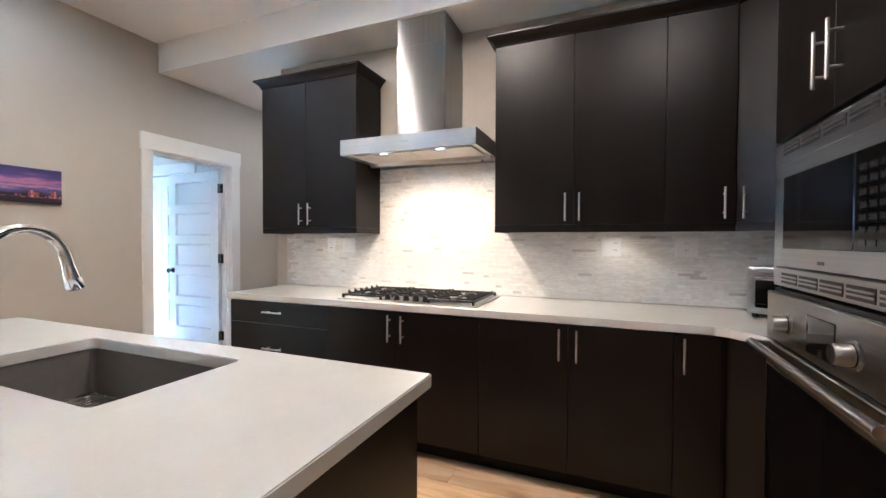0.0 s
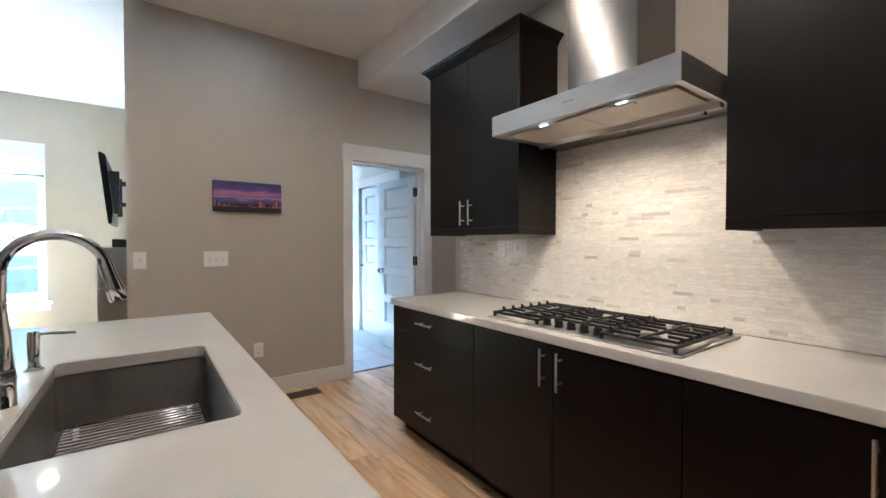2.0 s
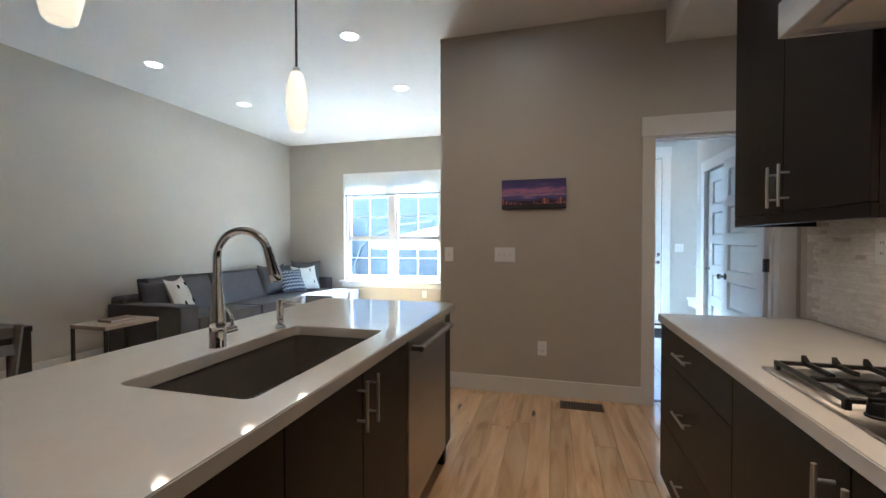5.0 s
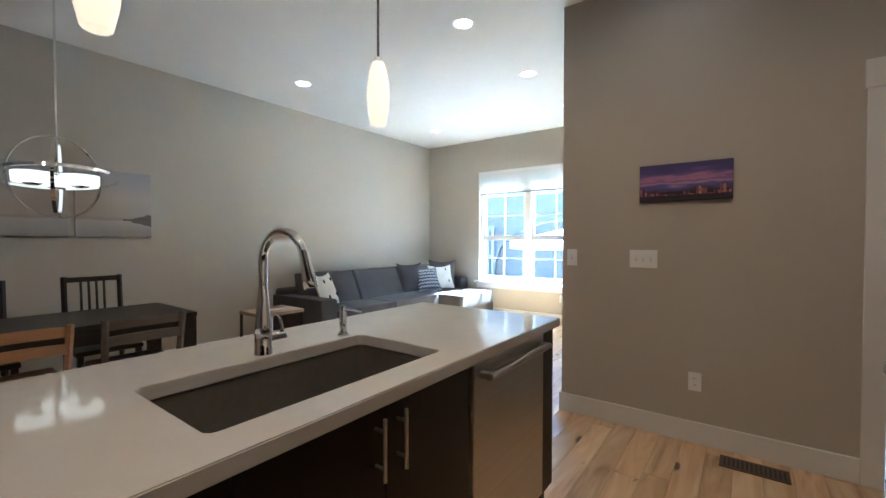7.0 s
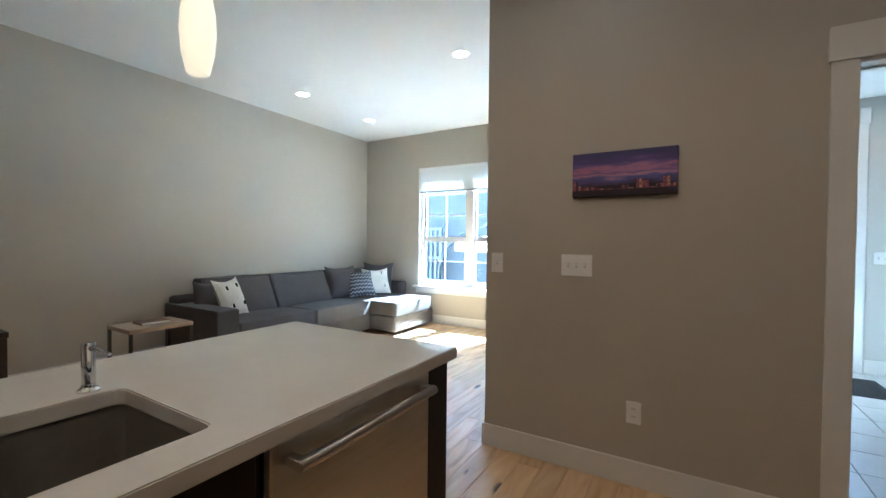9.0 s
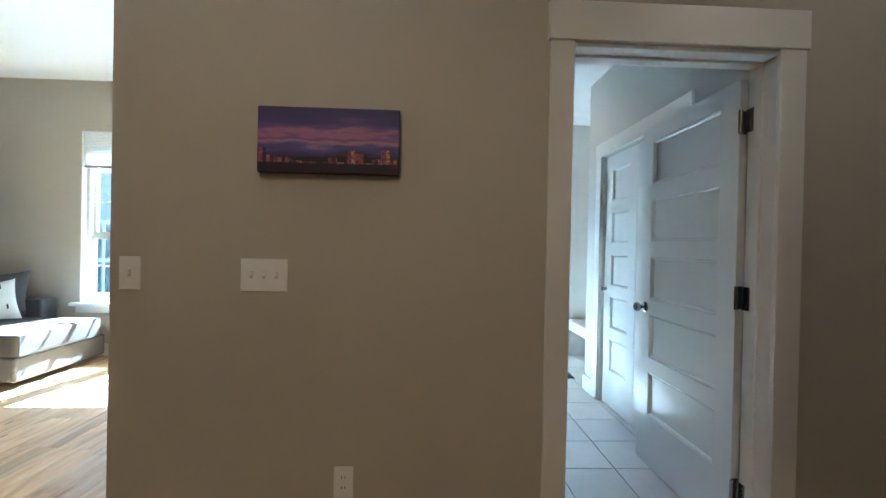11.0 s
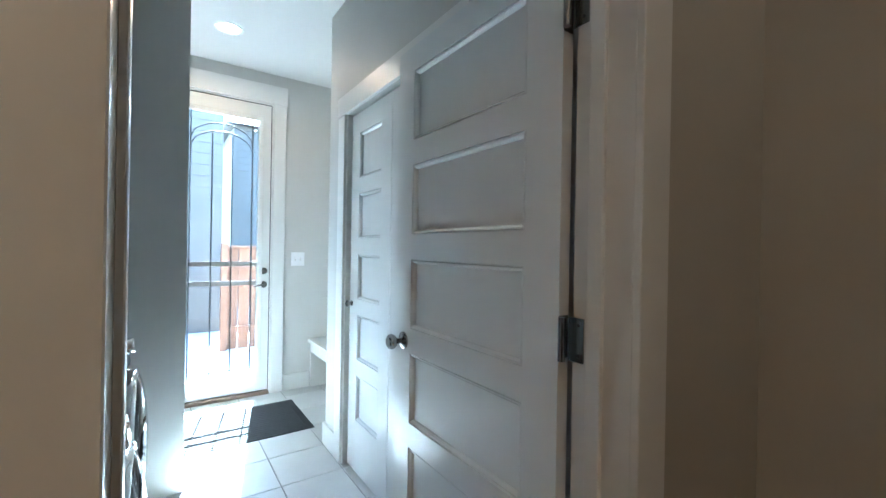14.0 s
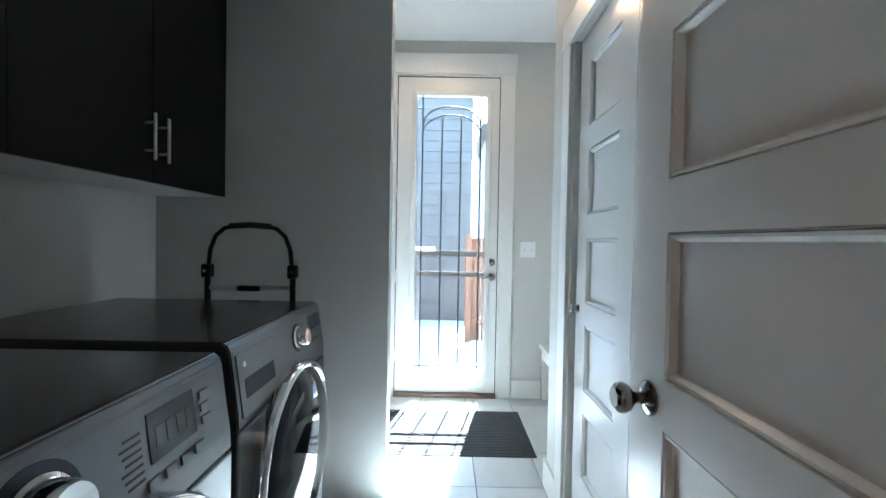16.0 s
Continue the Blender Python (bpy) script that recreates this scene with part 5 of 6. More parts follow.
for y in (gy0 + 0.055, gy1 - 0.055):
    came([(y, gz0), (y, gz1)])
for y in (gy0 + 0.055 + 0.155, gy1 - 0.055 - 0.155):
    came([(y, gz0), (y, gz1 - 0.17)])
for zz in (gz0 + 0.06, gz1 - 0.10):
    came([(gy0, zz), (gy0 + 0.055, zz)])
    came([(gy1 - 0.055, zz), (gy1, zz)])
came([(gy0, gz0 + 0.06), (gy1, gz0 + 0.06)])
yc, hw = (gy0 + gy1) / 2, (gy1 - gy0) / 2 - 0.055
for rise in (0.095, 0.02):
    came([(yc + hw * math.sin(a), gz1 - 0.165 + rise * 0.9 + 0.07 * (math.cos(a * 1.0) - 1) * 2.2) for a in [math.pi * (k / 16 - 0.5) for k in range(17)]])
for zc in (1.135, 0.972):
    bm = bmesh.new()
    bx(bm, XC - 0.004, gy0, zc - 0.020, XC + 0.004, gy1, zc - 0.013)
    bx(bm, XC - 0.004, gy0, zc + 0.013, XC + 0.004, gy1, zc + 0.020)
    for k in range(8):
        y = gy0 + (gy1 - gy0) * k / 7
        bx(bm, XC - 0.003, y - 0.003, zc - 0.013, XC + 0.003, y + 0.003, zc + 0.013)
    bx(bm, XC - 0.002, gy0, zc - 0.013, XC + 0.001, gy1, zc + 0.013)
    part("came_band", bm, M_STONE, pn, "double lead band")
lathe_b = lathe(bmesh.new(), (dx1, 3.388, 1.073), [(0.030, 0), (0.029, 0.008), (0.018, 0.012), (0.016, 0.02)], axis=(1, 0, 0))
part("deadbolt", lathe_b, M_KNOB, t, "satin nickel deadbolt")
bm = lathe(bmesh.new(), (dx1, 3.388, 0.955), [(0.030, 0), (0.028, 0.010), (0.012, 0.014), (0.011, 0.045)], axis=(1, 0, 0))
tube(bm, [(dx1 + 0.045, 3.392, 0.957), (dx1 + 0.050, 3.36, 0.955), (dx1 + 0.046, 3.30, 0.945)], 0.008, radii=[0.010, 0.009, 0.007])
part("lever", bm, M_KNOB, t, "satin nickel lever handle")
for z in (0.32, 0.95, 1.62, 2.25):
    part("hinge", box(XD - 0.02, y0 - 0.012, z - 0.05, XD - 0.006, y0 + 0.002, z + 0.05, bev=0.002), M_NICKEL, t)
structure("sill_back_door", box(XD - 0.2, B_Y0 + 0.013, -0.005, XD + 0.03, B_Y1 - 0.013, 0.028, bev=0.004), pbr("bronze_sill", (0.16, 0.11, 0.08), (0.2, 0.14, 0.1), 10, 0.45, 0.3), "brown metal door sill", "sill")
wall_plate("light_switch", (XD, 3.672, 1.178), 0.118, 0.122, (1, 0, 0), [("toggle", -0.023), ("toggle", 0.023)], "white double toggle switch plate by the back door", "switch")
t = thing("door_mat", (-6.62, 3.09, 0.0), "charcoal ribbed rubber door mat", "mat")
part("border", box(-6.94, 2.62, 0.0005, -6.31, 3.568, 0.006, bev=0.002), M_MAT, t)
for i in range(17):
    for j in range(2):
        bm = bmesh.new()
        x = -6.90 + i * 0.034
        prism(bm, [(x, 2.66 + j * 0.44), (x + 0.014, 2.66 + j * 0.44), (x + 0.014, 3.08 + j * 0.44), (x, 3.08 + j * 0.44)], 0.0055, 0.0085)
        part("rib", bm, M_MAT, t)
# bench
t = thing("bench", (-6.63, 4.03, 0), "white painted built-in bench beside the back door", "bench")
bm = bmesh.new()
bx(bm, XD + 0.002, 3.80, 0, XD + 0.03, 4.278, 0.405)
bx(bm, -6.085, 3.80, 0, -6.056, 4.278, 0.405)
bx(bm, XD + 0.03, 3.80, 0.32, -6.085, 3.82, 0.405)
part("frame", bm, M_TRIM, t)
part("seat", box(XD + 0.001, 3.775, 0.405, -6.057, 4.279, 0.44, bev=0.004), M_TRIM, t)


def front_loader(x0, x1, yf, label, washer):
    """A front-loading machine: top, body, sloped control panel, round door with chrome ring."""
    t = thing("washing_machine" if washer else "tumble_dryer", ((x0 + x1) / 2, yf - 0.4, 0.0), label, "washing machine" if washer else "dryer")
    yb, zt = 1.72, 0.985
    part("body", box(x0 + 0.004, yb, 0.03, x1 - 0.004, yf - 0.05, 0.955, bev=0.008, seg=2), M_WASH, t)
    part("top", box(x0, yb - 0.005, 0.952, x1, yf - 0.035, zt, bev=0.010, seg=3), M_WASHT, t, "dark grey enamel top")
    bm = prism(bmesh.new(), [(yf - 0.05, 0.775), (yf - 0.002, 0.775), (yf - 0.004, 0.82), (yf - 0.024, 0.965), (yf - 0.034, 0.982), (yf - 0.05, 0.984)], x0 + 0.001, x1 - 0.001, "x")
    bmesh.ops.bevel(bm, geom=bm.edges[:], offset=0.004, segments=2, affect="EDGES")
    cp = part("control_panel", bm, M_WASH, t)
    part("front", box(x0 + 0.002, yf - 0.052, 0.16, x1 - 0.002, yf, 0.772, bev=0.006, seg=2), M_WASH, t)
    part("plinth", box(x0 + 0.004, yf - 0.06, 0.01, x1 - 0.004, yf - 0.02, 0.155, bev=0.004), M_WASHT, t)
    cx, cz = (x0 + x1) / 2, 0.555
    R = 0.285
    d = part("door", lathe(bmesh.new(), (cx, yf, cz), [(R, 0), (R, 0.022), (R * 0.99, 0.032), (R * 0.97, 0.037), (R * 0.945, 0.037), (R * 0.93, 0.030)], axis=(0, 1, 0), n=48), M_CHROME, t, "chrome-ringed round door")
    part("window", lathe(bmesh.new(), (cx, yf + 0.026, cz), [(R * 0.94, 0), (R * 0.90, 0.012), (R * 0.75, 0.026), (R * 0.5, 0.037), (R * 0.25, 0.043), (R * 0.08, 0.044)], axis=(0, 1, 0), n=48), M_BGLASS, d, "dark bulging door glass")

    def on_panel(z):
        return yf - 0.004 - (z - 0.82) * 0.138
    kx = cx + (0.075 if washer else -0.075)
    k = part("dial", lathe(bmesh.new(), (kx, on_panel(0.902) - 0.003, 0.902), [(0.047, 0), (0.047, 0.010), (0.041, 0.013), (0.039, 0.030), (0.037, 0.044), (0.033, 0.049)] if washer else [(0.038, 0), (0.038, 0.008), (0.031, 0.011), (0.029, 0.038), (0.026, 0.042)], axis=(0, 1, 0.138), n=32), M_CHROME, cp, "chrome program dial")
    part("dial_ring", lathe(bmesh.new(), (kx, on_panel(0.902) - 0.002, 0.902), [(0.062, 0), (0.062, 0.003)] if washer else [(0.046, 0), (0.046, 0.003)], axis=(0, 1, 0.138), n=32), M_DKMETAL, k)

    def chip(name, xa, xb, za, zb, h, mat, lab=""):
        bm = prism(bmesh.new(), [(on_panel(za) - 0.002, za), (on_panel(za) + h, za), (on_panel(zb) + h, zb), (on_panel(zb) - 0.002, zb)], xa, xb, "x")
        return part(name, bm, mat, cp, lab)
    # panel seen from the aisle: drawer towards +x, display towards -x
    if washer:
        chip("display", kx - 0.055 - 0.245, kx - 0.055 - 0.125, 0.865, 0.945, 0.002, M_DISPLAY, "dark display window")
        for j in range(4):
            chip("segment", kx - 0.055 - 0.235 + j * 0.026, kx - 0.055 - 0.218 + j * 0.026, 0.885, 0.92, 0.0026, M_WASHT)
        for j in range(4):
            chip("button", kx - 0.055 - 0.26 + j * 0.04, kx - 0.055 - 0.232 + j * 0.04, 0.828, 0.844, 0.004, M_WASH)
        for j in range(3):
            chip("button", kx - 0.055 - 0.29, kx - 0.055 - 0.262, 0.87 + j * 0.024, 0.884 + j * 0.024, 0.004, M_WASH)
        for j in range(7):
            chip("program_mark", kx - 0.055 - 0.11, kx - 0.055 - 0.075 + 0.004 * (j % 3), 0.85 + j * 0.012, 0.854 + j * 0.012, 0.0008, M_WASHT)
        part("power_button", lathe(bmesh.new(), (kx - 0.075, on_panel(0.838), 0.835), [(0.013, 0), (0.013, 0.004), (0.009, 0.005)], axis=(0, 1, 0.138)), M_CHROME, cp)
        chip("drawer_pull", x1 - 0.19, x1 - 0.04, 0.83, 0.93, 0.003, M_WASH)
    else:
        d = chip("drawer", x1 - 0.235, x1 - 0.02, 0.80, 0.95, 0.003, M_WASH)
        # Raised black chip gives the shade of a finger recess that isn't cut in.
        chip("drawer_recess", x1 - 0.215, x1 - 0.045, 0.838, 0.886, 0.0036, M_BLACK, "flat black chip in place of the shaded finger recess of the drawer")
        chip("maker_mark", x1 - 0.06, x1 - 0.048, 0.915, 0.927, 0.0036, M_PLASTIC)
        chip("display", x0 + 0.03, x0 + 0.15, 0.90, 0.95, 0.002, M_DISPLAY, "dark display window")
        for j in range(5):
            chip("button", x0 + 0.03 + j * 0.028, x0 + 0.05 + j * 0.028, 0.855, 0.868, 0.004, M_WASH)
        part("power_button", lathe(bmesh.new(), (kx + 0.045, on_panel(0.832), 0.83), [(0.010, 0), (0.010, 0.004)], axis=(0, 1, 0.138)), M_CHROME, cp)
    for x in (x0 + 0.06, x1 - 0.06):
        for y in (yb + 0.08, yf - 0.10):
            part("foot", cyl(bmesh.new(), (x, y, 0.0), (x, y, 0.035), 0.025, n=12), M_BLACK, t)
    return t


front_loader(-5.612, -4.932, 2.545, "graphite grey front-loading dryer with chrome-ringed door", False)
front_loader(-4.866, -4.186, 2.565, "graphite grey front-loading washing machine with chrome dial", True)

# laundry wall cabinets
for x0, x1, doors in ((XP + 0.002, -4.945, ((-5.906, -5.427, -5.462), (-5.427, -4.945, -5.392))), (-4.945, WB - 0.02, ((-4.945, -4.475, -4.51), (-4.475, WB - 0.02, -4.44)))):
    t = thing("wall_cabinet", ((x0 + x1) / 2, 1.82, 1.42), "dark espresso wall cabinet above the laundry machines", "cabinet", "laundry wall cabinets")
    part("body", box(x0, YL + 0.001, 1.425, x1, 1.965, 2.55), M_ESP, t)
    part("bottom_panel", box(x0 + 0.002, YL + 0.002, 1.4215, x1 - 0.002, 1.955, 1.4248), M_TRIM, t, "white underside panel")
    for a, b, h in doors:
        d = part("door", box(a + 0.0015, 1.9655, 1.4225, b - 0.0015, 1.985, 2.548, bev=0.0015), M_ESP, t)
        bar_pull(d, (h, 2.019, 1.575), (0, 0, 1), (0, 1, 0))

# folded cart handle standing behind the dryer
t = thing("folding_cart", (-5.77, 2.16, 0.0), "folded hand cart with black tubular handle leaning by the wall", "cart")
xa, ya, yb2 = -5.80, 1.965, 2.345
pts = [(xa, ya, 0.95), (xa, ya, 1.06)]
up = [(xa, ya + 0.004, 1.10), (xa, ya + 0.012, 1.18), (xa, ya + 0.035, 1.24), (xa, ya + 0.075, 1.275), (xa, ya + 0.13, 1.288)]
pts = up + [(xa, ya + yb2 - p[1], p[2]) for p in up[::-1]]
part("handle", tube(bmesh.new(), pts, 0.0095), M_BLACK, t, "black rounded handle tube")
part("grip", tube(bmesh.new(), [(xa, ya + 0.10, 1.284), (xa, ya + 0.19, 1.290), (xa, yb2 - 0.10, 1.284)], 0.0135), M_IRON, t, "foam grip")
for y in (ya, yb2):
    part("leg", tube(bmesh.new(), [(xa, y, 0.0), (xa, y, 1.11)], 0.0125), M_BLACK, t)
    part("clamp", box(xa - 0.022, y - 0.02, 1.055, xa + 0.022, y + 0.02, 1.115, bev=0.008, seg=2), M_BLACK, t)
    part("bolt", lathe(bmesh.new(), (xa + 0.022, y, 1.085), [(0.009, 0), (0.007, 0.006)], axis=(1, 0, 0), n=12), M_CHROME, t)
part("cross_tube", box(xa - 0.012, ya + 0.012, 1.0, xa + 0.012, yb2 - 0.012, 1.022, bev=0.004), M_NICKEL, t, "silver cross bar")
part("release", box(xa + 0.008, ya + 0.14, 0.998, xa + 0.022, ya + 0.24, 1.02, bev=0.004), M_BLACK, t)

# ---- living room ----
t = thing("window_1", (XW - 0.08, -0.88, W_Z0), "white double window with divided panes and a half-raised shade", "window")
tagged(t, kind="structure")
ym = (W_Y0 + W_Y1) / 2
bm = bmesh.new()
fx0, fx1 = XW - 0.15, XW - 0.06
bx(bm, fx0, W_Y0, W_Z0, fx1, W_Y0 + 0.05, W_Z1)
bx(bm, fx0, W_Y1 - 0.05, W_Z0, fx1, W_Y1, W_Z1)
bx(bm, fx0, W_Y0 + 0.05, W_Z0, fx1, W_Y1 - 0.05, W_Z0 + 0.05)
bx(bm, fx0, W_Y0 + 0.05, W_Z1 - 0.05, fx1, W_Y1 - 0.05, W_Z1)
bx(bm, fx0, ym - 0.055, W_Z0 + 0.05, fx1, ym + 0.055, W_Z1 - 0.05)
part("window_frame", bm, M_TRIM, t)
bm = bmesh.new()
bx(bm, XW - 0.06, W_Y0 - 0.001, W_Z0, XW + 0.0, W_Y0 + 0.012, W_Z1)
bx(bm, XW - 0.06, W_Y1 - 0.012, W_Z0, XW + 0.0, W_Y1 + 0.001, W_Z1)
bx(bm, XW - 0.06, W_Y0 + 0.012, W_Z1 - 0.012, XW + 0.0, W_Y1 - 0.012, W_Z1 + 0.001)
part("reveal", bm, M_TRIM, t)
part("window_sill", box(XW - 0.06, W_Y0 - 0.06, W_Z0 - 0.03, XW + 0.075, W_Y1 + 0.06, W_Z0 + 0.006, bev=0.006, seg=2), M_TRIM, t)
part("apron", box(XW, W_Y0 - 0.03, W_Z0 - 0.11, XW + 0.018, W_Y1 + 0.03, W_Z0 - 0.03, bev=0.002), M_TRIM, t)
for s0, s1 in ((W_Y0 + 0.05, ym - 0.055), (ym + 0.055, W_Y1 - 0.05)):
    zm = 1.335
    for lo, hi, xo in ((W_Z0 + 0.05, zm, 0.0), (zm, W_Z1 - 0.05, -0.03)):
        bm = bmesh.new()
        xa, xb = XW - 0.115 + xo, XW - 0.08 + xo
        bx(bm, xa, s0, lo, xb, s0 + 0.04, hi)
        bx(bm, xa, s1 - 0.04, lo, xb, s1, hi)
        bx(bm, xa, s0 + 0.04, lo, xb, s1 - 0.04, lo + 0.045)
        bx(bm, xa, s0 + 0.04, hi - 0.04, xb, s1 - 0.04, hi)
        sh = part("sash", bm, M_TRIM, t)
        p = part("pane", box(xa + 0.014, s0 + 0.035, lo + 0.04, xa + 0.018, s1 - 0.035, hi - 0.035), M_GLASS, sh)
        p.visible_shadow = False
        my = (s0 + s1) / 2
        part("muntin", box(xa + 0.008, my - 0.009, lo + 0.045, xa + 0.024, my + 0.009, hi - 0.04), M_TRIM, sh)
        nz = 1 if hi < 1.4 else 2
        for k in range(1, nz + 1):
            mz = lo + 0.045 + (hi - lo - 0.085) * k / (nz + 1)
            part("muntin", box(xa + 0.009, s0 + 0.04, mz - 0.009, xa + 0.023, s1 - 0.04, mz + 0.009), M_TRIM, sh)
t = thing("window_shade", (XW - 0.03, ym, 2.09), "white cellular window shade, half raised", "shade")
part("head_rail", box(XW - 0.055, W_Y0 + 0.014, W_Z1 - 0.045, XW - 0.008, W_Y1 - 0.014, W_Z1 - 0.0125, bev=0.003), M_PLASTIC, t)
bm = bmesh.new()
nf = 20
za, zb = 2.108, W_Z1 - 0.045
for side in (0, 1):
    cols = []
    for k in range(2 * nf + 1):
        z = za + (zb - za) * k / (2 * nf)
        x = XW - 0.03 + (0.012 if k % 2 else 0.004) * (1 if side else -1)
        cols.append((bm.verts.new((x, W_Y0 + 0.016, z)), bm.verts.new((x, W_Y1 - 0.016, z))))
    for a, b in zip(cols, cols[1:]):
        bm.faces.new((a[0], a[1], b[1], b[0]))
shade_m, st, sb = shader("translucent_shade")
tl, mxs = st.nodes.new("ShaderNodeBsdfTranslucent"), st.nodes.new("ShaderNodeMixShader")
tl.inputs[0].default_value = (0.85, 0.85, 0.83, 1)
sb.inputs["Base Color"].default_value = (0.8, 0.8, 0.78, 1)
sb.inputs["Roughness"].default_value = 0.9
mxs.inputs[0].default_value = 0.22
st.links.new(sb.outputs[0], mxs.inputs[1])
st.links.new(tl.outputs[0], mxs.inputs[2])
st.links.new(mxs.outputs[0], st.nodes["Material Output"].inputs[0])
part("pleats", bm, shade_m, t)
part("bottom_rail", box(XW - 0.05, W_Y0 + 0.014, 2.088, XW - 0.012, W_Y1 - 0.014, 2.11, bev=0.003), M_STONE, t)
wall_plate("wall_outlet", (XW, -0.27, 0.38), 0.073, 0.118, (1, 0, 0), [("socket", 0)], "white duplex outlet under the window", "outlet")


def cushion(name, parent, x0, y0, z0, x1, y1, z1, material=None, puff=0.03, label="", lean=0.0, taper=0.0, slump=0.0):
    """A soft block with tight rounded edges, swollen faces and a little unevenness; lean tips it back, taper thins its top."""
    bm = bmesh.new()
    n = 11
    c = Vector(((x0 + x1) / 2, (y0 + y1) / 2, (z0 + z1) / 2))
    h = Vector(((x1 - x0) / 2, (y1 - y0) / 2, (z1 - z0) / 2))
    bmesh.ops.create_cube(bm, size=2)
    bmesh.ops.subdivide_edges(bm, edges=bm.edges[:], cuts=n, use_grid_fill=True)
    for v in bm.verts:
        q = Vector([math.copysign(1 - (1 - abs(u)) ** 1.9, u) for u in v.co])
        ends = sum(abs(u) > 0.999 for u in q)
        d = Vector([q[i] * h[i] - (math.copysign(0.010 * (ends - 1), q[i]) if abs(q[i]) > 0.999 and ends > 1 else 0) for i in range(3)])
        up_ = (q.z + 1) / 2
        d.y = d.y * (1 - taper * up_) - lean * up_
        d.z -= slump * (1 - q.x ** 2) * up_
        for i in range(3):
            o = [k for k in range(3) if k != i]
            if abs(q[i]) > 0.99:
                d[i] += math.copysign(puff * (1 - q[o[0]] ** 2) * (1 - q[o[1]] ** 2), q[i])
        w = noise.noise((c + d) * 4.0) * 0.008
        v.co = c + d + Vector((w, w, w * 0.6))
    for f in bm.faces:
        f.smooth = True
    return part(name, bm, material or M_SOFA, parent, label)


t = thing("sofa", (-5.3, -2.35, 0), "charcoal grey fabric sectional sofa with chaise", "sofa")
bm = bmesh.new()
bx(bm, -6.88, -2.82, 0.05, -3.74, -1.86, 0.27, bev=0.02, seg=2)
part("base", bm, M_SOFA, t)
part("chaise_base", box(-6.88, -1.862, 0.05, -5.90, -1.41, 0.27, bev=0.02, seg=2), M_SOFA, t)
cushion("arm", t, -3.92, -2.83, 0.05, -3.70, -1.84, 0.605, puff=0.006)
cushion("arm", t, -6.97, -2.83, 0.05, -6.78, -2.0, 0.64, puff=0.006)
part("back", box(-6.88, -2.86, 0.05, -3.74, -2.64, 0.68, bev=0.04, seg=3), M_SOFA, t)
for a, b in ((-4.90, -3.92), (-5.90, -4.91)):
    cushion("seat_cushion", t, a, -2.66, 0.27, b, -1.83, 0.455, puff=0.008)
cushion("chaise_cushion", t, -6.80, -2.66, 0.27, -5.90, -1.39, 0.455, puff=0.008)
for a, b, sl in ((-4.78, -3.94, 0.012), (-5.70, -4.80, 0.02), (-6.66, -5.72, 0.012)):
    cushion("back_cushion", t, a, -2.66, 0.45, b, -2.37, 0.86, puff=0.022, lean=0.13, taper=0.45, slump=sl)
for x in (-3.8, -5.0, -6.8):
    for y in (-2.75, -1.93):
        part("foot", cyl(bmesh.new(), (x, y, 0.0), (x, y, 0.055), 0.025, 0.03, n=10), M_BLACK, t)


def pillow(name, c, size, yaw, tilt, material, label, marks=None):
    """A square scatter pillow with pinched corners."""
    bm = bmesh.new()
    bmesh.ops.create_grid(bm, x_segments=14, y_segments=14, size=1)
    for v in bm.verts:
        e = (1 - v.co.x ** 2) * (1 - v.co.y ** 2)
        v.co = Vector((v.co.x * size / 2 * (1 - 0.10 * (1 - v.co.y ** 2)), 0.075 * e ** 0.5, v.co.y * size / 2 * (1 - (0.20 if v.co.y > 0 else 0.08) * (1 - v.co.x ** 2))))
    back = bmesh.ops.duplicate(bm, geom=bm.verts[:] + bm.edges[:] + bm.faces[:])
    for g in back["geom"]:
        if isinstance(g, bmesh.types.BMVert):
            g.co.y *= -1
    bmesh.ops.remove_doubles(bm, verts=bm.verts[:], dist=0.0005)
    for f in bm.faces:
        f.smooth = True
    t = thing(name, c, label, "pillow", "sofa pillows")
    ob = link_mesh("cover", bm, material)
    ob.parent = t
    BASE[ob] = Vector((0, 0, 0))
    if marks:
        for mx, mz in marks:
            b2 = box(mx - 0.004, -0.074, mz - 0.022, mx + 0.004, -0.055, mz + 0.022)
            o2 = link_mesh("stitch", b2, M_BLACK)
            o2.parent = ob
            BASE[o2] = Vector((0, 0, 0))
        for mx, mz in marks:
            b2 = box(mx - 0.004, 0.055, mz - 0.022, mx + 0.004, 0.074, mz + 0.022)
            o2 = link_mesh("stitch", b2, M_BLACK)
            o2.parent = ob
    t.matrix_basis = pose(*c, tilt, 0, yaw)
    return t


MK = [(-0.10, 0.09), (0.08, 0.11), (0.0, -0.02), (-0.09, -0.11), (0.11, -0.10)]
pillow("pillow", (-4.10, -2.28, 0.67), 0.44, 205, -22, M_PILW, "cream pillow with short black stitches on the sofa", MK)
pillow("pillow", (-3.99, -2.42, 0.66), 0.40, 150, -25, M_SOFA, "charcoal pillow matching the sofa")
pillow("pillow", (-5.93, -2.42, 0.69), 0.50, 165, -22, M_SOFA, "large charcoal pillow leaning on the sofa back")
pillow("pillow", (-6.17, -2.27, 0.655), 0.44, 158, -30, M_PILB, "navy zigzag patterned pillow on the sofa")
pillow("pillow", (-6.47, -2.22, 0.67), 0.44, 150, -26, M_PILW, "cream pillow with black stitches against the sofa back", MK)
pillow("pillow", (-6.68, -2.36, 0.71), 0.50, 120, -16, M_SOFA, "large charcoal pillow in the sofa corner")

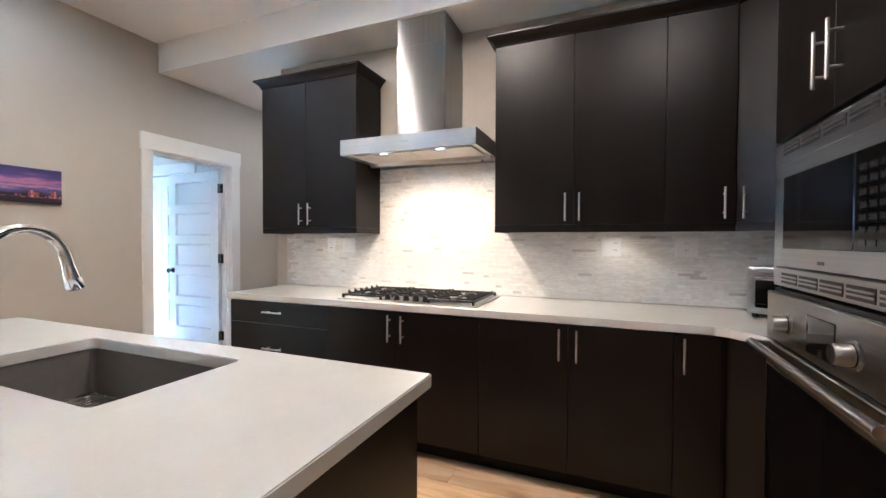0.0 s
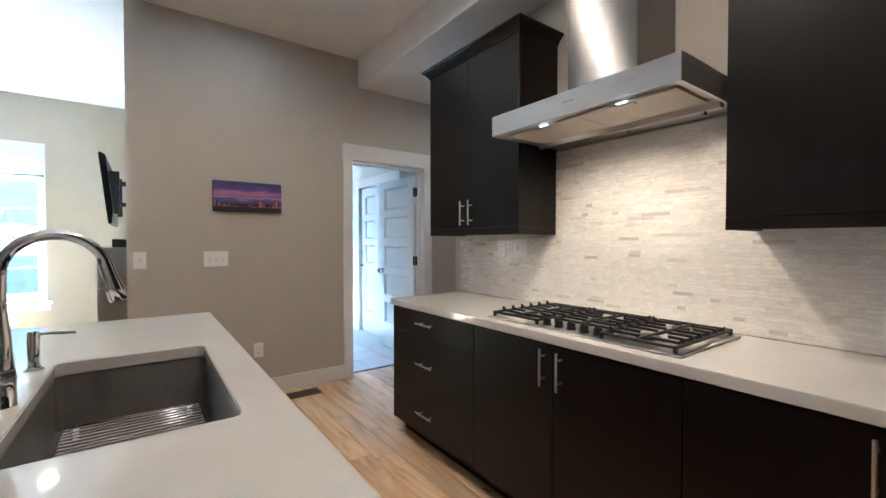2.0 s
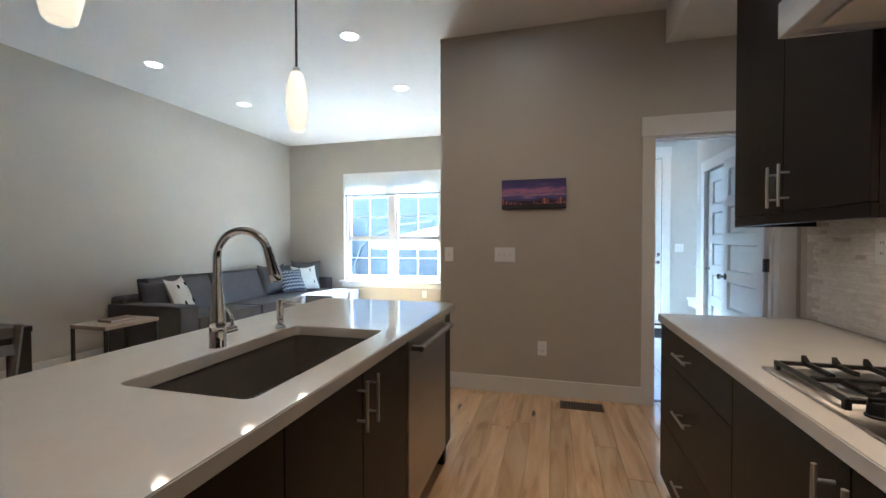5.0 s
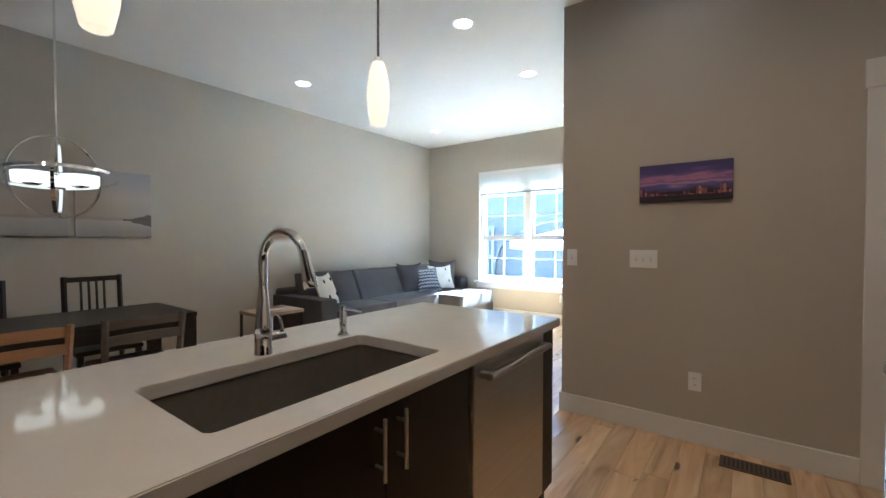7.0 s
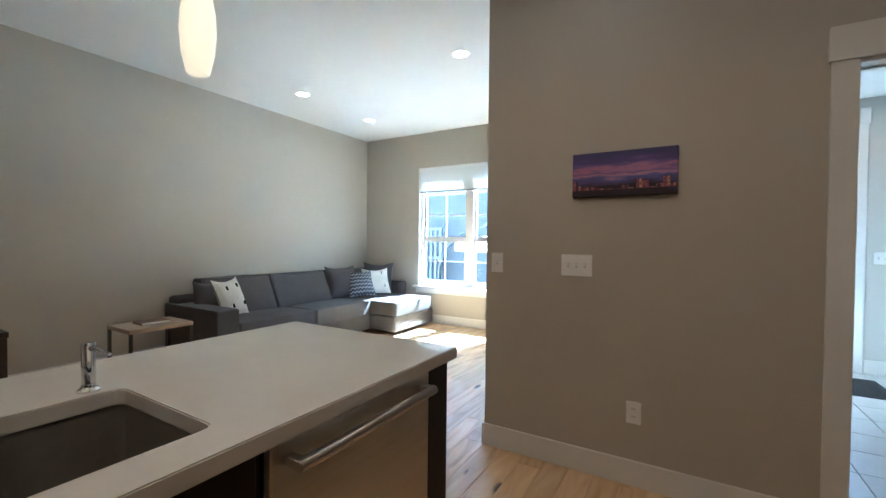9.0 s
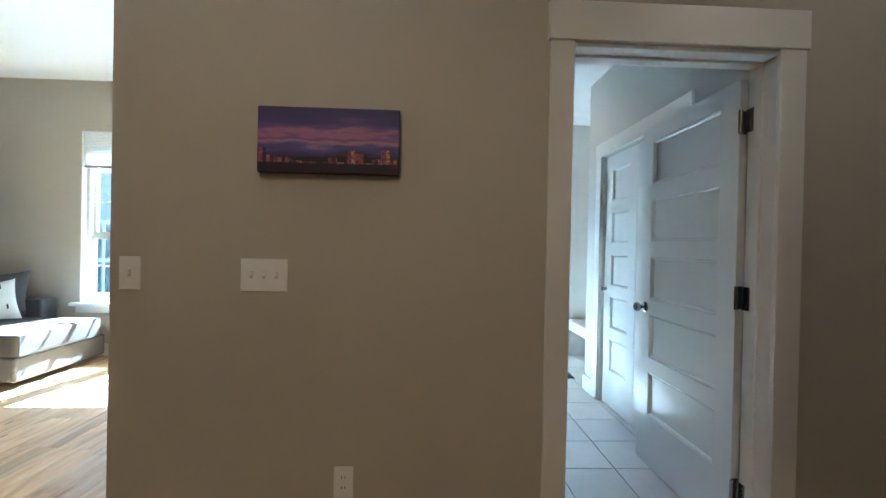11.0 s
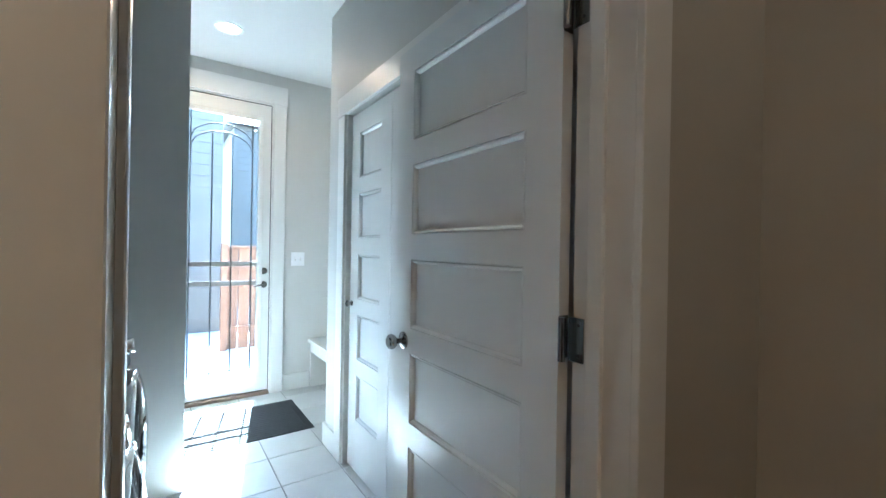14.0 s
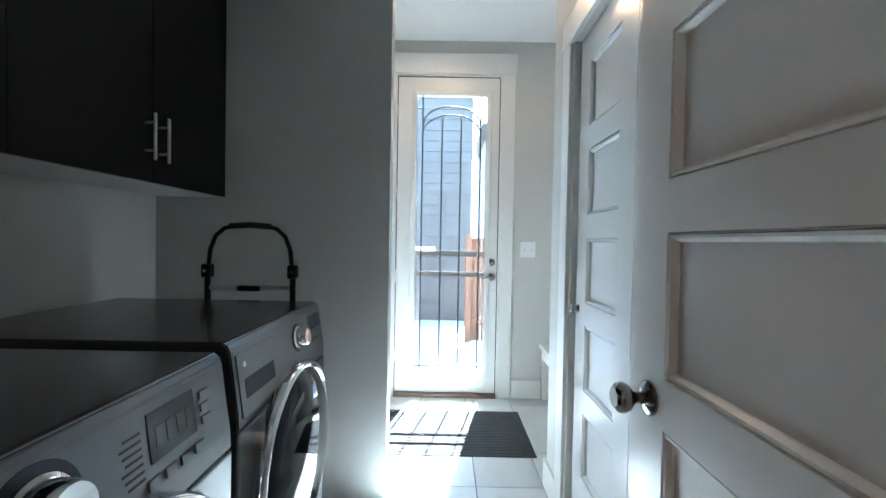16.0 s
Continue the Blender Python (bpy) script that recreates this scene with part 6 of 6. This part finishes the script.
t = thing("side_table", (-3.24, -2.07, 0), "small side table with wooden top and black metal frame", "table")
part("tabletop", box(-3.49, -2.29, 0.515, -2.99, -1.87, 0.55, bev=0.004), M_TABTOP, t)
for x in (-3.475, -3.005):
    for y in (-2.275, -1.885):
        part("leg", box(x - 0.011, y - 0.011, 0, x + 0.011, y + 0.011, 0.514), M_DKMETAL, t)
for x in (-3.475, -3.005):
    part("stretcher", box(x - 0.008, -2.264, 0.01, x + 0.008, -1.896, 0.026), M_DKMETAL, t)
bk = thing("book", (-3.25, -2.08, 0.55), "closed brown book lying on the side table", "book")
part("cover", box(-3.36, -2.16, 0.5505, -3.13, -2.0, 0.572, bev=0.002), pbr("book_cover", (0.16, 0.10, 0.08), (0.22, 0.14, 0.1), 12, 0.5), bk)
part("pages", box(-3.355, -2.002, 0.554, -3.135, -1.998, 0.569), M_PILW, bk)

# television over the fireplace
t = thing("television", (-5.65, 0.74, 1.46), "black flat television on a tilting wall bracket", "television")
bm = prism(bmesh.new(), [(0.655, 2.14), (0.665, 2.145), (0.705, 2.12), (0.755, 1.60), (0.745, 1.48), (0.722, 1.475)], -6.2, -5.10, "x")
part("body", bm, M_BLACK, t)
part("screen", prism(bmesh.new(), [(0.6535, 2.13), (0.6515, 2.13), (0.7185, 1.487), (0.7205, 1.487)], -6.19, -5.11, "x"), M_SCREEN, t)
bm = bmesh.new()
bx(bm, -5.80, 0.87, 1.62, -5.50, 0.889, 1.98)
for z in (1.68, 1.90):
    bx(bm, -5.76, 0.73, z, -5.72, 0.87, z + 0.03)
    bx(bm, -5.58, 0.73, z, -5.54, 0.87, z + 0.03)
bx(bm, -5.35, 0.72, 1.58, -5.31, 0.80, 2.0)
bx(bm, -5.95, 0.72, 1.58, -5.91, 0.80, 2.0)
part("bracket", bm, M_DKMETAL, t, "dark metal wall bracket")
t = thing("fireplace", (-5.5, 0.78, 0), "grey tiled fireplace surround below the television", "fireplace")
bm = bmesh.new()
bx(bm, -6.30, 0.67, 0.0, -6.0, 0.889, 1.244)
bx(bm, -5.0, 0.67, 0.0, -4.735, 0.889, 1.244)
bx(bm, -6.0, 0.67, 0.75, -5.0, 0.889, 1.244)
bx(bm, -6.0, 0.84, 0.0, -5.0, 0.889, 0.75)
part("core", bm, M_GROUTW, t)
for za, zb in ((0.005, 0.30), (0.304, 0.60), (0.604, 0.90), (0.904, 1.244)):
    part("tile", box(-4.736, 0.672, za, -4.726, 0.888, zb, bev=0.0015), M_STONE, t)
    for xa, xb in ((-6.30, -6.002), (-5.0, -4.727)):
        part("tile", box(xa, 0.661, za, xb, 0.6695, zb, bev=0.0015), M_STONE, t)
for xa in (-6.0, -5.66, -5.33):
    part("tile", box(xa, 0.661, 0.904, xa + 0.327, 0.6695, 1.244, bev=0.0015), M_STONE, t)
part("mantel", box(-6.31, 0.655, 1.245, -4.72, 0.889, 1.255, bev=0.002), M_STONE, t)
part("firebox", box(-5.99, 0.80, 0.08, -5.01, 0.838, 0.74), M_BLACK, t)
single("soundbar", box(-5.35, 0.76, 1.256, -4.80, 0.86, 1.33, bev=0.008, seg=2), M_BLACK, "small black speaker box on the fireplace ledge", "speaker")

# dining
t = thing("dining_table", (-1.1, -1.74, 0), "large black-brown wooden dining table", "table")
part("tabletop", box(-2.19, -2.13, 0.715, 0.0, -1.355, 0.75, bev=0.003), M_DKWOOD, t)
bm = bmesh.new()
bx(bm, -2.10, -1.385, 0.62, -0.09, -1.365, 0.714)
bx(bm, -2.10, -2.12, 0.62, -0.09, -2.10, 0.714)
bx(bm, -2.18, -2.05, 0.62, -2.16, -1.44, 0.714)
bx(bm, -0.03, -2.05, 0.62, -0.01, -1.44, 0.714)
part("apron", bm, M_DKWOOD, t)
for x in (-2.185, -0.09):
    for y in (-2.125, -1.445):
        part("leg", box(x, y, 0, x + 0.085, y + 0.085, 0.714, bev=0.002), M_DKWOOD, t)


def slat_chair(m):
    t = thing("dining_chair", (0, 0, 0), "black-brown wooden dining chair with upright back slats", "chair", "dark chairs at the dining table")
    for x in (-0.18, 0.18):
        part("back_leg", tube(bmesh.new(), [(x, -0.20, 0), (x, -0.19, 0.45), (x, -0.24, 1.0)], 0.019, n=4), M_DKWOOD, t)
        part("leg", box(x - 0.018, 0.18, 0, x + 0.018, 0.216, 0.44), M_DKWOOD, t)
    part("seat", box(-0.21, -0.20, 0.44, 0.21, 0.225, 0.475, bev=0.008, seg=2), M_DKWOOD, t)
    part("top_rail", box(-0.18, -0.252, 0.955, 0.18, -0.228, 0.995, bev=0.003), M_DKWOOD, t)
    part("lower_rail", box(-0.18, -0.215, 0.55, 0.18, -0.195, 0.585, bev=0.003), M_DKWOOD, t)
    for x in (-0.075, -0.025, 0.025, 0.075):
        part("slat", tube(bmesh.new(), [(x, -0.205, 0.575), (x, -0.24, 0.965)], 0.009, n=4), M_DKWOOD, t)
    t.matrix_basis = m
    return t


c1 = slat_chair(pose(-1.795, -2.10, 0, 0, 0, 0))
copy_thing(c1, pose(-1.10, -2.10, 0, 0, 0, 0))


def ladder_chair(m, wood, label):
    t = thing("dining_chair", (0, 0, 0), label, "chair", "curved-rail chairs at the dining table")
    for x in (-0.21, 0.21):
        part("back_leg", tube(bmesh.new(), [(x, -0.19, 0), (x, -0.19, 0.45), (x * 1.04, -0.25, 0.80)], 0.021, n=6), wood, t)
        part("leg", box(x - 0.02, 0.17, 0, x + 0.02, 0.21, 0.44), wood, t)
    part("seat", box(-0.22, -0.19, 0.43, 0.22, 0.215, 0.465, bev=0.01, seg=2), wood, t)
    for z, hgt in ((0.755, 0.06), (0.655, 0.06)):
        bm = bmesh.new()
        n = 10
        lo, hi = [], []
        for k in range(n + 1):
            u = k / n * 2 - 1
            y = -0.235 - 0.03 * (1 - u * u)
            for L_, yy in ((lo, y), (hi, y + 0.016)):
                L_.append((bm.verts.new((u * 0.21, yy, z - hgt / 2 + 0.01 * (1 - u * u))), bm.verts.new((u * 0.21, yy, z + hgt / 2 + 0.012 * (1 - u * u)))))
        for k in range(n):
            bm.faces.new((lo[k][0], lo[k + 1][0], lo[k + 1][1], lo[k][1]))
            bm.faces.new((hi[k][0], hi[k][1], hi[k + 1][1], hi[k + 1][0]))
            bm.faces.new((lo[k][1], lo[k + 1][1], hi[k + 1][1], hi[k][1]))
            bm.faces.new((lo[k][0], hi[k][0], hi[k + 1][0], lo[k + 1][0]))
        bm.faces.new((lo[0][0], lo[0][1], hi[0][1], hi[0][0]))
        bm.faces.new((lo[n][0], hi[n][0], hi[n][1], lo[n][1]))
        part("back_rail", bm, wood, t)
    t.matrix_basis = m
    return t


ladder_chair(pose(-1.80, -1.42, 0, 0, 0, 180), M_GRWOOD, "grey-washed wooden chair with curved back rails")
ladder_chair(pose(-1.20, -1.42, 0, 0, 0, 180), M_LTWOOD, "light beech wooden chair with curved back rails")

CC = Vector((-1.48, -1.75, 1.72))
t = thing("chandelier", (CC.x, CC.y, 1.44), "chrome orb chandelier with opal glass drum shades", "lamp")
R = 0.272
for tilt, yaw in ((90, 20), (90, 75), (8, 0)):
    m = Euler((radians(tilt), 0, radians(yaw))).to_matrix()
    bm, rr = bmesh.new(), R * (1.22 if tilt < 45 else 1.0)
    loops = [[bm.verts.new(CC + m @ Vector(((rr + o) * math.cos(k * math.tau / 56), (rr + o) * math.sin(k * math.tau / 56), h))) for o, h in ((-0.0025, -0.010), (0.0025, -0.010), (0.0025, 0.010), (-0.0025, 0.010))] for k in range(56)]
    for k in range(56):
        for j in range(4):
            f = bm.faces.new((loops[k][j], loops[k][(j + 1) % 4], loops[(k + 1) % 56][(j + 1) % 4], loops[(k + 1) % 56][j]))
            f.smooth = j % 2 == 1
    part("ring", bm, M_CHROME, t, "flat chrome band")
part("rod", cyl(bmesh.new(), CC + Vector((0, 0, -0.03)), (CC.x, CC.y, CEIL - 0.02), 0.007, n=10), M_CHROME, t)
part("canopy", lathe(bmesh.new(), (CC.x, CC.y, CEIL - 0.025), [(0.03, 0), (0.065, 0.014), (0.065, 0.0245)]), M_CHROME, t)
for k in range(3):
    a = radians(k * 120 + 20)
    c = CC + Vector((0.135 * math.cos(a), 0.135 * math.sin(a), -0.055))
    s = part("shade", lathe(bmesh.new(), c, [(0.095, 0), (0.100, 0.006), (0.104, 0.07), (0.098, 0.074)], n=28), M_OPALW, t, "lit opal glass drum")
    part("cap", lathe(bmesh.new(), c + Vector((0, 0, -0.012)), [(0.03, 0), (0.05, 0.011)]), M_CHROME, s)
    part("arm", tube(bmesh.new(), [CC + Vector((0, 0, 0.03)), c + Vector((0, 0, 0.078))], 0.006, n=8), M_CHROME, t)
for x0, x1 in ((-2.39, -1.80), (-1.755, -1.165)):
    p = thing("canvas_picture", ((x0 + x1) / 2, YS + 0.018, 1.325), "square canvas print of a misty grey lake shore", "picture", "lake canvases")
    part("canvas", box(x0, YS + 0.001, 1.325, x1, YS + 0.035, 1.955, bev=0.003), pale_landscape("misty_lake", 0, 0.63, x0 < -2), p)

# ---- outside ----
structure("ground", box(-600, -600, -0.6, 600, 600, -0.35), M_GROUND, "pale gravelly yard around the house", "ground")
structure("patio", box(-11.4, -6, -0.35, XW - 0.21, 6, -0.12), M_CONC, "pale concrete patio outside the windows", "patio")


def siding_house(name, x, y0, y1, h, label):
    """The side wall of a neighbouring house in lapped boards, with a low roof."""
    t = thing(name, (x - 2, (y0 + y1) / 2, -0.35), label, "house")
    w = part("wall", box(x - 4, y0, -0.35, x - 0.02, y1, h), M_SIDING, t)
    z = -0.3
    while z < h:
        bm = prism(bmesh.new(), [(x - 0.021, z), (x + 0.012, z), (x - 0.004, z + 0.19), (x - 0.021, z + 0.19)], y0, y1, "y")
        part("board", bm, M_SIDING, w)
        z += 0.18
    prism_roof = prism(bmesh.new(), [(x + 0.06, h), (x - 2, h + 0.7), (x - 4.4, h)], y0 - 0.3, y1 + 0.02, "y")
    part("roof", prism_roof, M_DKMETAL, t)
    part("fascia", box(x + 0.06, y0 - 0.3, h - 0.15, x + 0.09, y1 + 0.02, h + 0.02), M_TRIM, t)
    return t


siding_house("neighbour_house", -11.0, -8.5, 3.46, 3.9, "blue-grey lap-sided neighbouring house")
for y, z in ((2.35, 1.0),):
    t = thing("house_window", (-10.96, y, z), "white-framed window on the neighbouring house", "window")
    part("frame", box(-10.99, y - 0.5, z, -10.93, y + 0.5, z + 0.14), M_TRIM, t)
far = thing("far_house", (-17.8, 8, -0.35), "dark blue-grey lap-sided house behind the fence", "house")
fw = part("wall", box(-20, 4.22, -0.35, -15.62, 12, 4.5), M_SIDING, far)
for k in range(27):
    z = -0.3 + k * 0.18
    part("board", prism(bmesh.new(), [(-15.621, z), (-15.588, z), (-15.604, z + 0.188), (-15.621, z + 0.188)], 4.22, 12, "y"), M_SIDING, fw)
part("roof", prism(bmesh.new(), [(-15.3, 4.5), (-17.8, 5.7), (-20.3, 4.5)], 4.0, 12.3, "y"), M_DKMETAL, far)
part("corner_board", box(-15.60, 4.2, -0.35, -15.57, 4.32, 4.5), M_SIDING, far)
for yw in (6.2, 8.4, 10.4):
    w = part("window", box(-15.62, yw, 2.1, -15.56, yw + 0.9, 3.4), M_TRIM, fw, "white window frame")
    part("pane", box(-15.565, yw + 0.07, 2.17, -15.55, yw + 0.83, 3.33), M_BGLASS, w)
fence = thing("fence", (-9.6, 4.6, -0.12), "reddish cedar board fence beside the patio", "fence")
for k in range(24):
    y = 3.38 + k * 0.145
    if y < 6.4:
        part("board", box(-9.62, y, -0.12, -9.60, y + 0.135, 1.25, bev=0.003), M_FENCE, fence)
part("rail", box(-9.60, 3.38, 0.1, -9.56, 6.4, 0.19), M_FENCE, fence)
part("rail", box(-9.60, 3.38, 0.95, -9.56, 6.4, 1.04), M_FENCE, fence)
part("brace", prism(bmesh.new(), [(3.42, 0.95), (3.42, 0.83), (4.28, 0.19), (4.28, 0.31)], -9.598, -9.562, "x"), M_FENCE, fence, "diagonal cedar brace")
part("cap_rail", box(-9.64, 3.38, 1.25, -9.55, 6.4, 1.285, bev=0.003), M_FENCE, fence)
part("post", box(-9.60, 3.30, -0.12, -9.50, 3.38, 1.32, bev=0.004), M_FENCE, fence)
rail = thing("deck_rail", (-10.6, -5.2, -0.12), "grey wooden balustrade with upright slats", "fence")
for z in (0.15, 0.85, 1.6):
    part("rail", box(-10.63, -7.0, z, -10.57, -3.48, z + 0.07), M_GRWOOD, rail)
for k in range(24):
    y = -6.9 + k * 0.145
    part("slat", box(-10.615, y, -0.119, -10.585, y + 0.06, 1.6), M_GRWOOD, rail)

U = Vector((-8.95, -0.65, 0))
t = thing("patio_umbrella", (-8.95, -2.6, -0.12), "white cantilever patio umbrella, open", "umbrella")
bm = bmesh.new()
n, Rr = 8, 1.35
apex = bm.verts.new((U.x, U.y, 1.60))
r1 = [bm.verts.new((U.x + Rr * math.cos((k + 0.5) * math.tau / n), U.y + Rr * math.sin((k + 0.5) * math.tau / n), 1.27)) for k in range(n)]
r2 = [bm.verts.new((v.co.x, v.co.y, 1.13)) for v in r1]
for k in range(n):
    bm.faces.new((apex, r1[k], r1[(k + 1) % n]))
    bm.faces.new((r1[k], r2[k], r2[(k + 1) % n], r1[(k + 1) % n]))
cp = part("canopy", bm, M_CANVAS, t)
part("hub", lathe(bmesh.new(), (U.x, U.y, 1.59), [(0.05, 0), (0.05, 0.12), (0.03, 0.2)]), M_DKMETAL, t)
part("arm", tube(bmesh.new(), [(U.x, U.y - 1.9, 0.75), (U.x, U.y - 1.75, 1.15), (U.x, U.y - 1.4, 1.45), (U.x, U.y - 0.8, 1.68), (U.x, U.y, 1.76)], 0.035), M_DKMETAL, t, "curved dark arm")
part("pole", tube(bmesh.new(), [(U.x, U.y - 1.95, -0.119), (U.x, U.y - 1.9, 0.8)], 0.04), M_DKMETAL, t)
part("base_plate", box(U.x - 0.4, U.y - 2.35, -0.119, U.x + 0.4, U.y - 1.55, -0.06), M_DKMETAL, t)

# ---- pieces of floors and walls ----
rng = random.Random(7)
floor_ob = bpy.data.objects["floor"]


def piece_mesh(w, l, h, chamfer):
    """A board or tile: a slab with a chamfered upper edge, origin in the middle of its top."""
    c = chamfer
    a, b = l / 2, w / 2
    vs = [(-a, -b, -h), (a, -b, -h), (a, b, -h), (-a, b, -h), (-a, -b, -c), (a, -b, -c), (a, b, -c), (-a, b, -c), (-a + c, -b + c, 0), (a - c, -b + c, 0), (a - c, b - c, 0), (-a + c, b - c, 0)]
    fs = [(4, 5, 9, 8), (5, 6, 10, 9), (6, 7, 11, 10), (7, 4, 8, 11), (8, 9, 10, 11), (0, 1, 5, 4), (1, 2, 6, 5), (2, 3, 7, 6), (3, 0, 4, 7)]
    return vs, fs


def slab_data(name, w, l, h, c, material):
    me = bpy.data.meshes.new(name)
    vs, fs = piece_mesh(w, l, h, c)
    me.from_pydata(vs, [], fs)
    me.materials.append(material)
    return me


PW = 0.135
LENS = (0.7, 0.95, 1.2, 1.5, 1.85)
plank_data = {l: slab_data("plank", PW - 0.0012, l - 0.0012, 0.012, 0.0012, M_PLANK) for l in LENS}
far_v, far_f = [], []
nearby = 0
y = YS + PW / 2
while y < 4.2:
    x = 3.2 - rng.uniform(0, 1.2)
    x_end = XW if y < 0.89 else WB + 0.02
    if y < 0.78 and 3.2 - x > 0.02:
        vs, fs = piece_mesh(PW - 0.0012, 3.2 - x - 0.0012, 0.012, 0.0012)
        b0 = len(far_v)
        far_v += [(vx + (3.2 + x) / 2, vy + y, vz) for vx, vy, vz in vs]
        far_f += [tuple(q + b0 for q in f) for f in fs]
    while x > x_end - 0.02:
        l = rng.choice(LENS)
        ln = l
        if x - l < x_end - 0.15:
            ln = max(0.2, x - x_end)
        near_one = -4.6 < x - ln / 2 < 0.6 and y > -0.6 and nearby < 290
        if x_end - 0.2 < x - ln and not (y > 3.1 and x - ln > -2.8) and not (y > 1.3 and x - ln > 1.2):
            if near_one and ln == l:
                o = bpy.data.objects.new("plank", plank_data[l])
                scene.collection.objects.link(o)
                o.location = (x - l / 2, y, 0)
                o.parent = floor_ob
                nearby += 1
            else:
                vs, fs = piece_mesh(PW - 0.0012, ln - 0.0012, 0.012, 0.0012)
                b0 = len(far_v)
                far_v += [(vx + x - ln / 2, vy + y, vz) for vx, vy, vz in vs]
                far_f += [tuple(q + b0 for q in f) for f in fs]
        x -= ln
    y += PW
# the boards past those, each an island with a tone of its own
M_PLANKF = M_PLANK.copy()
M_PLANKF.name = "hickory_boards_joined"
nt = M_PLANKF.node_tree
geo = nt.nodes.new("ShaderNodeNewGeometry")
for lk in list(nt.links):
    if lk.from_node.bl_idname == "ShaderNodeObjectInfo":
        nt.links.new(geo.outputs["Random Per Island"], lk.to_socket)
me = bpy.data.meshes.new("planks")
me.from_pydata(far_v, [], far_f)
me.materials.append(M_PLANKF)
ob = new("planks", me)
ob.parent = floor_ob
tagged(ob, kind="stuff")

lf = bpy.data.objects["floor_laundry"]
TS = 0.342
tile_me = slab_data("tile", TS - 0.005, TS - 0.005, 0.006, 0.0015, M_TILE)
TILE_X, yy = -4.145, 1.658
while yy < 4.4:
    xx = TILE_X
    while xx > XD - 0.1:
        if xx - TS / 2 > XD - 0.18 and xx + TS / 2 < WB + 0.02:
            o = bpy.data.objects.new("tile", tile_me)
            scene.collection.objects.link(o)
            o.location = (xx, yy, 0)
            o.parent = lf
        xx -= TS
    yy += TS

# marble mosaic
bs = structure("backsplash", box(-2.70, YB - 0.0116, 0.9155, XE - 0.002, YB - 0.001, 1.848), M_GROUTW, "pale marble strip mosaic backsplash", "backsplash")
H = 0.0172
SL = (0.04, 0.06, 0.085, 0.11, 0.14)
strip_data = {}
for l in SL:
    me = bpy.data.meshes.new("tile")
    vs, fs = piece_mesh(H - 0.0010, l - 0.0010, 0.0045, 0.0004)
    me.from_pydata([(vx, vz, vy) for vx, vy, vz in vs], [], [tuple(reversed(f)) for f in fs])
    for vtx in me.vertices:
        vtx.co.y = -vtx.co.y
    me.flip_normals()
    me.materials.append(M_MARBLE)
    strip_data[l] = me
far_v, far_f, cnt = [], [], 0
z = 0.9165 + H / 2
while z < 1.845:
    x = -2.70 - rng.uniform(0, 0.1)
    while x < XE:
        l = rng.choice(SL)
        top = 1.40
        if -1.77 < x + l / 2 < -0.74:
            top = 1.845
        if z < top and x > -2.705 and x + l < XE:
            dep = rng.uniform(-0.0002, 0.0002)
            if -1.80 < x + l / 2 < -0.78 and cnt < 300 and 0.95 < z < 1.55:
                o = bpy.data.objects.new("tile", strip_data[l])
                scene.collection.objects.link(o)
                o.location = (x + l / 2, YB - 0.0125 + dep, z)
                o.parent = bs
                cnt += 1
            else:
                vs, fs = piece_mesh(H - 0.0010, l - 0.0010, 0.0045, 0.0004)
                b0 = len(far_v)
                far_v += [(vx + x + l / 2, YB - 0.0125 + dep - vz, vy + z) for vx, vy, vz in vs]
                far_f += [tuple(q + b0 for q in f) for f in fs]
        x += l
    z += H
me = bpy.data.meshes.new("mosaic_tiles")
me.from_pydata(far_v, [], far_f)
me.materials.append(M_MARBLE)
ob = new("mosaic_tiles", me)
ob.parent = bs
tagged(ob, kind="stuff")
